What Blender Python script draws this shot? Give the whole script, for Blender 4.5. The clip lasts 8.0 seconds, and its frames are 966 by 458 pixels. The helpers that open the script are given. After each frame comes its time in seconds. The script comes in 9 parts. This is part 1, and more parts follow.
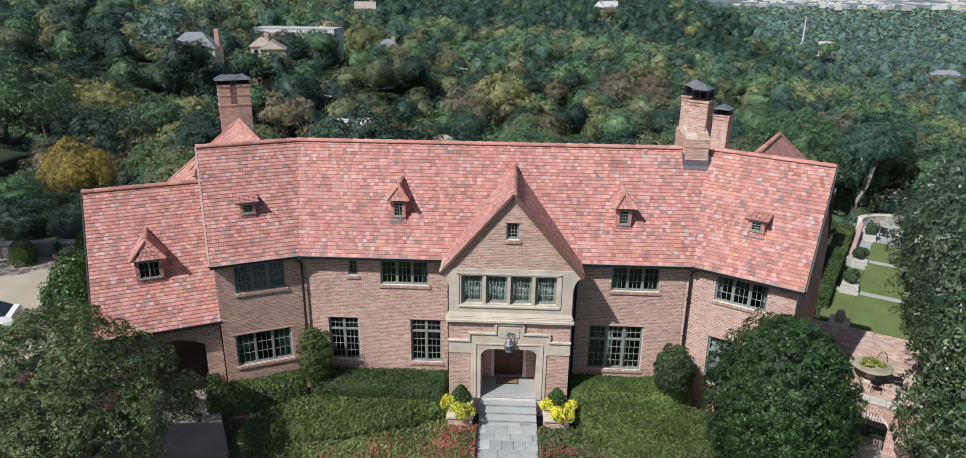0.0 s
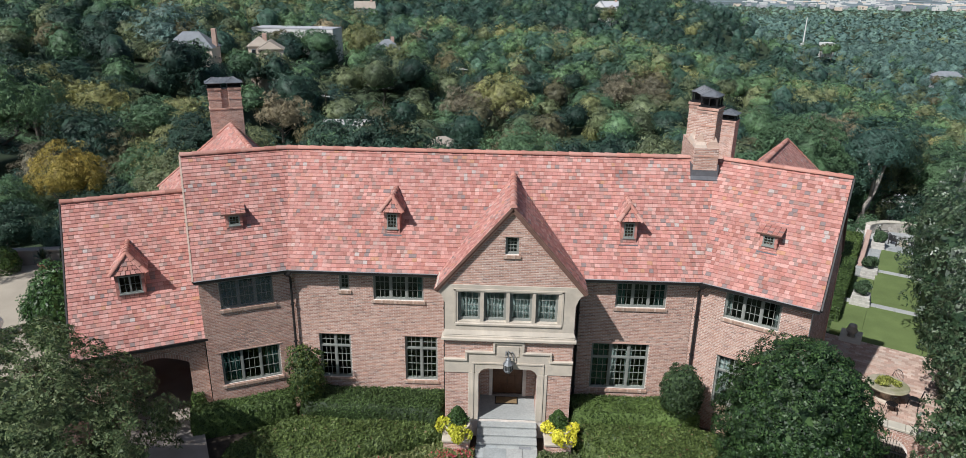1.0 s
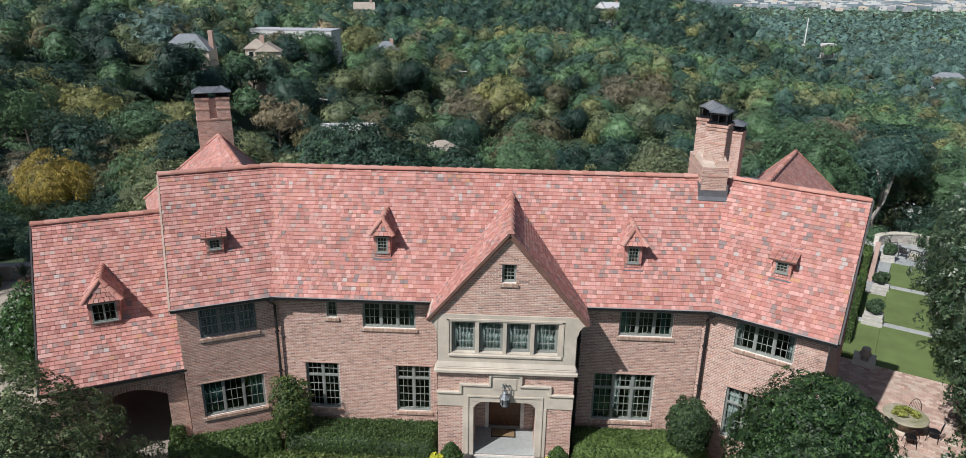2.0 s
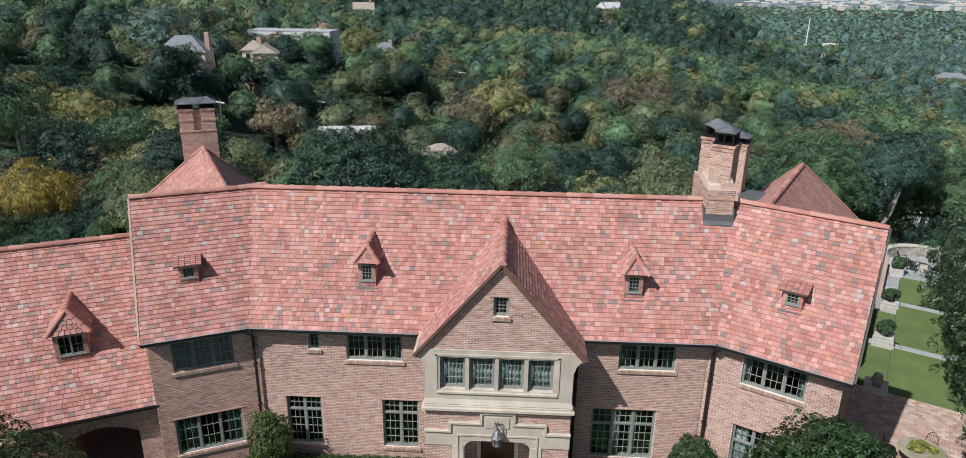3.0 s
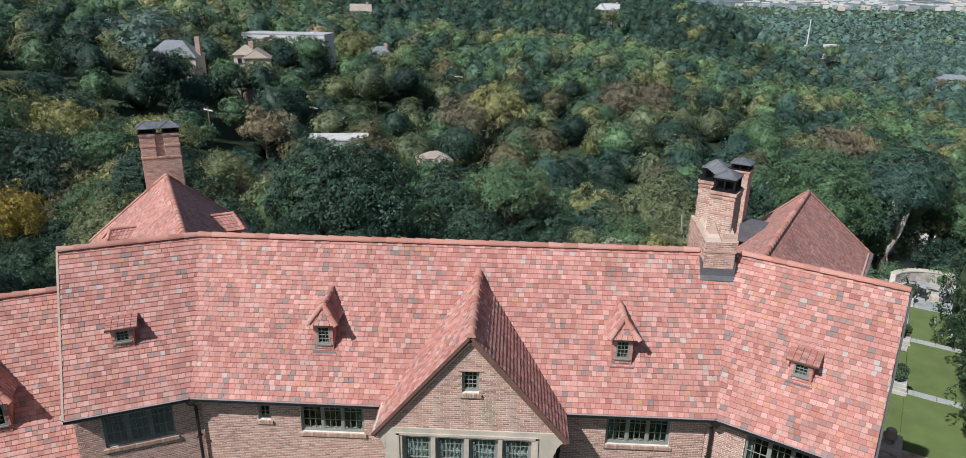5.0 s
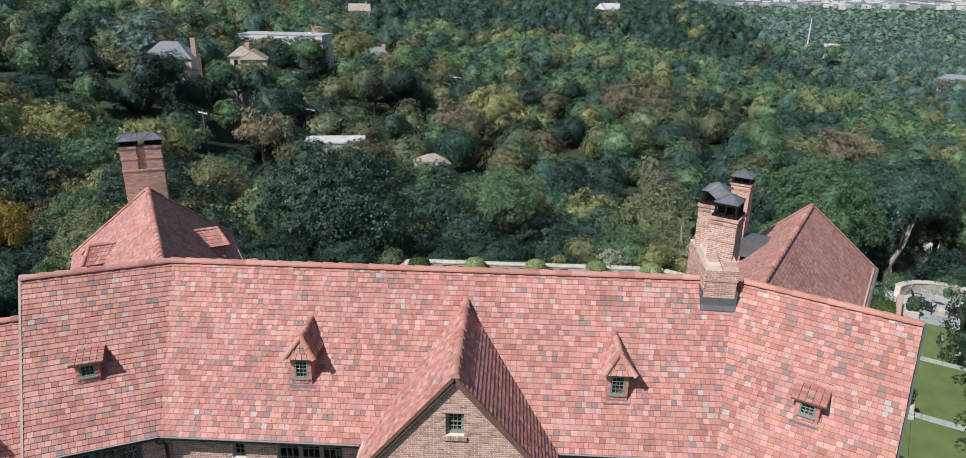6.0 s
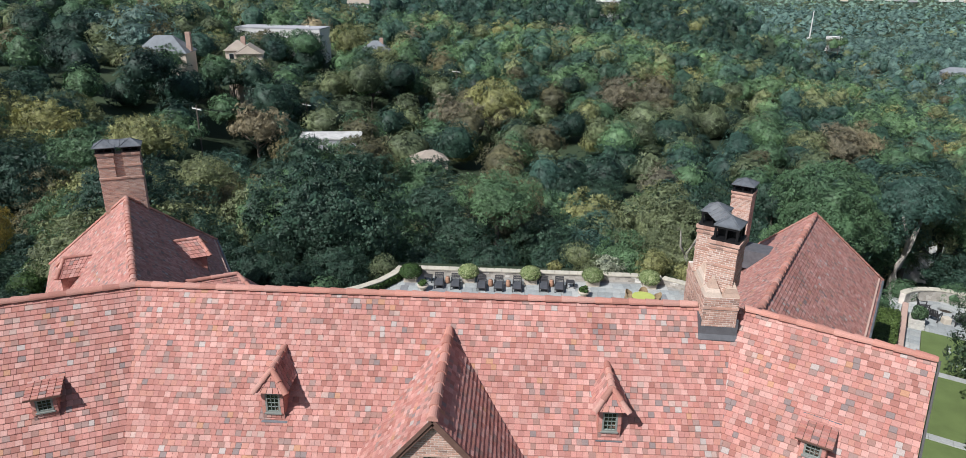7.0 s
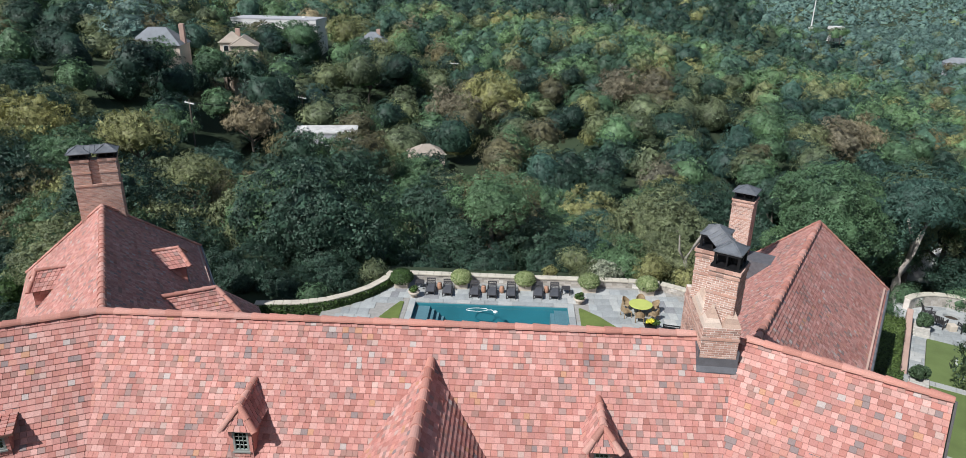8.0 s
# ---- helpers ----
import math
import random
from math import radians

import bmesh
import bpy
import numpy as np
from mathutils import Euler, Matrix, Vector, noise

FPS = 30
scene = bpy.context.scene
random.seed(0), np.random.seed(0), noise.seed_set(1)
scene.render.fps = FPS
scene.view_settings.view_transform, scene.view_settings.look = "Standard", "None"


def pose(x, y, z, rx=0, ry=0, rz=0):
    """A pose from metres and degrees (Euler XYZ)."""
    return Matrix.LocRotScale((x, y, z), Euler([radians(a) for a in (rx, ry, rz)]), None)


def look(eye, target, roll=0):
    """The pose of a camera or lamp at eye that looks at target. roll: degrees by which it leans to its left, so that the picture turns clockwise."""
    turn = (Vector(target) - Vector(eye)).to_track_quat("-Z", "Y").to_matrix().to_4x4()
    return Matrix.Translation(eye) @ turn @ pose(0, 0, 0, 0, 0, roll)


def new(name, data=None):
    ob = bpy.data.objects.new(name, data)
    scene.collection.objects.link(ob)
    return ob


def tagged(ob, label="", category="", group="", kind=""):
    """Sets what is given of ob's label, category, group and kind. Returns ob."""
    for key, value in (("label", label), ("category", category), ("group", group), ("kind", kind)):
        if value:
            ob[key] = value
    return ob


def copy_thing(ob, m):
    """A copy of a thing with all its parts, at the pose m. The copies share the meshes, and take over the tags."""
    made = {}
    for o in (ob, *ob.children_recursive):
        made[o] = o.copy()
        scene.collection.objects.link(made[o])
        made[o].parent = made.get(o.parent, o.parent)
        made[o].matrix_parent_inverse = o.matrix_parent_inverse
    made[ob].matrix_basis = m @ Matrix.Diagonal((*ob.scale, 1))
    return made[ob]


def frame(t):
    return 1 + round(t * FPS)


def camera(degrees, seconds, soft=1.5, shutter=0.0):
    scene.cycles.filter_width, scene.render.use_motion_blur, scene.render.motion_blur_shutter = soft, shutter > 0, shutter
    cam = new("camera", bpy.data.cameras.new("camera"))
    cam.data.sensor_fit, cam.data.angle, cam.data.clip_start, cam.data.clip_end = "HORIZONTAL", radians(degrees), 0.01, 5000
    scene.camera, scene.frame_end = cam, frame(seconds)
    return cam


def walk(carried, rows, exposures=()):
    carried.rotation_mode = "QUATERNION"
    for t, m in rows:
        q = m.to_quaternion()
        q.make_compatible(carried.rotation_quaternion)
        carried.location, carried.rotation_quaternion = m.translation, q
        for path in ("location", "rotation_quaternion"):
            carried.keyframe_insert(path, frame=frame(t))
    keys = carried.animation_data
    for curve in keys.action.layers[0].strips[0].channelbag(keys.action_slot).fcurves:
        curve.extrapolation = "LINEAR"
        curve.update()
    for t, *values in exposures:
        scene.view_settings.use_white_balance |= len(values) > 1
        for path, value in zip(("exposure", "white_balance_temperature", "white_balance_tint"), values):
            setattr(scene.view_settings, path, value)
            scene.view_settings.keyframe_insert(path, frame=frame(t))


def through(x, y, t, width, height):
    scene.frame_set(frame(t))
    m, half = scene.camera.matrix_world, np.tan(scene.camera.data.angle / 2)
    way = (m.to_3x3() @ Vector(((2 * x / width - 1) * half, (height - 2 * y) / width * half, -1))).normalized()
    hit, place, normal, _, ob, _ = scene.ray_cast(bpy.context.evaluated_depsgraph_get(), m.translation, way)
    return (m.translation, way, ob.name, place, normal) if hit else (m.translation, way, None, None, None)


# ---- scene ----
cam = camera(69.9, 8.0, soft=0.45)
PATH = [
    (0.0, (-0.06, -0.284, 17.933), (-0.135, 1.595, 17.253), 0.72),
    (0.5, (-0.055, 0.436, 17.933), (-0.13, 2.315, 17.253), 0.79),
    (1.0, (-0.06, 1.253, 17.976), (-0.134, 3.132, 17.295), 0.86),
    (1.5, (-0.035, 2.16, 18.117), (-0.109, 4.04, 17.437), 0.88),
    (3.0, (0.305, 5.01, 18.743), (0.228, 6.888, 18.06), 0.9),
    (3.5, (0.484, 5.883, 18.934), (0.409, 7.762, 18.252), 0.9),
    (4.0, (0.708, 6.716, 19.154), (0.632, 8.595, 18.472), 0.91),
    (4.5, (0.929, 7.533, 19.385), (0.852, 9.411, 18.702), 0.92),
    (6.0, (1.457, 9.841, 20.047), (1.379, 11.718, 19.359), 0.95),
    (6.5, (1.639, 10.646, 20.256), (1.562, 12.521, 19.562), 0.97),
    (7.0, (1.873, 11.507, 20.478), (1.794, 13.375, 19.769), 0.99),
    (7.5, (2.069, 12.365, 20.702), (1.99, 14.228, 19.98), 1.0),
    (8.0, (2.257, 13.202, 20.923), (2.179, 15.06, 20.186), 1.02),
]
walk(cam, [(t, look(eye, target, roll)) for t, eye, target, roll in PATH],
     [(0.0, 0.05), (1.5, 0.04), (3.0, -0.04), (4.5, 0.0), (6.0, 0.05), (8.0, 0.13)])

random.seed(4)

# ---- world and sun ----
SUN_TO = Vector((-1.88, -1.95, 2.98)).normalized()
world = bpy.data.worlds.new("world")
scene.world = world
world.use_nodes = True
wn = world.node_tree.nodes
sky = wn.new("ShaderNodeTexSky")
sky.sky_type, sky.sun_disc = "NISHITA", False
sky.sun_elevation = math.asin(SUN_TO.z)
sky.sun_rotation = math.atan2(SUN_TO.x, SUN_TO.y)
sky.air_density, sky.dust_density = 1.2, 1.5
world.node_tree.links.new(sky.outputs[0], wn["Background"].inputs[0])
wn["Background"].inputs[1].default_value = 0.072
sun = new("sun", bpy.data.lights.new("sun", "SUN"))
sun.data.energy, sun.data.angle, sun.data.color = 5.0, radians(0.6), (1.0, 0.98, 0.945)
sun.matrix_world = look((0, 0, 0), -SUN_TO) @ Matrix.Identity(4)
sun.location = (-40, -45, 80)
scene.view_settings.use_white_balance = True
scene.view_settings.white_balance_temperature = 6230


# ---- mesh helpers ----
class Shape:
    """Collects corners and faces of one mesh."""

    def __init__(self):
        self.v, self.f, self.m, self.weld = [], [], [], False

    def add(self, verts, faces, mat=0):
        n = len(self.v)
        self.v += [tuple(p) for p in verts]
        self.f += [tuple(n + i for i in f) for f in faces]
        self.m += [mat] * len(faces)
        return self

    def box(self, x0, x1, y0, y1, z0, z1, mat=0, M=None):
        p = [Vector(c) for c in ((x0, y0, z0), (x1, y0, z0), (x1, y1, z0), (x0, y1, z0), (x0, y0, z1), (x1, y0, z1), (x1, y1, z1), (x0, y1, z1))]
        if M is not None:
            p = [M @ c for c in p]
        return self.add(p, [(0, 3, 2, 1), (4, 5, 6, 7), (0, 1, 5, 4), (1, 2, 6, 5), (2, 3, 7, 6), (3, 0, 4, 7)], mat)

    def bevel_box(self, x0, x1, y0, y1, z0, z1, b=0.02, mat=0, M=None):
        """A box whose upper edges and upright corners are chamfered."""
        rings = []
        for z, i in ((z0, 0.0), (z1 - b, 0.0), (z1, b)):
            a0, a1, b0, b1 = x0 + i, x1 - i, y0 + i, y1 - i
            c = b if i == 0 else b * 0.5
            rings.append([(a0 + c, b0, z), (a1 - c, b0, z), (a1, b0 + c, z), (a1, b1 - c, z), (a1 - c, b1, z), (a0 + c, b1, z), (a0, b1 - c, z), (a0, b0 + c, z)])
        return self.loft(rings, mat, M)

    def loft(self, rings, mat=0, M=None, caps=True):
        n = len(rings[0])
        p = [Vector(c) for r in rings for c in r]
        if M is not None:
            p = [M @ c for c in p]
        f = [(k * n + i, k * n + (i + 1) % n, (k + 1) * n + (i + 1) % n, (k + 1) * n + i) for k in range(len(rings) - 1) for i in range(n)]
        if caps:
            f += [tuple(range(n - 1, -1, -1)), tuple((len(rings) - 1) * n + i for i in range(n))]
        return self.add(p, f, mat)

    def lathe(self, profile, n=16, mat=0, M=None):
        """profile: (radius, z) from the bottom up."""
        return self.loft([[(r * math.cos(2 * math.pi * i / n), r * math.sin(2 * math.pi * i / n), z) for i in range(n)] for r, z in profile], mat, M)

    def tube(self, pts, radius, n=6, mat=0, M=None):
        """A round bar along the points; radius may be one number or one for each point."""
        pts = [Vector(p) for p in pts]
        rings = []
        for i, p in enumerate(pts):
            d = (pts[min(i + 1, len(pts) - 1)] - pts[max(i - 1, 0)]).normalized()
            a = d.orthogonal().normalized() if abs(d.z) > 0.95 else d.cross(Vector((0, 0, 1))).normalized()
            b = d.cross(a)
            r = radius[i] if isinstance(radius, (list, tuple)) else radius
            rings.append([p + r * (math.cos(2 * math.pi * k / n) * a + math.sin(2 * math.pi * k / n) * b) for k in range(n)])
        return self.loft(rings, mat, M)

    def plate(self, poly, thick, mat=0):
        """A flat polygon in space, given thickness below it."""
        p = [Vector(c) for c in poly]
        nrm = (p[1] - p[0]).cross(p[2] - p[0]).normalized()
        if nrm.z < 0:
            p.reverse()
            nrm = -nrm
        n = len(p)
        q = [c - nrm * thick for c in p]
        f = [tuple(range(n)), tuple(range(2 * n - 1, n - 1, -1))] + [(i, n + i, n + (i + 1) % n, (i + 1) % n) for i in range(n)]
        return self.add(p + q, f, mat)

    def mesh(self, name, mats, smooth=False):
        me = bpy.data.meshes.new(name)
        me.from_pydata(self.v, [], self.f)
        for m in mats if isinstance(mats, (list, tuple)) else [mats]:
            me.materials.append(m)
        me.polygons.foreach_set("material_index", self.m)
        if smooth:
            me.polygons.foreach_set("use_smooth", [True] * len(self.f))
        me.update()
        bm = bmesh.new()
        bm.from_mesh(me)
        if self.weld:
            bmesh.ops.remove_doubles(bm, verts=bm.verts, dist=1e-5)
        bmesh.ops.recalc_face_normals(bm, faces=bm.faces)
        bm.to_mesh(me)
        bm.free()
        return me


def thing(name, at=(0, 0, 0), label="", category="", group="", kind=""):
    ob = new(name)
    ob.empty_display_size = 0.3
    ob.location = at
    return tagged(ob, label, category, group, kind)


def adopt(ob, parent):
    """Make ob a part of parent without moving it; tops stand unturned at their location."""
    ob.parent = parent
    if parent.parent is None:
        ob.matrix_parent_inverse = Matrix.Translation(-parent.location)
    return ob


def part(name, shape, material, parent, label="", smooth=False):
    me = shape if isinstance(shape, bpy.types.Mesh) else shape.mesh(name, material, smooth)
    return tagged(adopt(new(name, me), parent), label)


def solo(name, shape, material, label, category, kind="", group="", smooth=False):
    me = shape if isinstance(shape, bpy.types.Mesh) else shape.mesh(name, material, smooth)
    return tagged(new(name, me), label, category, group, kind)


def quads_mesh(name, verts, mats, index=None):
    """A mesh of loose leaves from an (n, corners, 3) array."""
    n, k = len(verts), verts.shape[1]
    me = bpy.data.meshes.new(name)
    me.vertices.add(k * n)
    me.vertices.foreach_set("co", np.asarray(verts, dtype=np.float32).ravel())
    me.loops.add(k * n)
    me.loops.foreach_set("vertex_index", np.arange(k * n, dtype=np.int32))
    me.polygons.add(n)
    me.polygons.foreach_set("loop_start", np.arange(0, k * n, k, dtype=np.int32))
    for m in mats if isinstance(mats, (list, tuple)) else [mats]:
        me.materials.append(m)
    if index is not None:
        me.polygons.foreach_set("material_index", np.asarray(index, dtype=np.int32))
    me.update(calc_edges=True)
    return me


# ---- materials ----
def node_material(name, rough=0.8, metal=0.0, spec=0.35):
    m = bpy.data.materials.new(name)
    m.use_nodes = True
    b = m.node_tree.nodes["Principled BSDF"]
    b.inputs["Roughness"].default_value, b.inputs["Metallic"].default_value = rough, metal
    b.inputs["Specular IOR Level"].default_value = spec
    return m, m.node_tree.nodes, m.node_tree.links, b


def ramp(nodes, stops, interpolation="LINEAR"):
    r = nodes.new("ShaderNodeValToRGB")
    r.color_ramp.interpolation = interpolation
    e = r.color_ramp.elements
    while len(e) < len(stops):
        e.new(0.5)
    for k, (p, c) in zip(e, stops):
        k.position, k.color = p, (*c, 1)
    return r


def noise_node(nodes, links, scale, detail=4, rough=0.55, coord="Object"):
    tc = nodes.new("ShaderNodeTexCoord")
    n = nodes.new("ShaderNodeTexNoise")
    n.inputs["Scale"].default_value, n.inputs["Detail"].default_value, n.inputs["Roughness"].default_value = scale, detail, rough
    links.new(tc.outputs[coord], n.inputs["Vector"])
    return n


def mix_colour(nodes, links, kind, factor, a, b):
    m = nodes.new("ShaderNodeMix")
    m.data_type, m.blend_type = "RGBA", kind
    for socket, value in ((m.inputs[0], factor), (m.inputs[6], a), (m.inputs[7], b)):
        if isinstance(value, (int, float)):
            socket.default_value = value
        elif isinstance(value, tuple):
            socket.default_value = (*value, 1)
        else:
            links.new(value, socket)
    return m.outputs[2]


def bump(nodes, links, b, height, strength, distance):
    n = nodes.new("ShaderNodeBump")
    n.inputs["Strength"].default_value, n.inputs["Distance"].default_value = strength, distance
    links.new(height, n.inputs["Height"])
    links.new(n.outputs[0], b.inputs["Normal"])


def surface(name, colour, vary=0.25, scale=6.0, fine=60.0, rough=0.8, metal=0.0, spec=0.35, relief=0.3, depth=0.01, stain=None):
    """Plain stuff with broad stains and fine grain round one colour."""
    m, n, l, b = node_material(name, rough, metal, spec)
    dark = tuple(c * (1 - vary) for c in colour)
    light = tuple(min(1, c * (1 + vary)) for c in colour)
    big = noise_node(n, l, scale, 5)
    small = noise_node(n, l, fine, 3)
    r = ramp(n, [(0.3, dark), (0.7, light)])
    l.new(big.outputs[0], r.inputs[0])
    g = ramp(n, [(0.3, (1 - vary * 0.6,) * 3), (0.7, (1.0,) * 3)])
    l.new(small.outputs[0], g.inputs[0])
    col = mix_colour(n, l, "MULTIPLY", 0.8, r.outputs[0], g.outputs[0])
    if stain:
        sn = noise_node(n, l, scale * 0.35, 6, 0.7)
        sr = ramp(n, [(0.5, (0, 0, 0)), (0.68, (1, 1, 1))])
        l.new(sn.outputs[0], sr.inputs[0])
        col = mix_colour(n, l, "MIX", sr.outputs[0], col, stain)
    l.new(col, b.inputs["Base Color"])
    bump(n, l, b, small.outputs[0], relief, depth)
    return m


def pieces(name, stops, by_object, rough=0.75, grain=30.0, spec=0.3, wash=0.18):
    """Fired clay and the like: one colour a piece, drawn at random, with grain and weathering."""
    m, n, l, b = node_material(name, rough, 0, spec)
    pick = n.new("ShaderNodeObjectInfo" if by_object else "ShaderNodeNewGeometry").outputs["Random" if by_object else "Random Per Island"]
    r = ramp(n, stops, "CONSTANT")
    l.new(pick, r.inputs[0])
    mul = n.new("ShaderNodeMath")
    mul.operation = "MULTIPLY"
    mul.inputs[1].default_value = 7.31
    l.new(pick, mul.inputs[0])
    fr = n.new("ShaderNodeMath")
    fr.operation = "FRACT"
    l.new(mul.outputs[0], fr.inputs[0])
    tone = ramp(n, [(0.0, (0.84,) * 3), (1.0, (1.1,) * 3)])
    l.new(fr.outputs[0], tone.inputs[0])
    col = mix_colour(n, l, "MULTIPLY", 1.0, r.outputs[0], tone.outputs[0])
    g = noise_node(n, l, grain, 4, 0.6)
    gr = ramp(n, [(0.3, (0.82,) * 3), (0.7, (1.06,) * 3)])
    l.new(g.outputs[0], gr.inputs[0])
    col = mix_colour(n, l, "MULTIPLY", 1.0, col, gr.outputs[0])
    w = noise_node(n, l, 0.55, 5, 0.65)
    wr = ramp(n, [(0.35, (1 - wash,) * 3), (0.65, (1.0,) * 3)])
    l.new(w.outputs[0], wr.inputs[0])
    col = mix_colour(n, l, "MULTIPLY", 1.0, col, wr.outputs[0])
    l.new(col, b.inputs["Base Color"])
    bump(n, l, b, g.outputs[0], 0.35, 0.006)
    return m


TILE_STOPS = [(0.0, (0.502, 0.231, 0.197)), (0.18, (0.538, 0.266, 0.225)), (0.36, (0.553, 0.290, 0.249)), (0.49, (0.471, 0.207, 0.171)), (0.61, (0.564, 0.318, 0.276)),
              (0.71, (0.532, 0.254, 0.199)), (0.78, (0.420, 0.180, 0.146)), (0.845, (0.369, 0.205, 0.171)), (0.895, (0.328, 0.211, 0.187)), (0.935, (0.240, 0.180, 0.171)),
              (0.957, (0.564, 0.387, 0.336)), (0.974, (0.532, 0.441, 0.407)), (0.988, (0.543, 0.282, 0.176))]
BRICK_STOPS = [(0.0, (0.53, 0.325, 0.255)), (0.2, (0.56, 0.36, 0.29)), (0.4, (0.48, 0.285, 0.225)), (0.58, (0.58, 0.395, 0.325)), (0.76, (0.44, 0.26, 0.205)), (0.88, (0.54, 0.32, 0.245)), (0.96, (0.36, 0.235, 0.195))]
M_TILE, M_TILE_OB = pieces("clay_tile", TILE_STOPS, False), pieces("clay_tile_piece", TILE_STOPS, True)
RIDGE_STOPS = [(0.0, (0.54, 0.255, 0.20)), (0.3, (0.57, 0.29, 0.235)), (0.55, (0.50, 0.225, 0.175)), (0.75, (0.58, 0.32, 0.265)), (0.9, (0.44, 0.215, 0.17))]
M_RIDGE_OB = pieces("ridge_clay", RIDGE_STOPS, True)
M_BRICK, M_BRICK_OB = pieces("brick", BRICK_STOPS, False, 0.85), pieces("brick_piece", BRICK_STOPS, True, 0.85)
M_MORTAR = surface("mortar", (0.68, 0.61, 0.55), 0.15, 3, 80, 0.95)
M_UNDER = surface("roof_underlay", (0.16, 0.09, 0.07), 0.2, 4, 40, 0.9)
M_STONE = surface("cut_limestone", (0.52, 0.455, 0.375), 0.16, 1.5, 45, 0.85, stain=(0.41, 0.365, 0.31))
M_FRAME = surface("grey_green_paint", (0.235, 0.245, 0.225), 0.1, 3, 60, 0.5)
M_BRONZE = surface("dark_bronze_metal", (0.032, 0.03, 0.03), 0.25, 4, 50, 0.5, 0.25)
M_LEAD = surface("lead_sheet", (0.13, 0.14, 0.155), 0.3, 3, 25, 0.55, 0.2, stain=(0.21, 0.215, 0.225))
M_FLASH = surface("grey_flashing", (0.115, 0.115, 0.125), 0.2, 4, 30, 0.6, 0.1)
M_IRON = surface("black_iron", (0.02, 0.02, 0.022), 0.2, 5, 60, 0.5, 0.5)
M_DOOR = surface("oiled_oak", (0.10, 0.045, 0.022), 0.35, 2, 30, 0.45)
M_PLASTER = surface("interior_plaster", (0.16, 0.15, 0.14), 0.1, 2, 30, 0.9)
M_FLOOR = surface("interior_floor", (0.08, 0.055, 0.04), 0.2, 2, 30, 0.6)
M_CURTAIN = surface("white_linen", (0.48, 0.49, 0.49), 0.05, 2, 80, 0.9)
M_TEAL = surface("teal_curtain", (0.10, 0.19, 0.18), 0.1, 2, 80, 0.9)
M_BLUESTONE = pieces("bluestone", [(0, (0.385, 0.405, 0.40)), (0.35, (0.43, 0.44, 0.425)), (0.6, (0.355, 0.375, 0.375)), (0.85, (0.46, 0.46, 0.44)), (0.95, (0.30, 0.305, 0.315))], True, 0.8, 14)
M_BLUEFLAG = pieces("bluestone_flag", [(0, (0.385, 0.405, 0.40)), (0.35, (0.43, 0.44, 0.425)), (0.6, (0.355, 0.375, 0.375)), (0.85, (0.46, 0.46, 0.44)), (0.95, (0.30, 0.305, 0.315))], False, 0.8, 14)
M_JOINT = surface("grey_joint", (0.30, 0.29, 0.27), 0.15, 4, 60, 0.95)
M_COURT = surface("tan_gravel_court", (0.36, 0.315, 0.25), 0.14, 0.4, 25, 0.95)
M_DRIVE = surface("exposed_aggregate", (0.33, 0.28, 0.24), 0.18, 0.7, 35, 0.95)
M_SOIL = surface("dark_mulch", (0.05, 0.038, 0.028), 0.3, 3, 30, 0.95)
M_PAVER_J = surface("sand_joint", (0.54, 0.46, 0.39), 0.15, 3, 60, 0.95)
PAVER_TONES = [(0, (0.52, 0.36, 0.29)), (0.3, (0.58, 0.43, 0.35)), (0.6, (0.48, 0.32, 0.255)), (0.85, (0.62, 0.49, 0.41))]
M_TERRA = surface("terracotta", (0.42, 0.24, 0.16), 0.15, 5, 40, 0.8)
M_PAVER = pieces("brick_paver", PAVER_TONES, False, 0.9)


def glass_material():
    m, n, l, b = node_material("window_glass", 0.03)
    gl = n.new("ShaderNodeBsdfGlossy")
    gl.inputs["Roughness"].default_value = 0.03
    gl.inputs["Color"].default_value = (0.9, 0.95, 0.95, 1)
    tr = n.new("ShaderNodeBsdfTransparent")
    tr.inputs["Color"].default_value = (0.70, 0.78, 0.76, 1)
    fr = n.new("ShaderNodeFresnel")
    fr.inputs["IOR"].default_value = 1.55
    mx = n.new("ShaderNodeMixShader")
    l.new(fr.outputs[0], mx.inputs[0])
    l.new(tr.outputs[0], mx.inputs[1])
    l.new(gl.outputs[0], mx.inputs[2])
    l.new(mx.outputs[0], n["Material Output"].inputs["Surface"])
    return m


M_GLASS = glass_material()


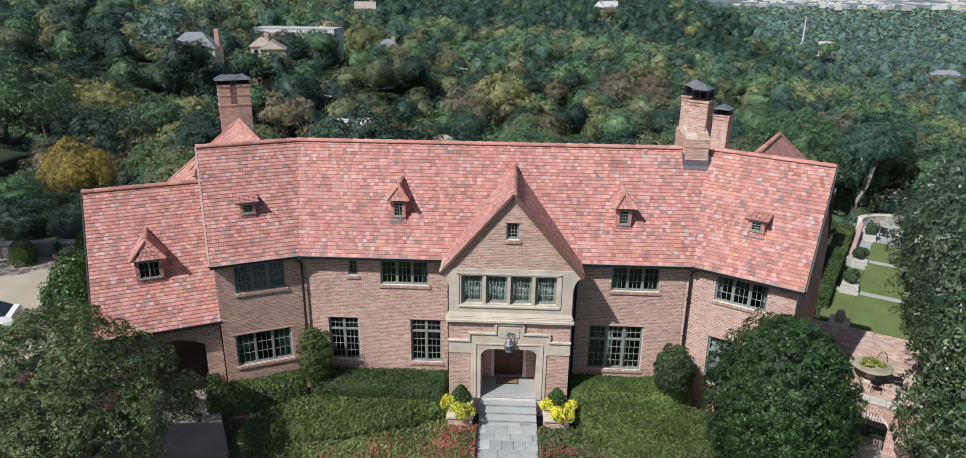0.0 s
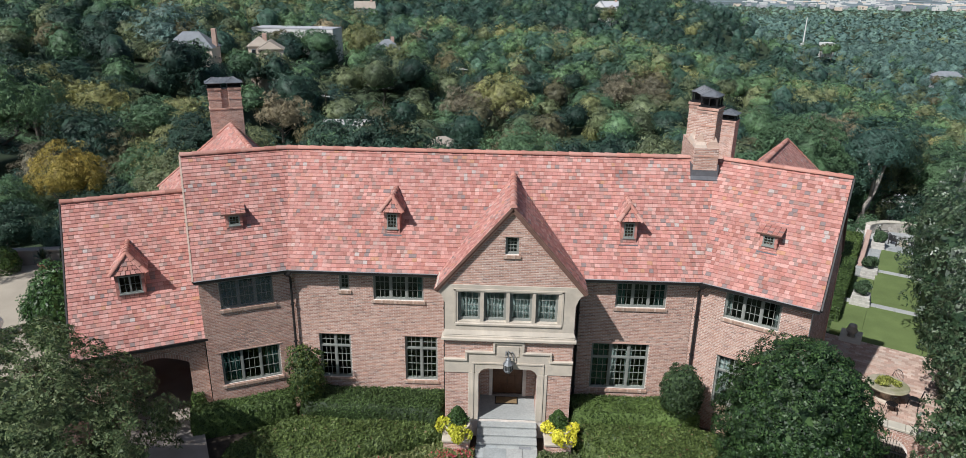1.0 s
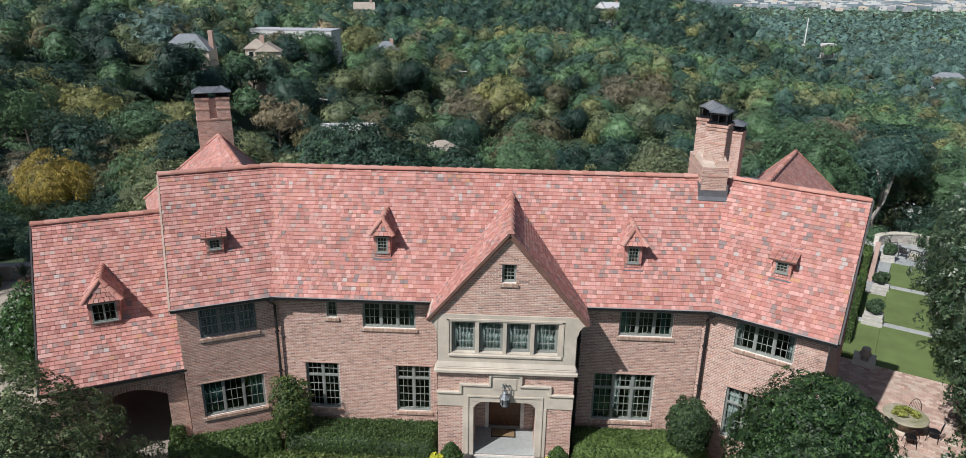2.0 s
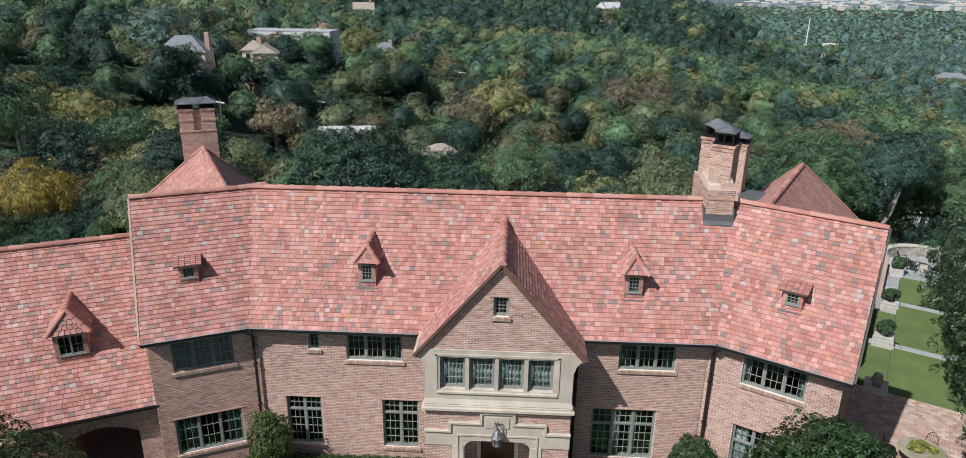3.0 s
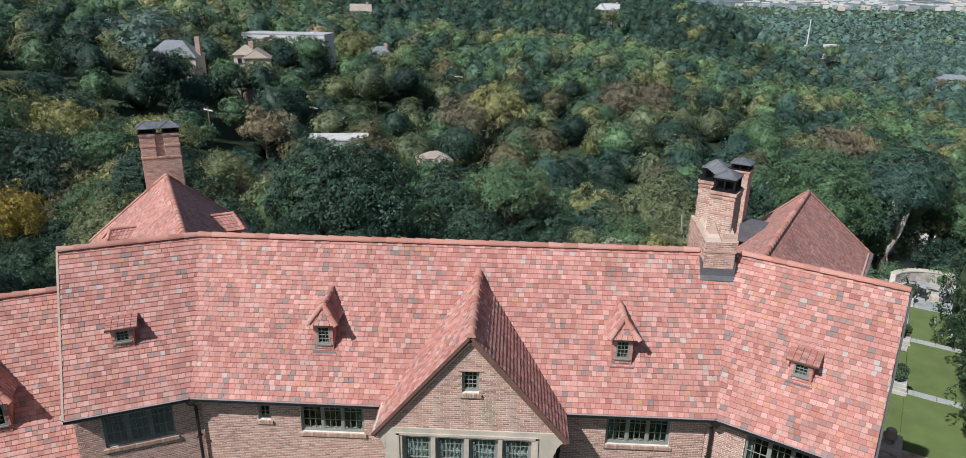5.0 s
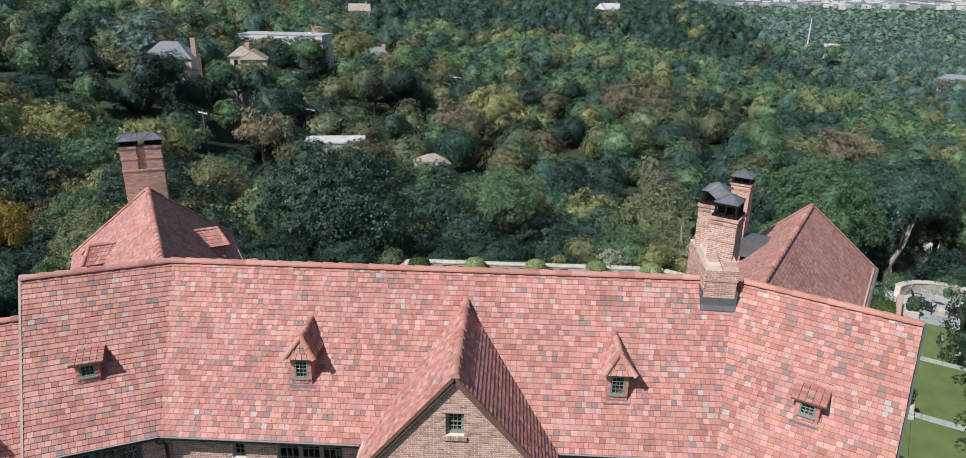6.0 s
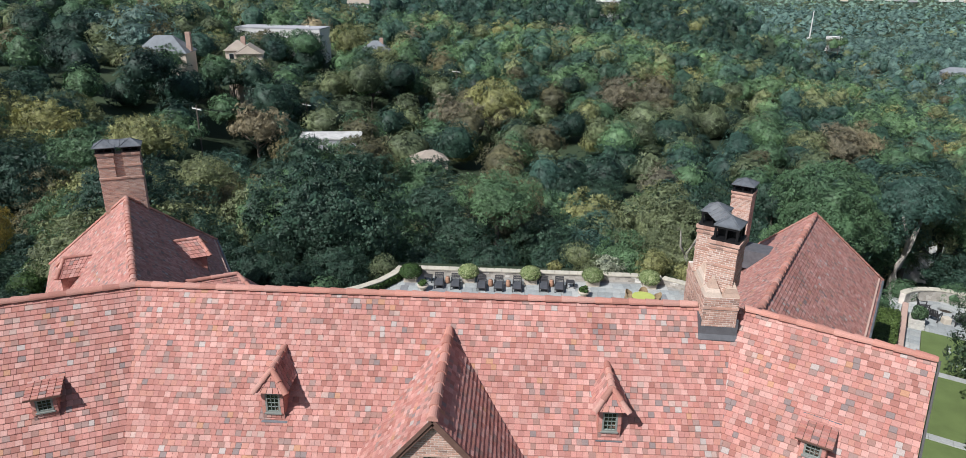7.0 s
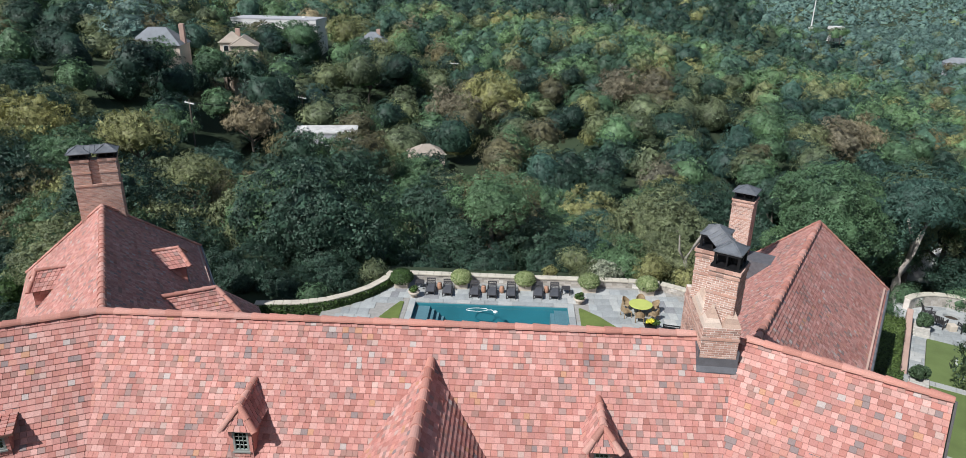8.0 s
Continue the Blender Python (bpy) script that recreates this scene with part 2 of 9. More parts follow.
def leaf_material(name, stops, rough=0.55, through=0.22, spec=0.3, broad=0.35, relief=0.0, cut=0.0):
    """Leaves: tone by leaf, broad drifts of tone through the crown, some light let through; cut: leaflets a metre into which sprays are divided."""
    m, n, l, b = node_material(name, rough, 0, spec)
    geo = n.new("ShaderNodeNewGeometry")
    r = ramp(n, stops)
    if relief:
        fine = noise_node(n, l, 1.3, 6, 0.68)
        fr = ramp(n, [(0.36, (0, 0, 0)), (0.64, (1, 1, 1))])
        l.new(fine.outputs[0], fr.inputs[0])
        both = n.new("ShaderNodeMath")
        both.operation = "MULTIPLY_ADD"
        both.inputs[1].default_value = 0.45
        half = n.new("ShaderNodeMath")
        half.operation = "MULTIPLY"
        half.inputs[1].default_value = 0.5
        l.new(fr.outputs[0], half.inputs[0])
        l.new(geo.outputs["Random Per Island"], both.inputs[0])
        l.new(half.outputs[0], both.inputs[2])
        l.new(both.outputs[0], r.inputs[0])
        bp = n.new("ShaderNodeBump")
        bp.inputs["Strength"].default_value, bp.inputs["Distance"].default_value = relief, 0.25
        l.new(fine.outputs[0], bp.inputs["Height"])
        l.new(bp.outputs[0], b.inputs["Normal"])
    else:
        l.new(geo.outputs["Random Per Island"], r.inputs[0])
    w = noise_node(n, l, 0.5, 3)
    wr = ramp(n, [(0.32, (1 - broad,) * 3), (0.68, (1.12,) * 3)])
    l.new(w.outputs[0], wr.inputs[0])
    col = mix_colour(n, l, "MULTIPLY", 1.0, r.outputs[0], wr.outputs[0])
    drift = noise_node(n, l, 0.075, 2)
    dr = ramp(n, [(0.36, (0.72, 0.76, 0.80)), (0.5, (1.0, 1.0, 1.0)), (0.64, (1.34, 1.30, 1.20))])
    l.new(drift.outputs[0], dr.inputs[0])
    col = mix_colour(n, l, "MULTIPLY", 1.0 if relief else 0.0, col, dr.outputs[0])
    own = ramp(n, [(0.0, (0.74, 0.78, 0.80)), (0.5, (1.0, 1.0, 1.0)), (1.0, (1.24, 1.18, 1.08))])
    l.new(n.new("ShaderNodeObjectInfo").outputs["Random"], own.inputs[0])
    col = mix_colour(n, l, "MULTIPLY", 1.0, col, own.outputs[0])
    l.new(col, b.inputs["Base Color"])
    tl = n.new("ShaderNodeBsdfTranslucent")
    l.new(col, tl.inputs["Color"])
    mx = n.new("ShaderNodeMixShader")
    mx.inputs[0].default_value = through
    l.new(b.outputs[0], mx.inputs[1])
    l.new(tl.outputs[0], mx.inputs[2])
    out = mx.outputs[0]
    if cut:
        cell = n.new("ShaderNodeTexVoronoi")
        cell.inputs["Scale"].default_value = cut
        l.new(n.new("ShaderNodeTexCoord").outputs["Object"], cell.inputs["Vector"])
        gap = n.new("ShaderNodeMath")
        gap.operation = "GREATER_THAN"
        gap.inputs[1].default_value = 0.5
        l.new(cell.outputs["Distance"], gap.inputs[0])
        air = n.new("ShaderNodeMixShader")
        l.new(gap.outputs[0], air.inputs[0])
        l.new(out, air.inputs[1])
        l.new(n.new("ShaderNodeBsdfTransparent").outputs[0], air.inputs[2])
        out = air.outputs[0]
    l.new(out, n["Material Output"].inputs["Surface"])
    return m


def greens(a, b, c=None):
    return [(0.0, tuple(x * 0.8 for x in a)), (0.55, b), (1.0, c or tuple(x * 1.5 for x in b))]


def crown_tones(c):
    """One tree's leaves keep close to one green."""
    return [(0.15, tuple(x * 0.5 for x in c)), (0.5, c), (0.85, tuple(x * 1.5 for x in c))]


# haze put into the green leaf tones as extra blue, most in the last
LEAF_TONES = [("deep_green", (0.042, 0.084, 0.056)), ("oak_green", (0.118, 0.204, 0.100)), ("olive", (0.178, 0.208, 0.104)), ("yellow_green", (0.265, 0.270, 0.112)), ("blue_green", (0.066, 0.130, 0.096)), ("bronze", (0.165, 0.148, 0.078)), ("tan", (0.235, 0.205, 0.135)), ("gold", (0.37, 0.29, 0.07)), ("pale_haze_green", (0.138, 0.222, 0.186))]
FOREST = [leaf_material(n + "_leaves", crown_tones(c), through=0.14, relief=0.3) for n, c in LEAF_TONES]
SPRAYS = [leaf_material(n + "_sprays", crown_tones(c), through=0.14, relief=0.3, cut=9.0) for n, c in LEAF_TONES]
FAR_SPRAYS = [leaf_material(n + "_far_sprays", crown_tones(c), through=0.14, relief=0.3, cut=3.2) for n, c in LEAF_TONES]
M_BARK = surface("grey_bark", (0.14, 0.12, 0.10), 0.35, 3, 25, 0.95, relief=0.6, depth=0.03)


# ---- terrain ----
def smooth(t):
    t = np.clip(t, 0.0, 1.0)
    return t * t * (3 - 2 * t)


def canopy(x, y):
    """Height of the tree tops over the valley behind the house."""
    h = -9 + 20 / (1 + np.exp((x + 60) / 15.0)) * (1 - 0.4 * smooth((y - 180) / 120)) + 8 * smooth((y - 160) / 100) - 35 * smooth((x - 20) / 200)
    h = h + 14 * (1 - smooth((y - 60) / 45))
    left = smooth((-x + 60) / 200.0) * smooth((y - 200) / 300) * 6
    hill = smooth((y - 290) / 250) * (1 - smooth((x - 135) / 75)) * smooth((x + 60) / 90)
    return (h + left) * (1 - hill) + 7.0 * hill


def estate(x, y):
    """1 on the levelled grounds of the house, 0 in the woods."""
    fx = smooth((x + 48) / 10) * (1 - smooth((x - 42) / 12))
    fy = 1 - smooth((y - 58 + 12 * smooth((-x - 17) / 6)) / 9)
    return fx * fy


def ground_height(x, y):
    side = -0.155 * np.clip(y - 33.5, 0, 27) * smooth((x - 15.5) / 5)
    e = estate(x, y)
    pit = (x > -7) & (x < 9) & (y > 43) & (y < 55)
    low = (x > -11.5) & (x < 16.0) & (y > 41) & (y < 58)
    return e * (-0.42 + side) + (1 - e) * (canopy(x, y) - 9.5) - 3.0 * pit - 0.5 * low


def build_ground():
    """One sheet of earth out to the horizon, finer near the house."""
    xs = np.unique(np.concatenate([np.linspace(-60, 60, 61), np.linspace(-400, 600, 61), np.sign(np.linspace(-1, 1, 41)) * np.abs(np.linspace(-1, 1, 41)) ** 2 * 4600]))
    ys = np.unique(np.concatenate([np.linspace(-40, 110, 76), np.linspace(110, 900, 70), np.linspace(900, 4700, 24), np.linspace(-2500, -40, 12)]))
    X, Y = np.meshgrid(xs, ys)
    Z = ground_height(X, Y)
    nx, ny = len(xs), len(ys)
    s = Shape()
    s.add(zip(X.ravel(), Y.ravel(), Z.ravel()), [(j * nx + i, j * nx + i + 1, (j + 1) * nx + i + 1, (j + 1) * nx + i) for j in range(ny - 1) for i in range(nx - 1)])
    m = surface("woodland_floor", (0.036, 0.056, 0.026), 0.4, 0.02, 0.3, 0.95, stain=(0.05, 0.06, 0.032))
    return solo("ground", s, m, "dark green wooded hillside falling away behind the house", "ground", "structure", smooth=True)


build_ground()

# ---- the house: plan ----
EAVE, RIDGE, PITCH = 6.5, 10.75, 1.122
LW, RW = radians(24.5), radians(31.5)
DL, DR = Vector((-math.cos(LW), -math.sin(LW), 0)), Vector((math.cos(RW), -math.sin(RW), 0))
EBL, EBR = Vector((-9.18, 27.27, EAVE)), Vector((7.85, 27.27, EAVE))
RBL, RBR = Vector((-9.99, 31.07, RIDGE)), Vector((8.89, 31.07, RIDGE))
EEL, EER = EBL + DL * 3.62, EBR + DR * 4.42
REL, RER = RBL + DL * 4.44, RBR + DR * 5.40
BBL, BBR = RBL * 2 - EBL, RBR * 2 - EBR
BEL, BER = REL * 2 - EEL, RER * 2 - EER
for c in (BBL, BBR, BEL, BER):
    c.z = EAVE

house = thing("house", (0, 30, 0), "large brick house with steep salmon-red tile roofs and central gable", "house")


def wall_frame(p, d):
    """Local x along the wall to the right as seen from outside, y into the house, z up."""
    d = Vector((d[0], d[1], 0)).normalized()
    y = Vector((-d.y, d.x, 0))
    return Matrix(((d.x, y.x, 0, p[0]), (d.y, y.y, 0, p[1]), (0, 0, 1, 0), (0, 0, 0, 1)))


def holed(s, x0, x1, z0, z1, holes, M, thick=0.36, top=None, mat=0):
    """A wall with rectangular openings right through it; top(x) gives a gable's height."""
    xs = sorted({x0, x1, *[h[0] for h in holes], *[h[1] for h in holes]})
    zs = sorted({z0, z1, *[h[2] for h in holes], *[h[3] for h in holes]})
    inside = lambda a, b: any(h[0] < a < h[1] and h[2] < b < h[3] for h in holes)
    s.weld = True
    solid = {}
    for i in range(len(xs) - 1):
        for j in range(len(zs) - 1):
            solid[i, j] = not inside((xs[i] + xs[i + 1]) / 2, (zs[j] + zs[j + 1]) / 2)
    for (i, j), is_solid in solid.items():
        if not is_solid:
            continue
        a, b, c, d = xs[i], xs[i + 1], zs[j], zs[j + 1]
        P = [M @ Vector(p) for p in ((a, 0, c), (b, 0, c), (b, 0, d), (a, 0, d), (a, thick, c), (b, thick, c), (b, thick, d), (a, thick, d))]
        f = [(0, 1, 2, 3), (5, 4, 7, 6)]
        if not solid.get((i - 1, j)):
            f.append((4, 0, 3, 7))
        if not solid.get((i + 1, j)):
            f.append((1, 5, 6, 2))
        if not solid.get((i, j - 1)):
            f.append((4, 5, 1, 0))
        if not solid.get((i, j + 1)):
            f.append((3, 2, 6, 7))
        s.add(P, f, mat)
    return s


BRICK_L, BRICK_H, JOINT = 0.196, 0.055, 0.014


def brick_mesh(length, name="brick"):
    s = Shape()
    a, h, d = length / 2, BRICK_H / 2, 0.007
    s.add([(-a, 0, -h), (a, 0, -h), (a, 0, h), (-a, 0, h), (-a + 0.003, -d, -h + 0.003), (a - 0.003, -d, -h + 0.003), (a - 0.003, -d, h - 0.003), (-a + 0.003, -d, h - 0.003)],
          [(4, 5, 6, 7), (0, 1, 5, 4), (1, 2, 6, 5), (2, 3, 7, 6), (3, 0, 4, 7)])
    return s.mesh(name, M_BRICK_OB)


BRICK_FULL = brick_mesh(BRICK_L)
brick_jobs = []


def brick_face(parent, M, x0, x1, z0, z1, holes=(), span=None, near=None, seed=1):
    """Remember a face to be laid in running bond; near: the stretch (x0, x1, z0, z1) laid brick by brick."""
    brick_jobs.append((parent, M, x0, x1, z0, z1, holes, span, near, seed))


def lay_bricks(parent, M, x0, x1, z0, z1, holes, span, near, seed):
    rng = random.Random(seed)
    s, count = Shape(), 0
    step = BRICK_L + JOINT
    rows = int((z1 - z0) / (BRICK_H + JOINT))
    pitch = (z1 - z0) / max(rows, 1)
    for k in range(rows):
        za, zb = z0 + k * pitch + JOINT / 2, z0 + (k + 1) * pitch - JOINT / 2
        zm = (za + zb) / 2
        a, b = (x0, x1) if span is None else span(zm)
        cuts = [(a, b)]
        for h in holes:
            if h[2] < zm < h[3]:
                cuts = [c for p, q in cuts for c in ((p, min(q, h[0])), (max(p, h[1]), q)) if c[1] - c[0] > 0.03]
        for p, q in cuts:
            x = math.floor((p - x0) / step) * step + x0 + (k % 2) * step / 2 - step
            while x < q:
                l, r = max(x + JOINT / 2, p), min(x + step - JOINT / 2, q)
                x += step
                if r - l < 0.03:
                    continue
                d = -0.006 - rng.random() * 0.004
                if near and count < 300 and r - l > BRICK_L - 0.012 and near[0] < l < near[1] and near[2] < zm < near[3]:
                    ob = adopt(new("brick", BRICK_FULL), parent)
                    ob.matrix_basis = M @ Matrix.Translation(((l + r) / 2, 0, zm))
                    count += 1
                    continue
                P = [M @ Vector(c) for c in ((l, 0, za), (r, 0, za), (r, 0, zb), (l, 0, zb), (l + 0.003, d, za + 0.003), (r - 0.003, d, za + 0.003), (r - 0.003, d, zb - 0.003), (l + 0.003, d, zb - 0.003))]
                s.add(P, [(4, 5, 6, 7), (0, 1, 5, 4), (1, 2, 6, 5), (2, 3, 7, 6), (3, 0, 4, 7)])
    if s.f:
        me = bpy.data.meshes.new("brickwork")
        me.from_pydata(s.v, [], s.f)
        me.materials.append(M_BRICK)
        me.update()
        tagged(adopt(new("brickwork", me), parent), "", "", "", "stuff")


# ---- roofs ----
tile_jobs = []
TILE_W, COURSE = 0.178, 0.172


def tile_span(poly, v):
    """Where a level line crosses a convex polygon of (u, v)."""
    us = []
    for (ua, va), (ub, vb) in zip(poly, poly[1:] + poly[:1]):
        if (va - v) * (vb - v) <= 0 and abs(va - vb) > 1e-9:
            us.append(ua + (ub - ua) * (v - va) / (vb - va))
    return (min(us), max(us)) if len(us) > 1 else None


WIDTHS = (0.15, 0.168, 0.178, 0.192, 0.215)


def tile_corners(ll, lr, ul, ur, va, vb, lift):
    top, e, g = 0.038 + lift, 0.016, 0.0024
    lo = [(ll + g, va + 0.004, 0.004), (lr - g, va + 0.004, 0.004), (ur - g, vb, 0.0), (ul + g, vb, 0.0)]
    hi = [(ll + g, va, top - 0.013), (lr - g, va, top - 0.013), (lr - g, va + e, top), (ur - g, vb, 0.012), (ul + g, vb, 0.012), (ll + g, va + e, top)]
    return lo + hi


TILE_FACES = [(9, 6, 7, 8), (4, 5, 6, 9), (0, 1, 5, 4), (1, 2, 7, 6, 5), (3, 0, 4, 9, 8)]
PLAIN_FACES = TILE_FACES[:3]
TILE_MESH = {}
for tw in WIDTHS:
    ts = Shape()
    ts.add(tile_corners(-tw / 2 + 0.001, tw / 2 - 0.001, -tw / 2 + 0.001, tw / 2 - 0.001, 0.0, COURSE + 0.012, 0.002), TILE_FACES)
    TILE_MESH[tw] = ts.mesh("roof_tile", M_TILE_OB)


def roof_plane(name, pts, near=None, seed=1, tiled=True, parent=None, label="", course=COURSE, wide=1.0):
    """A slope given by corners in order, the first two along the eave, covered with clay tiles."""
    p = [Vector(c) for c in pts]
    ob = part(name, Shape().plate(p, 0.14), M_UNDER, parent or house, label)
    if tiled:
        u = (p[1] - p[0]).normalized()
        n = (p[1] - p[0]).cross(p[2] - p[0]).normalized()
        if n.z < 0:
            n = -n
        v = n.cross(u).normalized()
        if (p[2] - p[0]).dot(v) < 0:
            u, v = -u, -v
            v = n.cross(u).normalized()
        poly = [((c - p[0]).dot(u), (c - p[0]).dot(v)) for c in p]
        M = Matrix(((u.x, v.x, n.x, p[0].x), (u.y, v.y, n.y, p[0].y), (u.z, v.z, n.z, p[0].z), (0, 0, 0, 1)))
        tile_jobs.append((ob, M, poly, near, seed, course, wide))
    return ob


def lay_tiles(ob, M, poly, near, seed, course, wide):
    rng = random.Random(seed)
    vmin, vmax = min(c[1] for c in poly), max(c[1] for c in poly)
    rows = max(1, round((vmax - vmin) / course))
    step = (vmax - vmin) / rows
    s, count = Shape(), 0
    eps = 1e-4
    for k in range(rows):
        va, vb = vmin + k * step, vmin + (k + 1) * step
        lo, hi = tile_span(poly, va + eps), tile_span(poly, vb - eps)
        if not lo or not hi:
            continue
        a, b = min(lo[0], hi[0]), max(lo[1], hi[1])
        u = a - rng.random() * TILE_W
        while u < b:
            w = rng.choice(WIDTHS) * wide
            l, r = u + 0.001, u + w - 0.001
            u += w
            ll, lr, ul, ur = max(l, lo[0]), min(r, lo[1]), max(l, hi[0]), min(r, hi[1])
            if lr - ll < 0.01 and ur - ul < 0.01:
                continue
            lift = rng.random() * 0.007
            whole = ll == l and ul == l and lr == r and ur == r
            if near and whole and wide == 1.0 and count < 300 and near[0] < l < near[1] and near[2] < va < near[3]:
                t = adopt(new("roof_tile", TILE_MESH[w]), ob)
                t.matrix_basis = M @ Matrix.Translation(((l + r) / 2, va - 0.012, lift))
                count += 1
                continue
            if lr < ll:
                ll = lr = (ll + lr) / 2
            if ur < ul:
                ul = ur = (ul + ur) / 2
            s.add([M @ Vector(c) for c in tile_corners(ll, lr, ul, ur, va - 0.012, vb, lift)], TILE_FACES if near else PLAIN_FACES)
    me = bpy.data.meshes.new("tiling")
    me.from_pydata(s.v, [], s.f)
    me.materials.append(M_TILE)
    me.update()
    tagged(adopt(new("tiling", me), ob), "", "", "", "stuff")


RIDGE_MESH = {}


def ridge_line(parent, a, b, radius=0.112, length=0.52, name="ridge_tile", up=None):
    """Half-round capping tiles along a ridge or hip."""
    a, b = Vector(a), Vector(b)
    d = (b - a).normalized()
    side = d.cross(Vector((0, 0, 1))).normalized()
    nrm = side.cross(d)
    n = max(1, round((b - a).length / length))
    L = (b - a).length / n
    key = (round(radius, 3), round(L, 2))
    if key not in RIDGE_MESH:
        s = Shape()
        rings = []
        for x, r in ((-0.035, radius * 1.27), (0.03, radius * 1.25), (L * 0.92, radius * 1.0), (L + 0.015, radius * 0.9)):
            rings.append([(x, r * math.cos(t) * 1.05, r * math.sin(t) - 0.02) for t in [math.pi * (i / 8) for i in range(9)]] + [(x, -r * 0.8, -0.03), (x, r * 0.8, -0.03)])
        s.loft(rings)
        RIDGE_MESH[key] = s.mesh(name, M_RIDGE_OB)
    for i in range(n):
        p = a + d * (L * i)
        ob = adopt(new(name, RIDGE_MESH[key]), parent)
        ob.matrix_basis = Matrix(((d.x, side.x, nrm.x, p.x), (d.y, side.y, nrm.y, p.y), (d.z, side.z, nrm.z, p.z), (0, 0, 0, 1)))


main_front = roof_plane("main_roof", [EBL, EBR, RBR, RBL], near=(6.0, 12.6, 2.2, 3.9), seed=3, label="steep roof slope of mixed salmon, red and grey clay tiles")
roof_plane("angled_roof", [EEL, EBL, RBL, REL], near=(0.6, 3.4, 2.5, 5.6), seed=4)
roof_plane("angled_roof", [EBR, EER, RER, RBR], near=(0.8, 4.2, 2.5, 5.6), seed=5)
roof_plane("rear_roof", [BBR, BBL, RBL, RBR], seed=6, course=0.3, wide=1.9)
roof_plane("rear_roof", [BBL, BEL, REL, RBL], seed=7, course=0.3, wide=1.9)
roof_plane("rear_roof", [BER, BBR, RBR, RER], seed=8, course=0.3, wide=1.9)
LIFT = Vector((0, 0, 0.03))
ridge_line(main_front, REL + LIFT, RBL + LIFT)
ridge_line(main_front, RBL + LIFT, Vector((7.75, 31.07, RIDGE)) + LIFT)
ridge_line(main_front, RBR + DR * 0.35 + LIFT, RER + LIFT)

# the cross gable over the entrance
GX, GY, GZ, GE, GW = 0.10, 25.74, 9.98, 6.5, 2.98
valley = Vector((GX, 30.40, GZ))
gable_l = roof_plane("gable_roof", [(GX - GW, 27.3, GE), (GX - GW, GY, GE), (GX, GY, GZ), valley], near=(0.4, 1.6, 0.6, 4.0), seed=9)
gable_r = roof_plane("gable_roof", [(GX + GW, GY, GE), (GX + GW, 27.3, GE), valley, (GX, GY, GZ)], near=(0.2, 1.8, 0.6, 4.0), seed=10)
ridge_line(gable_r, Vector((GX, GY - 0.02, GZ + 0.03)), valley + Vector((0, -0.05, 0.03)), 0.115)

# low wing with the carriage arch
DW = Vector((-math.cos(radians(26)), -math.sin(radians(26)), 0))
UW = Vector((DW.y, -DW.x, 0))
WR, WL = Vector((-14.40, 30.47, 8.83)), Vector((-18.98, 28.24, 8.83))
we_r, we_l = WR - UW * 4.57, WL - UW * 4.57
wb_r, wb_l = WR + UW * 4.57, WL + UW * 4.57
for c in (we_r, we_l, wb_r, wb_l):
    c.z = 3.7
we_r = we_r + DW * 0.12
low_front = roof_plane("low_wing_roof", [we_l, we_r, WR, WL], near=(1.5, 4.6, 3.2, 5.6), seed=11)
roof_plane("low_wing_roof", [wb_r, wb_l, WL, WR], seed=12, course=0.3, wide=1.9)
ridge_line(low_front, WL + LIFT, WR + LIFT)


def hip_wing(a, peak, width, hip, eave, seed):
    """A rear wing: level ridge from a to its peak, hipped at the far end."""
    a, peak = Vector(a), Vector(peak)
    d = (peak - a)
    d.z = 0
    d.normalize()
    r = Vector((d.y, -d.x, 0))
    low = lambda p, k, m: Vector((p.x, p.y, eave)) + r * (width * k) + d * m
    R = roof_plane("rear_wing_roof", [low(a, 1, 0), low(peak, 1, hip), peak, a], seed=seed)
    roof_plane("rear_wing_roof", [low(peak, -1, hip), low(a, -1, 0), a, peak], seed=seed + 1)
    roof_plane("rear_wing_roof", [low(peak, 1, hip), low(peak, -1, hip), peak], seed=seed + 2)
    ridge_line(R, a + LIFT, peak + LIFT, 0.12)
    ridge_line(R, low(peak, 1, hip) + LIFT, peak + LIFT, 0.10)
    ridge_line(R, low(peak, -1, hip) + LIFT, peak + LIFT, 0.10)
    s = Shape()
    for k in (1, -1):
        q0, q1 = low(a, k, 0) - r * (0.4 * k), low(peak, k, hip - 0.4) - r * (0.4 * k)
        M = wall_frame(q0 if k < 0 else q1, (q1 - q0) if k < 0 else (q0 - q1))
        s.box(0, (q1 - q0).length, 0, 0.3, -3, eave + 0.25, M=M)
    q0, q1 = low(peak, 1, hip - 0.4) - r * 0.4, low(peak, -1, hip - 0.4) + r * 0.4
    s.box(0, (q1 - q0).length, 0, 0.3, -3, eave + 0.25, M=wall_frame(q0, q1 - q0))
    part("rear_wing_wall", s, M_BRICK, house)
    g = Shape()
    g.tube([low(a, 1, 0) + Vector((0, 0, -0.02)) + r * 0.06, low(peak, 1, hip) + Vector((0, 0, -0.02)) + r * 0.06], 0.075, 6)
    part("gutter", g, M_LEAD, house)
    return d, r, low


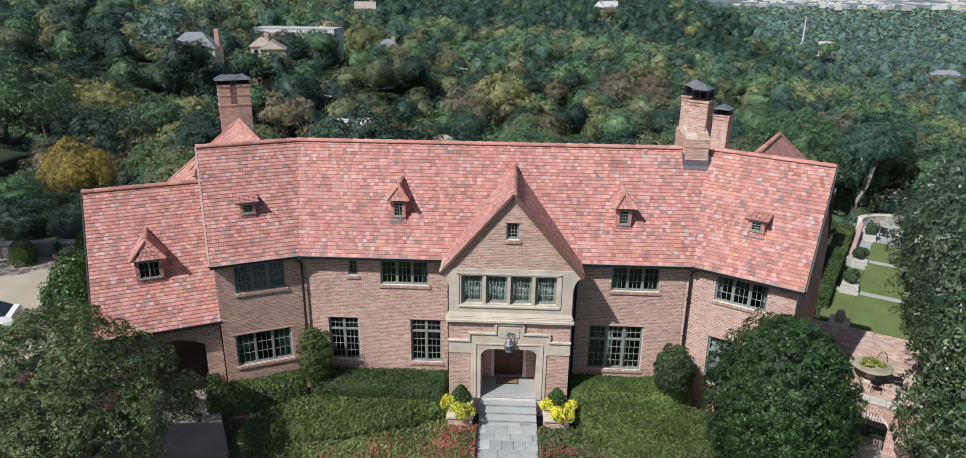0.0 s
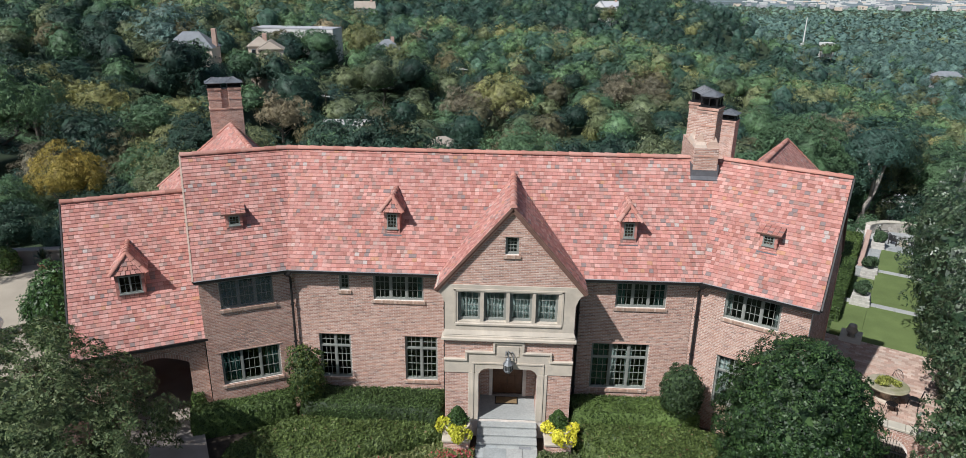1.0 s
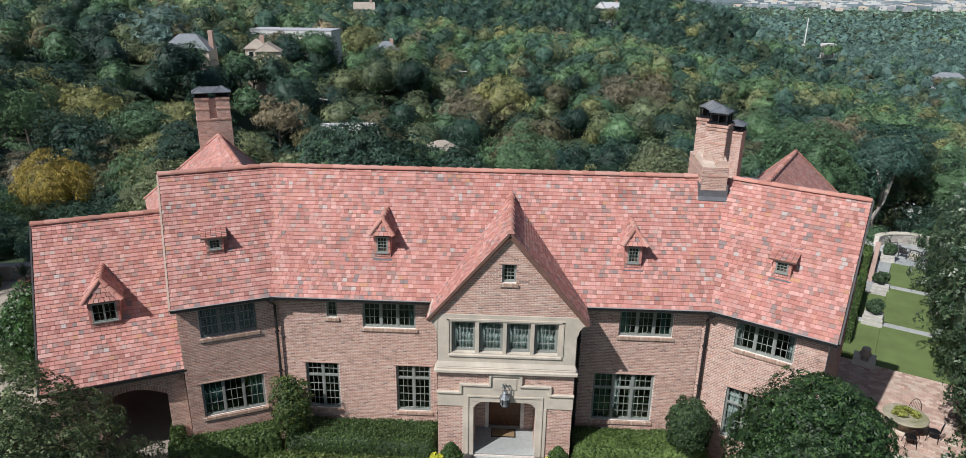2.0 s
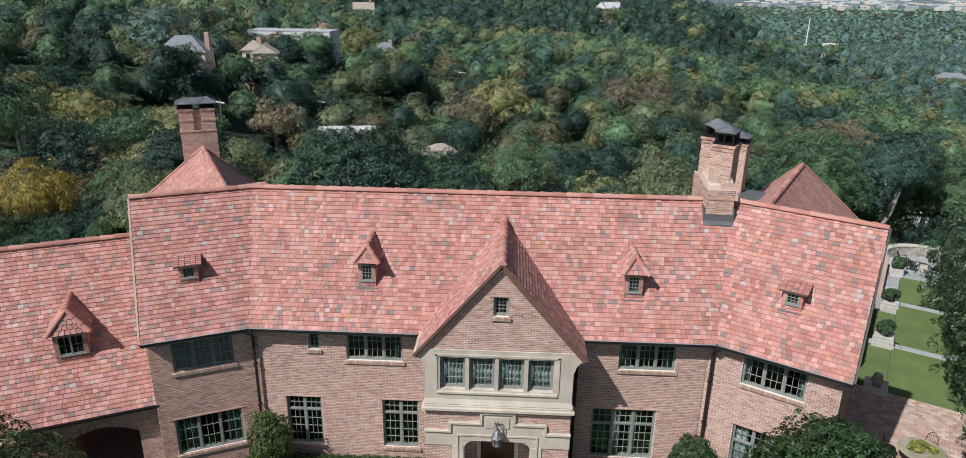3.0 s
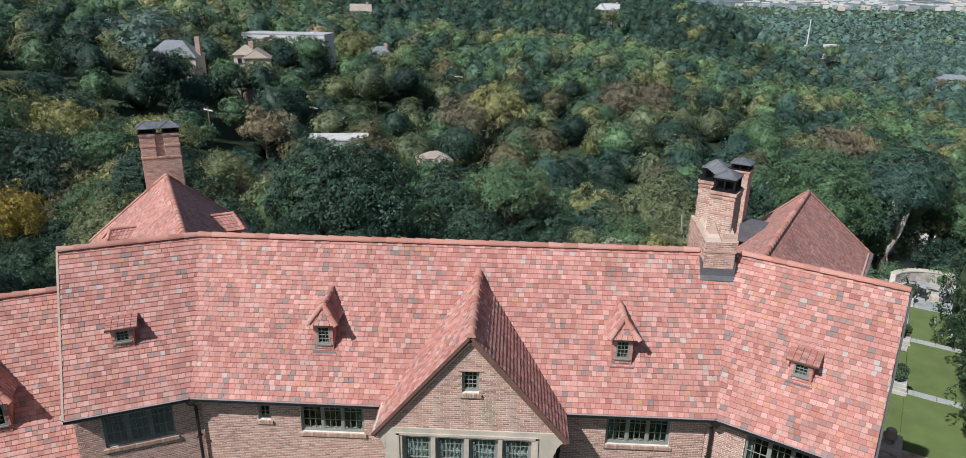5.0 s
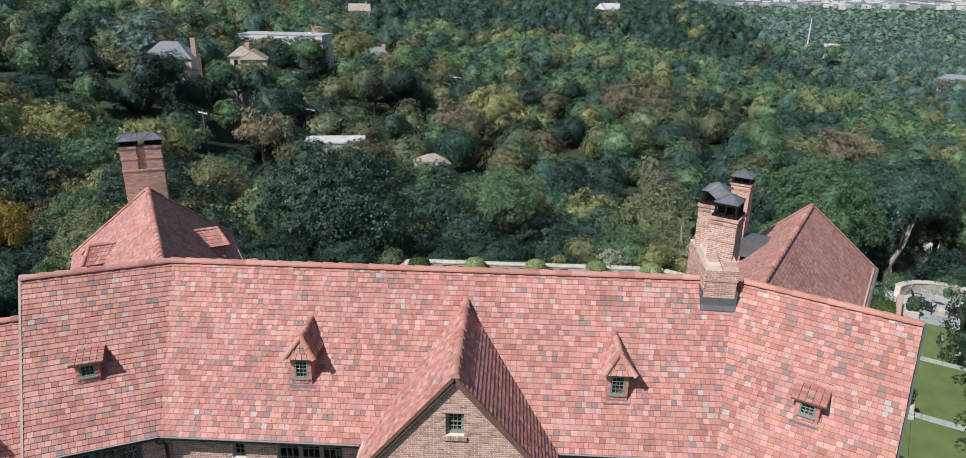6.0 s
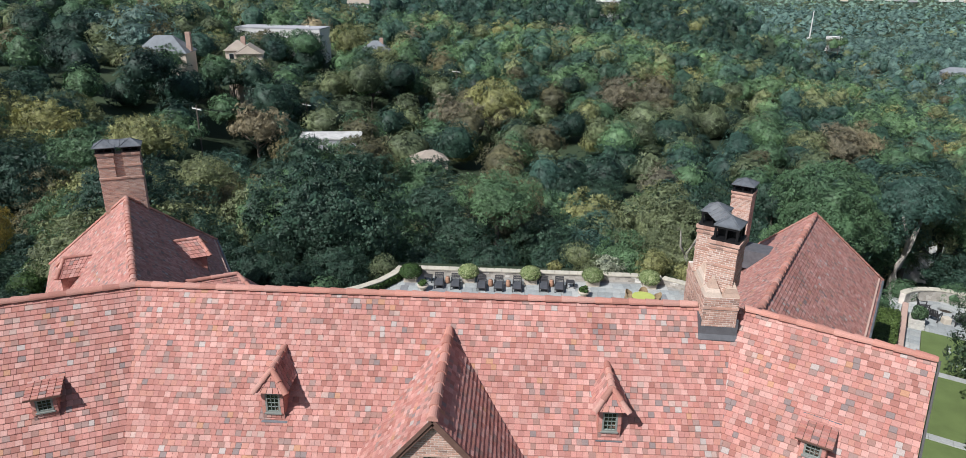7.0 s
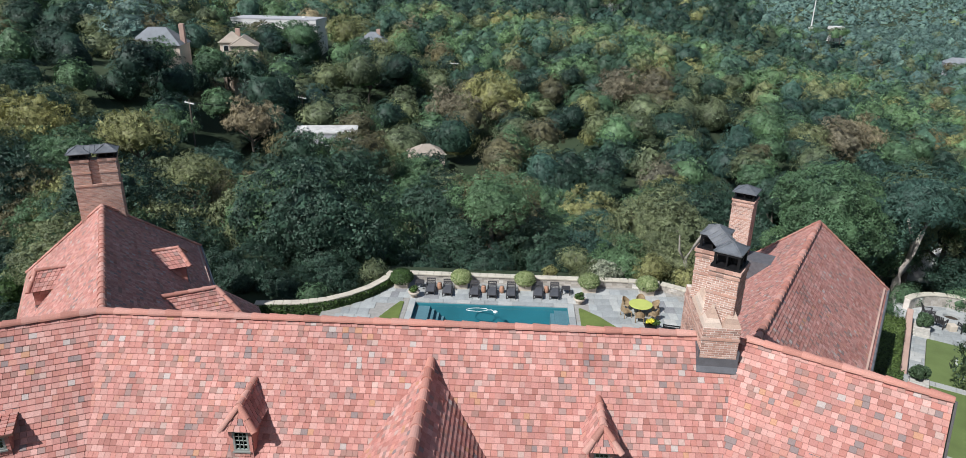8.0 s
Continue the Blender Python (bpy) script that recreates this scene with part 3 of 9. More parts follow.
hip_wing((-10.6, 31.6, 8.84), (-18.35, 45.1, 8.84), 4.6, 5.5, 3.7, 20)
hip_wing((9.4, 32.2, 7.95), (18.76, 48.5, 7.95), 3.85, 3.2, 3.7, 30)

# ---- windows ----
def pane_mesh(w, h):
    return Shape().box(-w / 2, w / 2, -0.003, 0.003, -h / 2, h / 2).mesh("pane", M_GLASS)


def window(M, x0, x1, z0, z1, lights, nx, ny, transom=None, deep=0.13, sill=True, bar=0.02, frame=0.055, lintel=False, name="window", label="", sill_mat=None):
    """A steel casement window of several lights, with glazing bars, panes, a brick sill and sometimes a transom row."""
    L = M @ Matrix.Translation((0, deep, 0))
    f = Shape()
    f.box(x0, x0 + frame, -0.05, 0.05, z0, z1, M=L).box(x1 - frame, x1, -0.05, 0.05, z0, z1, M=L)
    f.box(x0 + frame, x1 - frame, -0.05, 0.05, z0, z0 + frame, M=L).box(x0 + frame, x1 - frame, -0.05, 0.05, z1 - frame, z1, M=L)
    wl = (x1 - x0 - 2 * frame) / lights
    rows = [(z0 + frame, z1 - frame, ny)] if not transom else [(z0 + frame, transom[0] - 0.03, ny), (transom[0] + 0.03, z1 - frame, transom[1])]
    ob = part(name, f, M_FRAME, house, label)
    for k in range(1, lights):
        x = x0 + frame + k * wl
        part("mullion", Shape().box(x - 0.038, x + 0.038, -0.042, 0.045, z0 + frame, z1 - frame, M=L), M_FRAME, ob)
    if transom:
        part("transom", Shape().box(x0 + frame, x1 - frame, -0.046, 0.046, transom[0] - 0.03, transom[0] + 0.03, M=L), M_FRAME, ob)
    bars = Shape()
    made = {}
    for k in range(lights):
        a, b = x0 + frame + k * wl + (0.038 if k else 0), x0 + frame + (k + 1) * wl - (0.038 if k < lights - 1 else 0)
        for za, zb, n in rows:
            e = 0.028
            bars.box(a, a + e, -0.03, 0.03, za, zb, M=L).box(b - e, b, -0.03, 0.03, za, zb, M=L)
            bars.box(a + e, b - e, -0.03, 0.03, za, za + e, M=L).box(a + e, b - e, -0.03, 0.03, zb - e, zb, M=L)
            pw, ph = (b - a - 2 * e) / nx, (zb - za - 2 * e) / n
            for i in range(1, nx):
                bars.box(a + e + i * pw - bar / 2, a + e + i * pw + bar / 2, -0.016, 0.016, za + e, zb - e, M=L)
            for j in range(1, n):
                bars.box(a + e, b - e, -0.014, 0.014, za + e + j * ph - bar / 2, za + e + j * ph + bar / 2, M=L)
            key = (round(pw, 4), round(ph, 4))
            made.setdefault(key, pane_mesh(pw - bar * 0.6, ph - bar * 0.6))
            for i in range(nx):
                for j in range(n):
                    g = adopt(new("pane", made[key]), ob)
                    g.visible_shadow = False
                    g.matrix_basis = L @ Matrix.Translation((a + e + (i + 0.5) * pw, 0.0, za + e + (j + 0.5) * ph)) @ Euler((random.uniform(-0.012, 0.012), 0, random.uniform(-0.012, 0.012))).to_matrix().to_4x4()
    part("glazing_grid", bars, M_FRAME, ob)
    if sill:
        s = Shape()
        n = max(2, round((x1 - x0 + 0.16) / 0.078))
        w = (x1 - x0 + 0.16) / n
        for i in range(n):
            a = x0 - 0.08 + i * w
            s.box(a + 0.004, a + w - 0.004, -0.075, deep - 0.05, z0 - 0.125, z0 - 0.008, M=M)
        tagged(part("window_sill", s, sill_mat or M_SILL, ob, "row of bricks on edge"), "row of bricks on edge", "", "", "stuff")
    if lintel:
        s = Shape().box(x0 - 0.12, x1 + 0.12, -0.028, 0.1, z1 + 0.004, z1 + 0.05, M=M)
        part("lintel", s, M_BRICK, ob)
    return ob


M_SILL = pieces("sill_brick", [(0, (0.50, 0.34, 0.26)), (0.5, (0.56, 0.42, 0.34)), (0.8, (0.44, 0.29, 0.22))], False, 0.85)


def curtain(M, x0, x1, z0, z1, y, mat, name="curtain", folds=9):
    """A hanging cloth with folds, inside a window."""
    s = Shape()
    n = folds * 4
    cols = []
    for i in range(n + 1):
        x = x0 + (x1 - x0) * i / n
        cols.append((x, y + 0.035 * math.sin(i / 4 * 2 * math.pi) + 0.012 * math.sin(i * 1.7)))
    v = [M @ Vector((x, yy + e, z)) for e in (0.0, 0.008) for z in (z0, z1) for x, yy in cols]
    m = n + 1
    f = [(i, i + 1, m + i + 1, m + i) for i in range(n)] + [(2 * m + i + 1, 2 * m + i, 3 * m + i, 3 * m + i + 1) for i in range(n)]
    f += [(i + 1, i, 2 * m + i, 2 * m + i + 1) for i in range(n)] + [(m + i, m + i + 1, 3 * m + i + 1, 3 * m + i) for i in range(n)]
    s.add(v, f)
    return tagged(new(name, s.mesh(name, mat, True)), "", "curtain")


# ---- walls ----
MF = wall_frame((0, 27.70), (1, 0))
front_holes = [(-8.19, -6.81, 1.17, 3.36), (-4.43, -3.01, 1.17, 3.36), (-5.72, -3.58, 5.05, 6.27), (-7.17, -6.73, 5.45, 6.22), (4.50, 6.60, 5.06, 6.27), (3.66, 6.10, 1.10, 3.34)]
ws = holed(Shape(), -9.09, 7.72, -0.5, 6.42, front_holes + [(-0.70, 0.86, 0.52, 2.9)], MF)
front_wall = part("front_wall", ws, M_MORTAR, house, "front wall of pinkish tan brick")
cut = front_holes + [(-2.5, 2.64, -1, 7)]
brick_face(front_wall, MF, -9.09, 7.72, -0.4, 6.42, cut, near=(-3.6, 4.0, 3.5, 5.0), seed=41)
window(MF, *front_holes[0], 2, 3, 4, transom=(2.72, 2), lintel=True)
window(MF, *front_holes[1], 2, 3, 4, transom=(2.72, 2), lintel=True)
window(MF, *front_holes[2], 3, 3, 3)
window(MF, *front_holes[3], 1, 2, 3)
window(MF, *front_holes[4], 3, 3, 3)
window(MF, *front_holes[5], 3, 3, 4, transom=(2.62, 2), lintel=True)

PL_END = Vector((-9.09, 27.75, 0)) + DL * 3.78
ML = wall_frame(PL_END, -DL)
left_holes = [(0.76, 2.88, 4.93, 6.27), (0.52, 2.92, 1.38, 2.95)]
left_wall = part("angled_wall", holed(Shape(), 0, 3.80, -0.5, 6.42, left_holes, ML), M_MORTAR, house)
brick_face(left_wall, ML, 0, 3.80, -0.4, 6.42, left_holes, near=(1.0, 3.4, 3.2, 4.7), seed=42)
window(ML, *left_holes[0], 3, 3, 3)
sm, sn_, sl_, sb_ = node_material("insect_mesh", 0.7)
sb_.inputs["Base Color"].default_value = (0.22, 0.25, 0.26, 1)
sb_.inputs["Alpha"].default_value = 0.24
part("insect_screen", Shape().box(0.79, 2.85, 0.045, 0.049, 4.96, 6.24, M=ML), sm, house, "grey insect screen over the casements")
window(ML, *left_holes[1], 3, 3, 3, lintel=True)

MR = wall_frame((7.72, 27.75), DR)
right_holes = [(1.29, 3.44, 5.06, 6.27), (1.29, 3.44, 1.05, 3.34)]
right_wall = part("angled_wall", holed(Shape(), -0.02, 4.52, -0.5, 6.42, right_holes, MR), M_MORTAR, house)
brick_face(right_wall, MR, 0, 4.52, -0.4, 6.42, right_holes, near=(0.2, 3.6, 3.5, 4.9), seed=43)
window(MR, *right_holes[0], 3, 3, 3)
window(MR, *right_holes[1], 3, 3, 4, transom=(2.62, 2), lintel=True)


def end_wall(p, d, width, eave, ridge, hole=None, label="", base=-0.5, bricks=True, seed=50):
    """A gable-end wall running back from p along d."""
    M = wall_frame(p, d)
    s = Shape()
    c = width / 2
    prof = [(0, base), (width, base), (width, eave), (c, ridge), (0, eave)]
    s.loft([[(x, y, z) for x, z in prof] for y in (0.0, 0.3)], M=M)
    ob = part("end_wall", s, M_MORTAR if bricks else M_BRICK, house, label)
    if bricks:
        span = lambda z: (0, width) if z < eave else (c * (z - eave) / (ridge - eave), width - c * (z - eave) / (ridge - eave))
        brick_face(ob, M, 0, width, base, ridge - 0.1, (), span, seed=seed)
    return ob, M


UL, UR = Vector((DL.y, -DL.x, 0)), Vector((-DR.y, DR.x, 0))
pl_back = PL_END + UL * 6.9
end_wall(pl_back, -UL, 6.9, 6.4, 10.35, bricks=False)
pr_front = Vector((7.72, 27.75, 0)) + DR * 4.50
end_wall(pr_front, UR, 6.9, 6.4, 10.35, seed=52)
# verge trim on the gable ends
def verge(a, b, mat=None, wide=0.1, deep=0.16):
    a, b = Vector(a), Vector(b)
    d = (b - a).normalized()
    side = d.cross(Vector((0, 0, 1))).normalized()
    nrm = side.cross(d)
    M = Matrix(((d.x, side.x, nrm.x, a.x), (d.y, side.y, nrm.y, a.y), (d.z, side.z, nrm.z, a.z), (0, 0, 0, 1)))
    return part("verge", Shape().box(0, (b - a).length, -wide / 2, wide / 2, -deep, 0.045, M=M), mat or M_STONE, house)


verge(EEL + DL * 0.04, REL + DL * 0.04, M_SILL, 0.07)
verge(EER + DR * 0.05, RER + DR * 0.05, M_BRONZE, 0.06)
verge(we_l + DW * 0.05, WL + DW * 0.05, M_BRONZE, 0.06)
for sgn, ob in ((-1, gable_l), (1, gable_r)):
    verge((GX + sgn * GW, GY - 0.02, GE), (GX, GY - 0.02, GZ), M_UNDER, 0.03, 0.05)

# rear wall, floors between storeys and inner partitions keep daylight out of the rooms
back = Shape()
for q0, q1 in ((BBR + Vector((0, -0.5, 0)), BBL + Vector((0, -0.5, 0))), (BBL + Vector((0, -0.5, 0)), BEL - UL * 0.5), (BER - UR * 0.5, BBR + Vector((0, -0.5, 0)))):
    back.box(0, (q1 - q0).length, 0, 0.3, -3, 6.4, M=wall_frame(q0, q1 - q0))
part("rear_wall", back, M_BRICK, house)


def inner_slab(z):
    r = [(-9.0, 28.06), (7.6, 28.06), tuple((pr_front + UR * 0.4 - DR * 0.35).xy), tuple((pr_front + UR * 6.5 - DR * 0.35).xy), (9.6, 34.1), (-10.5, 34.1), tuple((pl_back - UL * 0.4 - DL * 0.35).xy), tuple((PL_END + UL * 0.4 - DL * 0.35).xy)]
    return Shape().loft([[(x, y, zz) for x, y in r] for zz in (z, z + 0.18)])


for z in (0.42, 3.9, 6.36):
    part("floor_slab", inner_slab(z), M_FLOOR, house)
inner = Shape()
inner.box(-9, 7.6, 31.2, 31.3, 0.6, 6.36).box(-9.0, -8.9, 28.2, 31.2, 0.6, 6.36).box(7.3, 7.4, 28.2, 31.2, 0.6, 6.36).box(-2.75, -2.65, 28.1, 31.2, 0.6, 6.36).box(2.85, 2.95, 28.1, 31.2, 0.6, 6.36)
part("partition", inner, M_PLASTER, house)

# ---- bay and porch ----
BY = 25.88
MB = wall_frame((0, BY), (1, 0))
BX0, BX1 = -2.50, 2.66
BC = (BX0 + BX1) / 2
bay_holes = [(-1.98 + i * 1.025, -1.98 + i * 1.025 + 0.885, 5.14, 6.42) for i in range(4)]
ARCH = (BC - 1.20, BC + 1.20, 0.52, 3.02)
top_span = lambda z: (GX - 2.72, GX + 2.72) if z < 6.75 else (GX - (9.82 - z) / 1.168, GX + (9.82 - z) / 1.168)

low = Shape()
holed(low, BX0, BX1, -0.5, 4.35, [ARCH], MB, 0.45)
low.box(BX0, BX0 + 0.35, 0.45, 1.80, -0.5, 6.5, M=MB).box(BX1 - 0.35, BX1, 0.45, 1.80, -0.5, 6.5, M=MB)
porch_wall = part("porch_wall", low, M_MORTAR, house)
stone_cut = [(BC - 1.62, BC + 1.62, -1, 2.80), (-9, 9, 2.78, 3.42), (BC - 1.72, BC + 1.72, 3.3, 3.78), (BC - 0.60, BC + 0.60, 3.6, 4.24)]
brick_face(porch_wall, MB, BX0, BX1, 0.0, 4.35, stone_cut, near=(-2.5, 2.6, 3.5, 4.3), seed=44)
for d, p in (((0, 1), (BX1, BY)), ((0, -1), (BX0, BY + 1.8))):
    brick_face(porch_wall, wall_frame(p, d), 0, 1.8, 0.0, 4.35, (), seed=45)

st = Shape()
# jambs, stepped label over the arch, with rounded upper corners of the opening
a0, a1, az = ARCH[0], ARCH[1], ARCH[3]
for sg, xa, xb in ((-1, BC - 1.62, a0), (1, a1, BC + 1.62)):
    st.bevel_box(xa, xb, -0.05, 0.06, 0.55, 2.80, 0.015, M=MB)
st.box(BX0 - 0.02, a0, -0.045, 0.02, 2.80, 3.38, M=MB).box(a1, BX1 + 0.02, -0.045, 0.02, 2.80, 3.38, M=MB)
st.box(a0, a1, -0.045, 0.02, az, 3.38, M=MB)
st.box(BC - 1.70, BC + 1.70, -0.045, 0.02, 3.38, 3.74, M=MB).box(BC - 0.58, BC + 0.58, -0.045, 0.02, 3.74, 4.20, M=MB)
for sg in (-1, 1):
    # rounded corner fillets
    cx = BC + sg * 1.20
    arc = [(cx - sg * 0.38 * (1 - math.sin(t)), az - 0.38 * (1 - math.cos(t))) for t in [math.pi / 2 * i / 6 for i in range(7)]]
    ring = [(cx, az + 0.01)] + arc
    st.loft([[(x, y, z) for x, z in ring] for y in (-0.045, 0.46)], M=MB)
surround = part("stone_surround", st, M_STONE, house, "stepped limestone surround of the arched porch")
part("carved_panel", Shape().box(BC - 0.42, BC + 0.42, -0.075, -0.045, 3.60, 4.06, M=MB), M_STONE, surround)
# moulded courses following the steps
for xa, xb, z in ((BX0 - 0.05, BC - 1.66, 3.38), (BC + 1.66, BX1 + 0.05, 3.38), (BC - 1.76, BC - 0.54, 3.74), (BC + 0.54, BC + 1.76, 3.74), (BC - 0.64, BC + 0.64, 4.20)):
    part("moulded_course", Shape().bevel_box(xa, xb, -0.115, 0.02, z, z + 0.085, 0.02, M=MB), M_STONE, surround)
for sg in (-1, 1):
    for x, za, zb in ((BC + sg * 1.71, 3.38, 3.80), (BC + sg * 0.59, 3.74, 4.26)):
        part("moulded_return", Shape().box(x - 0.045, x + 0.045, -0.11, 0.02, za, zb, M=MB), M_STONE, surround)
# hood round the arch
for xa, xb, za, zb in ((a0 - 0.26, a0 - 0.20, 0.6, 3.24), (a1 + 0.20, a1 + 0.26, 0.6, 3.24), (a0 - 0.26, a1 + 0.26, 3.24, 3.30)):
    part("hood_moulding", Shape().box(xa, xb, -0.085, -0.045, za, zb, M=MB), M_STONE, surround)

bay = Shape()
holed(bay, BX0, BX1, 4.55, 6.72, bay_holes, wall_frame((0, BY - 0.04), (1, 0)), 0.40)
bay.box(BX0, BX0 + 0.02, 0.36, 1.8, 4.55, 6.5, M=MB).box(BX1 - 0.02, BX1, 0.36, 1.8, 4.55, 6.5, M=MB)
# moulded sill course and raised border
sc = Shape()
sc.bevel_box(BX0 - 0.13, BX1 + 0.13, -0.20, 0.3, 4.35, 4.47, 0.03, M=MB)
sc.bevel_box(BX0 - 0.08, BX1 + 0.08, -0.13, 0.3, 4.47, 4.58, 0.05, M=MB)
sc.loft([[(BX0 - 0.06, y0, 4.58), (BX1 + 0.06, y0, 4.58), (BX1 + 0.06, 0.2, 4.58), (BX0 - 0.06, 0.2, 4.58)] if z == 0 else [(BX0, y0, 4.75), (BX1, y0, 4.75), (BX1, 0.2, 4.75), (BX0, 0.2, 4.75)] for z, y0 in ((0, -0.12), (1, -0.045))], M=MB)
part("sill_course", sc, M_STONE, house)
part("window_ledge", Shape().bevel_box(-2.10, 2.16, -0.10, 0.1, 5.00, 5.10, 0.03, M=MB), M_STONE, house)
for xa, xb, za, zb in ((-2.14, -2.06, 5.1, 6.54), (2.10, 2.18, 5.1, 6.54), (-2.14, 2.18, 6.48, 6.56)):
    part("border_strip", Shape().box(xa, xb, -0.075, -0.04, za, zb, M=MB), M_STONE, house)
# corbelled kneelers
for sg, x in ((-1, BX0), (1, BX1)):
    ring = [(x, 5.95), (x + sg * 0.05, 6.05), (x + sg * 0.09, 6.2), (x + sg * 0.2, 6.36), (x + sg * 0.36, 6.44), (x + sg * 0.36, 6.60), (x, 6.74)]
    part("kneeler", Shape().loft([[(px, y, z) for px, z in ring] for y in (-0.05, 1.4)], M=MB), M_STONE, house)
part("bay_surround", bay, M_STONE, house, "limestone bay with four casement windows")
for h in bay_holes:
    window(wall_frame((0, BY - 0.04), (1, 0)), *h, 1, 3, 4, deep=0.24, sill=False, frame=0.07)
gs = Shape()
gh = (GX - 0.26, GX + 0.26, 8.02, 8.76)
gz = 6.72
gs.loft([[(x, y, z) for x, z in ((GX - 2.65, gz), (gh[0], gz), (gh[0], 9.82 - 0.26 * 1.168))] for y in (0, 0.35)], M=MB)
gs.loft([[(x, y, z) for x, z in ((gh[1], gz), (GX + 2.65, gz), (gh[1], 9.82 - 0.26 * 1.168))] for y in (0, 0.35)], M=MB)
gs.loft([[(x, y, z) for x, z in ((gh[0], gz), (gh[1], gz), (gh[1], gh[2]), (gh[0], gh[2]))] for y in (0, 0.35)], M=MB)
gs.loft([[(x, y, z) for x, z in ((gh[0], gh[3]), (gh[1], gh[3]), (gh[1], 9.82 - 0.26 * 1.168), (GX, 9.82), (gh[0], 9.82 - 0.26 * 1.168))] for y in (0, 0.35)], M=MB)
gable_wall = part("gable_wall", gs, M_MORTAR, house)
brick_face(gable_wall, MB, GX - 2.7, GX + 2.7, 6.73, 9.75, [gh], top_span, near=(-1.2, 1.4, 6.8, 7.9), seed=46)
window(MB, *gh, 1, 3, 4, deep=0.16, lintel=True, frame=0.06)
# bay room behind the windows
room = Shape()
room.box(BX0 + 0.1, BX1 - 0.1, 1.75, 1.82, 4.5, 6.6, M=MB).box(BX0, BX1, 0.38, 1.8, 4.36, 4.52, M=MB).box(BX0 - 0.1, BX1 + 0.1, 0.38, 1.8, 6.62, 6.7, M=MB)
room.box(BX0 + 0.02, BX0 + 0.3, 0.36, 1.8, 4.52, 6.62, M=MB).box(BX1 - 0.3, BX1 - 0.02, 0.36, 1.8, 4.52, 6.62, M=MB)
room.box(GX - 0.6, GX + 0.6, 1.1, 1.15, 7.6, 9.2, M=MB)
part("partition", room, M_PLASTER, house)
M_NIGHTPANE = node_material("dark_pane", 0.08, 0, 0.6)[0]
M_NIGHTPANE.node_tree.nodes["Principled BSDF"].inputs["Base Color"].default_value = (0.02, 0.03, 0.032, 1)
# porch: ceiling, side linings, floor at the door
pw = Shape()
pw.box(BX0 + 0.36, BX1 - 0.36, 0.46, 1.82, 3.06, 3.2, M=MB)
part("porch_ceiling", pw, M_STONE, house)
lining_l = part("porch_lining", Shape().box(a0 - 0.06, a0 - 0.002, 0.46, 1.8, 0.6, 3.06, M=MB), M_MORTAR, house)
lining_r = part("porch_lining", Shape().box(a1 + 0.002, a1 + 0.06, 0.46, 1.8, 0.6, 3.06, M=MB), M_MORTAR, house)
brick_face(lining_l, MB @ wall_frame((a0 - 0.002, 0.46), (0, 1)), 0.0, 1.26, 0.6, 2.5, (), seed=46)
brick_face(lining_r, MB @ wall_frame((a1 + 0.002, 1.72), (0, -1)), 0.0, 1.26, 0.6, 2.5, (), seed=47)
for xa, xb in ((BC - 0.80, BC - 0.66), (BC + 0.66, BC + 0.80)):
    part("door_jamb", Shape().box(xa, xb, 1.70, 1.84, 0.6, 2.849, M=MB), M_MORTAR, house)
part("door_head", Shape().box(BC - 0.80, BC + 0.80, 1.70, 1.84, 2.85, 3.06, M=MB), M_MORTAR, house)
for sg in (-1, 1):
    xm = BC + sg * 1.0
    lining = part("porch_lining", Shape().box(*((a0, BC - 0.801) if sg < 0 else (BC + 0.801, a1)), 1.74, 1.80, 0.6, 3.06, M=MB), M_MORTAR, house)
    brick_face(lining, MB @ Matrix.Translation((0, 1.738, 0)), xm - 0.19, xm + 0.19, 0.6, 1.95, (), seed=48 + sg)
    sl = part("sidelight", Shape().box(xm - 0.16, xm + 0.16, 1.715, 1.739, 2.05, 2.9, M=MB), M_FRAME, house)
    part("pane", Shape().box(xm - 0.12, xm + 0.12, 1.706, 1.714, 2.09, 2.86, M=MB), M_NIGHTPANE, sl)
part("name_plate", Shape().bevel_box(a0 + 0.004, a0 + 0.02, 0.6, 0.74, 2.55, 2.7, 0.004, M=MB), M_PLASTER, house, "small white wall plate")
door = Shape()
for sg in (-1, 1):
    xa, xb = (BC - 0.655, BC - 0.004) if sg < 0 else (BC + 0.004, BC + 0.655)
    door.box(xa, xb, 1.88, 1.94, 0.62, 2.85, M=MB)
    for i in range(2):
        for j in range(5):
            w, h = (xb - xa - 0.16) / 2, 0.36
            px, pz = xa + 0.06 + i * (w + 0.04), 0.76 + j * 0.415
            door.bevel_box(px, px + w, 1.862, 1.885, pz, pz + h, 0.008, M=MB)
fd = part("front_door", door, M_DOOR, house, "closed double door of dark panelled oak")
dh = Shape()
for sg in (-1, 1):
    dh.tube([MB @ Vector((BC + sg * 0.07, 1.85, 1.55)), MB @ Vector((BC + sg * 0.07, 1.80, 1.58)), MB @ Vector((BC + sg * 0.07, 1.80, 1.80)), MB @ Vector((BC + sg * 0.07, 1.85, 1.83))], 0.014, 6)
part("door_handle", dh, M_BRONZE, fd)

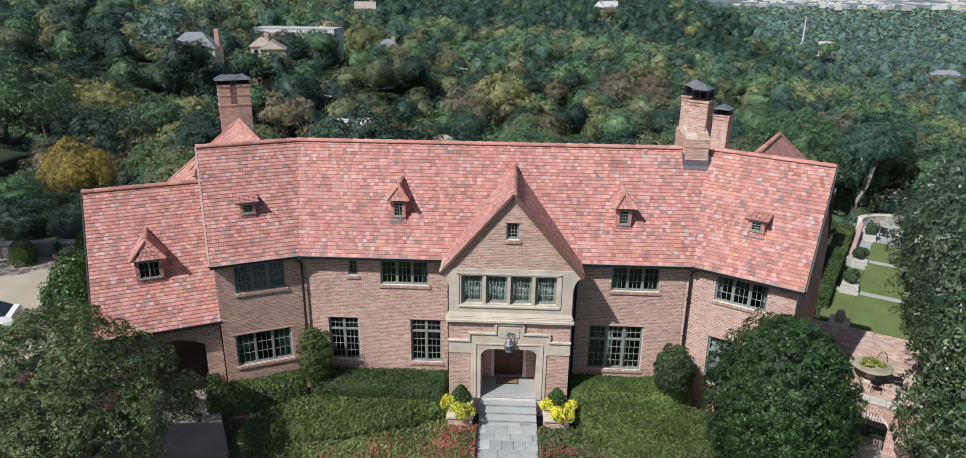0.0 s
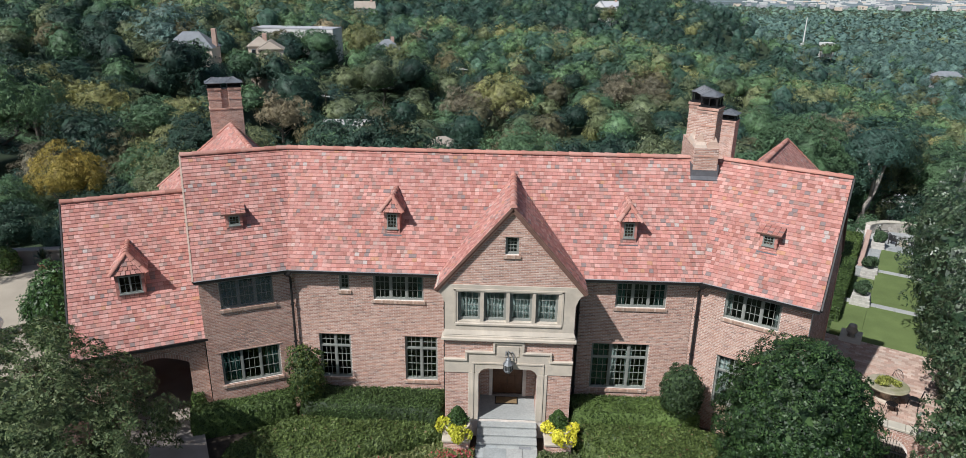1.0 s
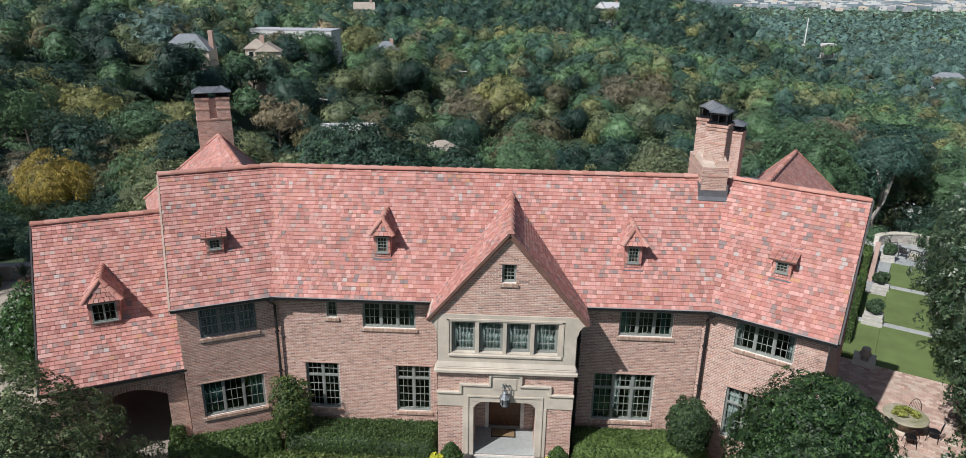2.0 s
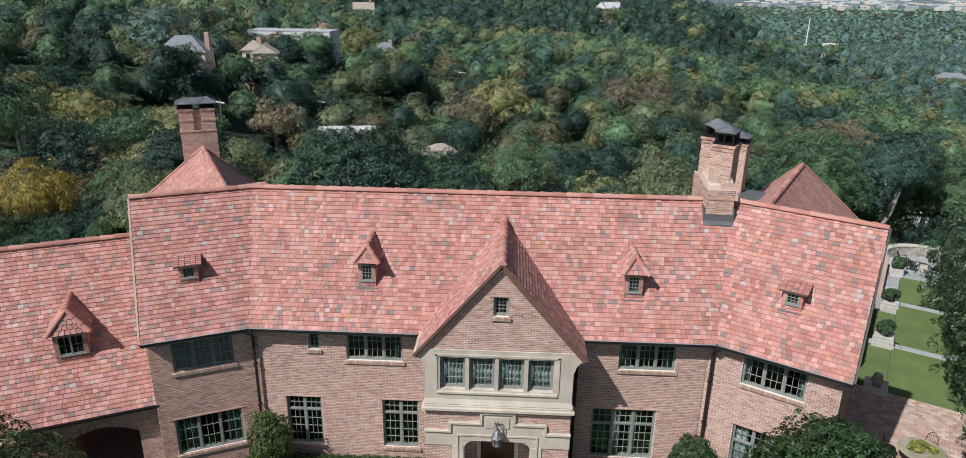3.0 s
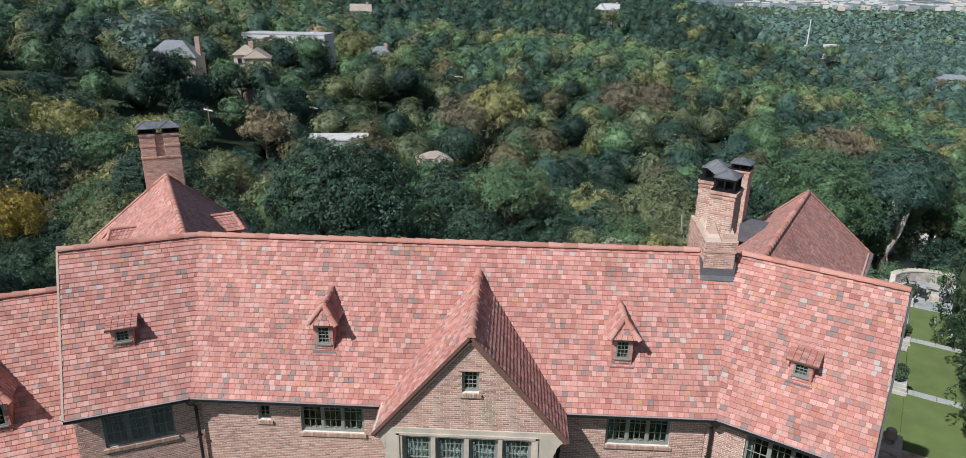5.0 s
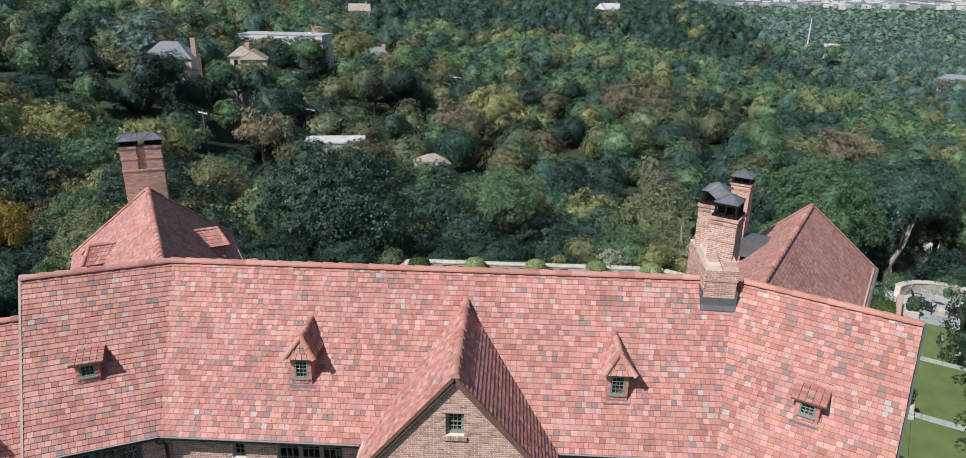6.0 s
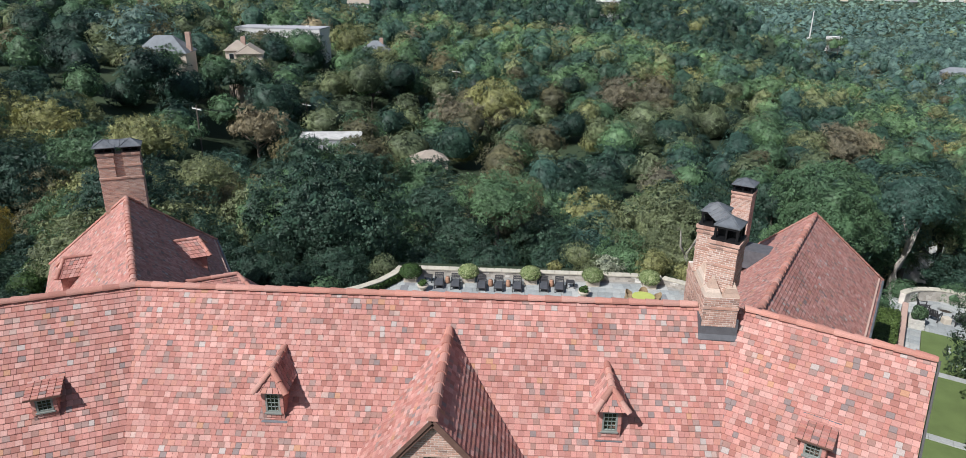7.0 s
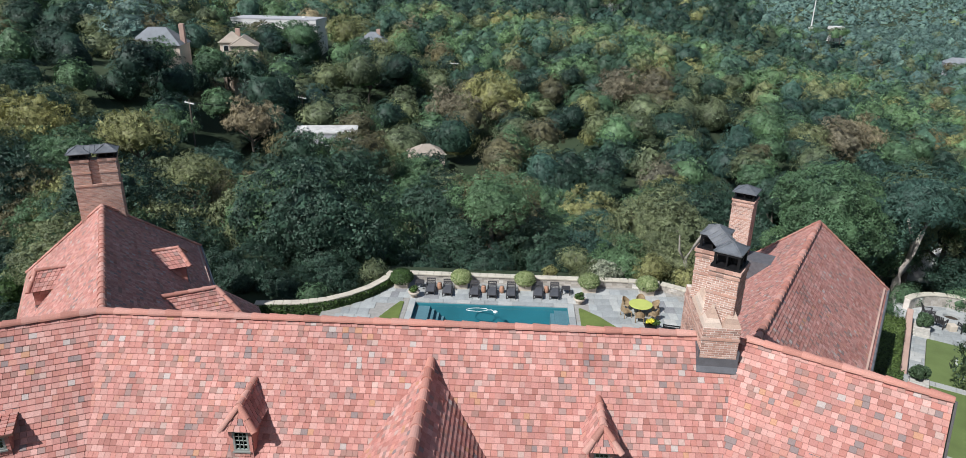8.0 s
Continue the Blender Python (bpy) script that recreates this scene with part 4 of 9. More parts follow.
# curtains and blinds behind the glass
for k, h in enumerate(bay_holes):
    tagged(curtain(MB, h[0] + 0.02, h[1] - 0.02, 4.54, 6.5, 0.36, M_CURTAIN, folds=6), "white linen curtain behind the bay window")
for M, h, bits in ((MF, front_holes[5], ((0.0, 0.30, M_TEAL), (0.34, 0.46, M_CURTAIN), (0.62, 0.74, M_CURTAIN))), (MR, right_holes[0], ((0.0, 0.10, M_CURTAIN), (0.88, 1.0, M_CURTAIN))), (MR, right_holes[1], ((0.0, 0.25, M_CURTAIN),)),
                   (ML, left_holes[1], ((0.0, 0.30, M_TEAL), (0.75, 1.0, M_TEAL))), (ML, left_holes[0], ((0.0, 1.0, M_TEAL),)), (MF, front_holes[4], ((0.0, 0.2, M_TEAL), (0.8, 1.0, M_TEAL))), (MF, front_holes[2], ((0.85, 1.0, M_TEAL),))):
    w = h[1] - h[0]
    for a, b, mat in bits:
        tagged(curtain(M, h[0] + w * a, h[0] + w * b, h[2] - 0.2, h[3] + 0.02, 0.30, mat, folds=max(2, int((b - a) * w * 7))), "hanging curtain behind a casement window")

# ---- low wing walls with the carriage arch ----
wall_o = Vector((WL.x, WL.y, 0)) - UW * (4.57 - 0.38) - DW * 0.1
MW = wall_frame(wall_o, -DW)
wl_len = 4.75
arch_w = (1.55, 4.05)
s = Shape()
s.box(0, arch_w[0], 0, 0.4, -0.6, 3.75, M=MW).box(arch_w[1], wl_len, 0, 0.4, -0.6, 3.75, M=MW)
arc = [(arch_w[0] + (arch_w[1] - arch_w[0]) * i / 10, 2.55 + 0.42 * math.sin(math.pi * i / 10)) for i in range(11)]
for (xa, za), (xb, zb) in zip(arc, arc[1:]):
    s.loft([[(xa, y, za), (xb, y, zb), (xb, y, 3.75), (xa, y, 3.75)] for y in (0, 0.4)], M=MW)
low_wall = part("low_wing_wall", s, M_MORTAR, house, "brick wall of the low wing with an arched carriageway")
brick_face(low_wall, MW, 0, arch_w[0] - 0.0, -0.4, 3.72, (), seed=60)
brick_face(low_wall, MW, arch_w[1], wl_len, -0.4, 3.72, (), seed=61)
spring = [(arch_w[0] + 2.5 * k / 10 - 0.02, arch_w[0] + 2.5 * (k + 1) / 10 + 0.02, 2.4, 2.70 + 0.42 * math.sin(math.pi * min(max(k + (k < 5), 1), 9) / 10)) for k in range(10)]
brick_face(low_wall, MW, arch_w[0], arch_w[1], 2.55, 3.72, spring, seed=62)
vs = Shape()
for i in range(26):
    t0, t1 = i / 26 + 0.004, (i + 1) / 26 - 0.004
    p = [(arch_w[0] + (arch_w[1] - arch_w[0]) * t, 2.55 + 0.42 * math.sin(math.pi * t)) for t in (t0, t1)]
    vs.loft([[(p[0][0], y, p[0][1]), (p[1][0], y, p[1][1]), (p[1][0], y, p[1][1] + 0.21), (p[0][0], y, p[0][1] + 0.21)] for y in (-0.02, 0.05)], M=MW)
tagged(part("arch_ring", vs, M_BRICK, house), kind="stuff")
# far side of the carriageway and gable end
s = Shape()
s.box(0, arch_w[0], 8.0, 8.3, -0.6, 3.75, M=MW).box(arch_w[1], wl_len, 8.0, 8.3, -0.6, 3.75, M=MW).box(arch_w[0], arch_w[1], 8.0, 8.3, 2.6, 3.75, M=MW)
s.box(arch_w[0] - 0.3, arch_w[0], 0.4, 8.0, -0.6, 3.4, M=MW).box(arch_w[1], arch_w[1] + 0.3, 0.4, 8.0, -0.6, 3.4, M=MW)
s.box(0, wl_len, 0.4, 8.0, 3.35, 3.45, M=MW)
part("carriageway_wall", s, M_BRICK, house)
end_wall(Vector((WL.x, WL.y, 0)) + UW * 4.2 - DW * 0.15, -UW, 8.4, 3.6, 8.4, bricks=False)

# ---- gutters and downpipes ----
def gutter(a, b, out):
    a, b = Vector(a), Vector(b)
    d = (b - a).normalized()
    o = Vector((*out, 0)).normalized()
    s = Shape()
    s.loft([[p + o * x + Vector((0, 0, z)) for x, z in ((-0.03, -0.13), (0.07, -0.13), (0.115, -0.09), (0.125, 0.0), (0.105, 0.0), (0.095, -0.08), (-0.03, -0.10))] for p in (a - d * 0.02, b + d * 0.02)])
    g = part("gutter", s, M_BRONZE, house)
    return g


off = Vector((0, 0, 0.03))
gutter(EEL + off, EBL + off, (-UL).xy)
gutter(EBL + off, Vector((GX - GW - 0.05, 27.27, EAVE)) + off, (0, -1))
gutter(Vector((GX + GW + 0.05, 27.27, EAVE)) + off, EBR + off, (0, -1))
gutter(EBR + off, EER + off, (-UR).xy)
gutter(we_l + off, we_r + off, (-UW).xy)
# pale strip added for the gutter's sunlit lip; the light is in its colour
M_LIT_LIP = surface("lit_lip_metal", (0.42, 0.42, 0.43), 0.15, 3, 40, 0.45, 0.4)
for a, b, o in ((EEL, EBL, -UL), (EBL, Vector((GX - GW - 0.05, 27.27, EAVE)), Vector((0, -1, 0))), (Vector((GX + GW + 0.05, 27.27, EAVE)), EBR, Vector((0, -1, 0))), (EBR, EER, -UR)):
    de = Shape()
    de.loft([[p + o * 0.085 + Vector((0, 0, 0.034)), p + o * 0.135 + Vector((0, 0, 0.034)), p + o * 0.135 + Vector((0, 0, 0.052)), p + o * 0.085 + Vector((0, 0, 0.052))] for p in (a, b)])
    part("lit_lip", de, M_LIT_LIP, house, "pale strip painted as the sunlit gutter lip")
# soffit boards behind the gutters
for a, b, o in ((EEL, EBL, UL), (EBL, Vector((GX - GW, 27.27, EAVE)), Vector((0, 1, 0))), (Vector((GX + GW, 27.27, EAVE)), EBR, Vector((0, 1, 0))), (EBR, EER, UR), (we_l, we_r, UW)):
    sf = Shape()
    sf.loft([[p + Vector((0, 0, -0.16)), p + o * 0.44 + Vector((0, 0, -0.16)), p + o * 0.44 + Vector((0, 0, 0.2)), p + o * 0.05 + Vector((0, 0, -0.1))] for p in (a, b)])
    part("soffit", sf, M_FRAME, house)


def downpipe(x, y, z0=0.1, z1=6.42, lean=(0, 0.25)):
    s = Shape()
    s.tube([(x, y - lean[1], z1), (x, y - lean[1], z1 - 0.12), (x + lean[0], y, z1 - 0.42), (x + lean[0], y, z0)], 0.055, 8)
    for z in (1.2, 3.0, 4.8):
        s.box(x + lean[0] - 0.07, x + lean[0] + 0.07, y - 0.07, y + 0.09, z, z + 0.05)
    s.loft([[(x - w, y - lean[1] - w, z), (x + w, y - lean[1] - w, z), (x + w, y - lean[1] + w, z), (x - w, y - lean[1] + w, z)] for w, z in ((0.06, z1 - 0.2), (0.12, z1 - 0.08), (0.12, z1 + 0.02))])
    part("downpipe", s, M_BRONZE, house)


downpipe(-9.18, 27.52)
downpipe(7.86, 27.50)
downpipe(GX + GW - 0.12, 27.58, lean=(0.0, 0.1))
downpipe(GX - GW + 0.22, 27.58, lean=(0.0, 0.1))


# ---- dormers ----
def small_tiles(s, a, b, c, d, rows, wide=0.2, mat=0, rng=random.Random(5)):
    """Proud tiles in rows over a quad a, b (lower edge), c, d (upper edge)."""
    a, b, c, d = Vector(a), Vector(b), Vector(c), Vector(d)
    n = (b - a).cross(d - a)
    n = n.normalized() if n.length > 1e-9 else (c - b).cross(d - b).normalized()
    for k in range(rows):
        t0, t1 = k / rows, (k + 1) / rows
        l0, r0, l1, r1 = a.lerp(d, t0), b.lerp(c, t0), a.lerp(d, t1), b.lerp(c, t1)
        m = max(1, round((r0 - l0).length / wide))
        for i in range(m):
            e0, e1 = i / m + 0.01, (i + 1) / m - 0.01
            q = [l0.lerp(r0, e0), l0.lerp(r0, e1), l1.lerp(r1, e1), l1.lerp(r1, e0)]
            h0, h1 = 0.026 + rng.random() * 0.006, 0.006
            s.add(q + [q[0] + n * h0, q[1] + n * h0, q[2] + n * h1, q[3] + n * h1], [(4, 5, 6, 7), (0, 1, 5, 4), (1, 2, 6, 5), (3, 0, 4, 7)], mat)
    return s


def dormer(M, kind, w, h, ridge_up, out=0.18, nx=2, ny=3, lights=1, seed=1, sill=0.2):
    """Sits at M on a slope: local x along the eave, y level into the house, origin where the cheeks' foot meets the slope in front."""
    slope = PITCH
    hw = w / 2 + 0.10
    body = Shape()
    front = [(-hw, 0, 0), (hw, 0, 0), (hw, 0, h + 0.12), (-hw, 0, h + 0.12)]
    depth = (h + 0.12) / slope
    # cheeks
    for sg in (-1, 1):
        x = sg * hw
        body.loft([[(xx, 0, -0.05), (xx, 0, h + 0.12), (xx, depth + 0.05, h + 0.12)] for xx in (x, x - sg * 0.06)], M=M)
    body.box(-hw, -w / 2, -0.005, 0.06, -0.05, h + 0.12, M=M).box(w / 2, hw, -0.005, 0.06, -0.05, h + 0.12, M=M)
    body.box(-w / 2, w / 2, -0.005, 0.06, -0.05, sill + 0.04, M=M).box(-w / 2, w / 2, -0.005, 0.06, h + 0.0, h + 0.12, M=M)
    body.box(-hw + 0.06, hw - 0.06, 0.3, 0.33, -0.02, h + 0.1, M=M)
    ob = part("dormer", body, M_UNDER, house)
    side = Shape()
    for sg in (-1, 1):
        q = [M @ Vector(c) for c in ((sg * hw, 0, -0.02), (sg * hw, 0.02, -0.02), (sg * hw, depth, h + 0.12), (sg * hw, 0, h + 0.12))]
        if sg < 0:
            small_tiles(side, q[1], q[0], q[3], q[2], 4)
        else:
            small_tiles(side, q[0], q[1], q[2], q[3], 4)
    fq = [M @ Vector(c) for c in ((-hw, -0.008, -0.05), (-w / 2, -0.008, -0.05), (-w / 2, -0.008, h + 0.1), (-hw, -0.008, h + 0.1))]
    small_tiles(side, *fq, 4, 0.12)
    fq = [M @ Vector(c) for c in ((w / 2, -0.008, -0.05), (hw, -0.008, -0.05), (hw, -0.008, h + 0.1), (w / 2, -0.008, h + 0.1))]
    small_tiles(side, *fq, 4, 0.12)
    if sill > 0.1:
        small_tiles(side, *[M @ Vector(c) for c in ((-w / 2, -0.008, -0.05), (w / 2, -0.008, -0.05), (w / 2, -0.008, sill), (-w / 2, -0.008, sill))], 2, 0.16)
    tagged(part("cheek_tiling", side, M_TILE, ob), kind="stuff")
    part("flashing", Shape().loft([[(-hw - 0.06, y, z), (hw + 0.08, y, z), (hw + 0.08, y, z - 0.03), (-hw - 0.06, y, z - 0.03)] for y, z in ((-0.10, -0.06), (0.03, 0.02))], M=M), M_FLASH, ob)
    e = h + 0.10
    ov = 0.16
    roof, rt = Shape(), Shape()
    if kind == "hip":
        top = e + ridge_up
        hip_y = ridge_up * 0.55
        A, B = Vector((-hw - ov, -out, e)), Vector((hw + ov, -out, e))
        P = Vector((0, -out + hip_y, top))
        Q = Vector((0, top / slope + 0.02, top))
        C, D = Vector((hw + ov, e / slope, e)), Vector((-hw - ov, e / slope, e))
        for tri in ((A, B, P), (B, C, Q, P), (D, A, P, Q)):
            roof.plate([M @ c for c in tri], 0.05)
        rows = max(3, round((P - (A + B) / 2).length / 0.2))
        small_tiles(rt, M @ A, M @ B, M @ P, M @ P, rows)
        small_tiles(rt, M @ B, M @ C, M @ Q, M @ P, rows + 1, 0.17)
        small_tiles(rt, M @ D, M @ A, M @ P, M @ Q, rows + 1, 0.17)
        ridge_line(ob, M @ P + LIFT * 0.5, M @ Q + LIFT * 0.5, 0.085, 0.30, "hip_tile")
        ridge_line(ob, M @ A + LIFT, M @ P + LIFT * 0.5, 0.08, 0.34, "hip_tile")
        ridge_line(ob, M @ B + LIFT, M @ P + LIFT * 0.5, 0.08, 0.34, "hip_tile")
    else:
        A, B = Vector((-hw - ov, -out, e)), Vector((hw + ov, -out, e))
        ty = (e + 0.12 * out) / (slope - 0.12)
        tz = ty * slope
        C, D = Vector((hw + ov, ty, tz)), Vector((-hw - ov, ty, tz))
        roof.plate([M @ c for c in (A, B, C, D)], 0.06)
        small_tiles(rt, M @ A, M @ B, M @ C, M @ D, 6, 0.19)
        roof.loft([[(x, -out + 0.1, e - 0.07), (x, ty, tz - 0.07), (x, e / slope, e - 0.07)] for x in (hw + ov - 0.08, hw + 0.0)], M=M)
        roof.loft([[(x, -out + 0.1, e - 0.07), (x, ty, tz - 0.07), (x, e / slope, e - 0.07)] for x in (-hw - ov + 0.08, -hw - 0.0)], M=M)
        part("flashing", Shape().loft([[(-hw - ov, y, z), (hw + ov + 0.02, y, z), (hw + ov + 0.02, y, z - 0.05), (-hw - ov, y, z - 0.05)] for y, z in ((ty + 0.03, tz + 0.05), (ty + 0.07, tz + 0.07 * 1.122 + 0.05))], M=M), M_FLASH, ob)
    part("dormer_roof", roof, M_UNDER, ob)
    tagged(part("dormer_tiling", rt, M_TILE, ob), kind="stuff")
    # small leaded light
    f = Shape()
    fr = 0.055
    f.box(-w / 2, -w / 2 + fr, -0.03, 0.03, sill + 0.04, h, M=M).box(w / 2 - fr, w / 2, -0.03, 0.03, sill + 0.04, h, M=M).box(-w / 2 + fr, w / 2 - fr, -0.03, 0.03, sill + 0.04, sill + 0.04 + fr, M=M).box(-w / 2 + fr, w / 2 - fr, -0.03, 0.03, h - fr, h, M=M)
    f.box(-w / 2 - 0.03, w / 2 + 0.03, -0.07, -0.01, sill, sill + 0.045, M=M)
    wl = (w - 2 * fr) / lights
    for k in range(1, lights):
        f.box(-w / 2 + fr + k * wl - 0.035, -w / 2 + fr + k * wl + 0.035, -0.035, 0.03, sill + 0.04 + fr, h - fr, M=M)
    part("window_frame", f, M_FRAME, ob)
    bars = Shape()
    n = nx * lights
    for i in range(1, n):
        x = -w / 2 + fr + (w - 2 * fr) * i / n
        bars.box(x - 0.008, x + 0.008, -0.012, 0.012, sill + 0.04 + fr, h - fr, M=M)
    for j in range(1, ny):
        z = sill + 0.04 + fr + (h - sill - 0.04 - 2 * fr) * j / ny
        bars.box(-w / 2 + fr, w / 2 - fr, -0.012, 0.012, z - 0.008, z + 0.008, M=M)
    part("glazing_grid", bars, M_FRAME, ob)
    g = Shape().box(-w / 2 + fr, w / 2 - fr, -0.003, 0.003, sill + 0.04 + fr, h - fr, M=M)
    part("pane", g, M_GLASS, ob).visible_shadow = False
    return ob


M_EAVE = wall_frame((0, 27.27), (1, 0))
dormer(M_EAVE @ Matrix.Translation((-4.95, 1.16, EAVE + 1.16 * PITCH)), "hip", 0.44, 0.90, 0.62, nx=3, ny=4)
dormer(M_EAVE @ Matrix.Translation((4.92, 1.08, EAVE + 1.08 * PITCH)), "hip", 0.44, 0.90, 0.62, nx=3, ny=4)
dormer(wall_frame(EEL, -DL) @ Matrix.Translation((1.80, 1.34, EAVE + 1.34 * PITCH)), "shed", 0.44, 0.66, 0, out=0.14, nx=3, ny=3)
dormer(wall_frame(EBR, DR) @ Matrix.Translation((2.02, 1.28, EAVE + 1.28 * PITCH)), "shed", 0.44, 0.66, 0, out=0.14, nx=3, ny=3)
dormer(wall_frame(we_l, -DW) @ Matrix.Translation((2.36, 1.45, 3.7 + 1.45 * PITCH)), "hip", 0.86, 1.06, 0.80, nx=2, ny=2, lights=2, sill=0.24)


# ---- chimneys ----
def stack(M, w, d, z0, z1, bands=(), seed=70, parent=None, name="flue"):
    """A square brick shaft with corbelled bands, laid brick by brick."""
    s = Shape().box(-w / 2, w / 2, -d / 2, d / 2, z0, z1, M=M)
    ob = part(name, s, M_MORTAR, parent or house)
    for k, (cx, cy, a, L) in enumerate(((0, -d / 2, 0, w), (w / 2, 0, 90, d), (0, d / 2, 180, w), (-w / 2, 0, 270, d))):
        F = M @ pose(cx, cy, 0, 0, 0, a) @ Matrix.Translation((-L / 2, 0, 0))
        brick_face(ob, F, 0, L, z0, z1, (), seed=seed + k)
    b = Shape()
    for z, e, h in bands:
        n = max(2, round((w + 2 * e) / 0.21))
        for i in range(n):
            b.box(-w / 2 - e + i * (w + 2 * e) / n + 0.004, -w / 2 - e + (i + 1) * (w + 2 * e) / n - 0.004, -d / 2 - e, d / 2 + e, z, z + h, M=M)
        b.box(-w / 2 - e + 0.005, w / 2 + e - 0.005, -d / 2 - e + 0.005, d / 2 + e - 0.005, z + 0.004, z + h - 0.004, M=M)
    if bands:
        tagged(part("corbel", b, M_BRICK, ob), "", "", "", "stuff")
    return ob


def chimney_cap(M, w, d, z, parent, rise=0.42, body=0.36, eave=0.10):
    """A lead-roofed metal housing with swept hips and dark louvred sides."""
    s = Shape()
    s.box(-w / 2 - 0.03, w / 2 + 0.03, -d / 2 - 0.03, d / 2 + 0.03, z, z + 0.06, M=M)
    for sx in (-1, 1):
        for sy in (-1, 1):
            x, y = sx * (w / 2 - 0.06), sy * (d / 2 - 0.06)
            s.box(x - 0.035, x + 0.035, y - 0.035, y + 0.035, z + 0.06, z + body, M=M)
    s.box(-w / 2 + 0.02, w / 2 - 0.02, -d / 2 + 0.02, d / 2 - 0.02, z + body - 0.07, z + body, M=M)
    s.box(-w / 2 + 0.3, w / 2 - 0.3, -d / 2 + 0.3, d / 2 - 0.3, z + 0.06, z + body - 0.2, M=M)
    s.box(-w / 2 + 0.03, w / 2 - 0.03, -0.025, 0.025, z + 0.06, z + body - 0.07, M=M).box(-0.025, 0.025, -d / 2 + 0.03, d / 2 - 0.03, z + 0.06, z + body - 0.07, M=M)
    cap = part("chimney_cap", s, M_IRON, parent, "dark metal chimney cap")
    r = Shape()
    e = eave
    rings = []
    for t in (0.0, 0.02, 0.3, 0.6, 0.85, 1.0):
        k = (1 - t) ** 0.8 if t > 0.02 else 1.0
        zz = z + body + (0.0 if t == 0 else 0.03 + rise * t ** 1.25)
        a, b = (w / 2 + e) * max(k, 0.03), (d / 2 + e) * max(k, 0.03)
        rings.append([(-a, -b, zz), (0, -b, zz), (a, -b, zz), (a, 0, zz), (a, b, zz), (0, b, zz), (-a, b, zz), (-a, 0, zz)])
    r.loft(rings, M=M)
    for sx in (-1, 1):
        for sy in (-1, 1):
            pts = [M @ Vector((sx * (w / 2 + e) * max((1 - t) ** 0.8, 0.03), sy * (d / 2 + e) * max((1 - t) ** 0.8, 0.03), z + body + 0.035 + rise * t ** 1.25)) for t in (0.02, 0.3, 0.6, 0.85, 1.0)]
            r.tube(pts, 0.022, 5)
    part("cap_roof", r, M_LEAD, parent)


def saddle(A, B, half, z, rise, parent):
    """A little seamed lead roof that joins two chimney caps."""
    a, b = A.translation, B.translation
    d = (b - a)
    d.z = 0
    L = d.length
    M = wall_frame((a.x, a.y), d)
    s = Shape()
    s.loft([[(x, -half, z), (x, half, z), (x, half * 0.5, z + rise * 0.42), (x, 0, z + rise), (x, -half * 0.5, z + rise * 0.42)] for x in (0.0, L)], M=M)
    for k in range(4):
        x = L * (0.2 + 0.2 * k)
        s.tube([M @ Vector((x, y, zz)) for y, zz in ((-half, z + 0.01), (-half * 0.5, z + rise * 0.42 + 0.01), (0, z + rise + 0.01), (half * 0.5, z + rise * 0.42 + 0.01), (half, z + 0.01))], 0.018, 5)
    s.tube([M @ Vector((0, 0, z + rise)), M @ Vector((L, 0, z + rise))], 0.022, 5)
    part("cap_roof", s, M_LEAD, parent)


M_OFFSET = pieces("offset_brick", [(0, (0.60, 0.45, 0.36)), (0.4, (0.66, 0.53, 0.44)), (0.75, (0.54, 0.38, 0.30))], False, 0.85)


def pyramids(M, spots, z, parent):
    s = Shape()
    for x, y, a, b, h in spots:
        n = 5
        for k in range(n):
            f0, f1 = 1 - k / n, 1 - (k + 1) / n
            s.loft([[(x - a * f, y - b * f, zz), (x + a * f, y - b * f, zz), (x + a * f, y + b * f, zz), (x - a * f, y + b * f, zz)] for f, zz in ((f0, z + h * k / n), (max(f1 + 0.03, 0.02), z + h * (k + 1) / n - 0.006))], M=M)
    part("weathering", s, M_OFFSET, parent, "brick offsets stepping back to the flues")


# the clustered stack beside the bend of the main ridge
CM = pose(8.34, 31.80, 0, 0, 0, -3)
base_r = stack(CM, 1.02, 2.75, 9.3, 11.34, ((10.95, 0.03, 0.07),), 70, name="chimney_base")
pyramids(CM, [(-0.26, -1.10, 0.27, 0.27, 0.62), (0.27, -1.10, 0.26, 0.27, 0.62), (-0.27, 0.1, 0.25, 1.1, 0.5)], 11.34, base_r)
F1, F2 = pose(8.42, 31.12, 0, 0, 0, -31.5), pose(8.36, 32.40, 0, 0, 0, -31.5)
stack(F1, 0.82, 0.86, 11.4, 13.0, ((12.2, 0.02, 0.07), (12.75, 0.03, 0.07), (12.9, 0.05, 0.10)), 75)
stack(F2, 0.82, 0.86, 11.4, 13.0, ((12.2, 0.02, 0.07), (12.75, 0.03, 0.07), (12.9, 0.05, 0.10)), 80)
chimney_cap(F1, 0.76, 0.80, 13.0, house, 0.22, 0.44, 0.01)
chimney_cap(F2, 0.76, 0.80, 13.0, house, 0.22, 0.44, 0.01)
saddle(F1, F2, 0.36, 13.42, 0.24, house)
sd = Shape()
sd.loft([[(-0.56, y, z), (0.58, y, z), (0.58, y, z - 0.03), (-0.56, y, z - 0.03)] for y, z in ((-1.50, 9.98), (-1.41, 10.12), (-1.392, 10.38))], M=CM)
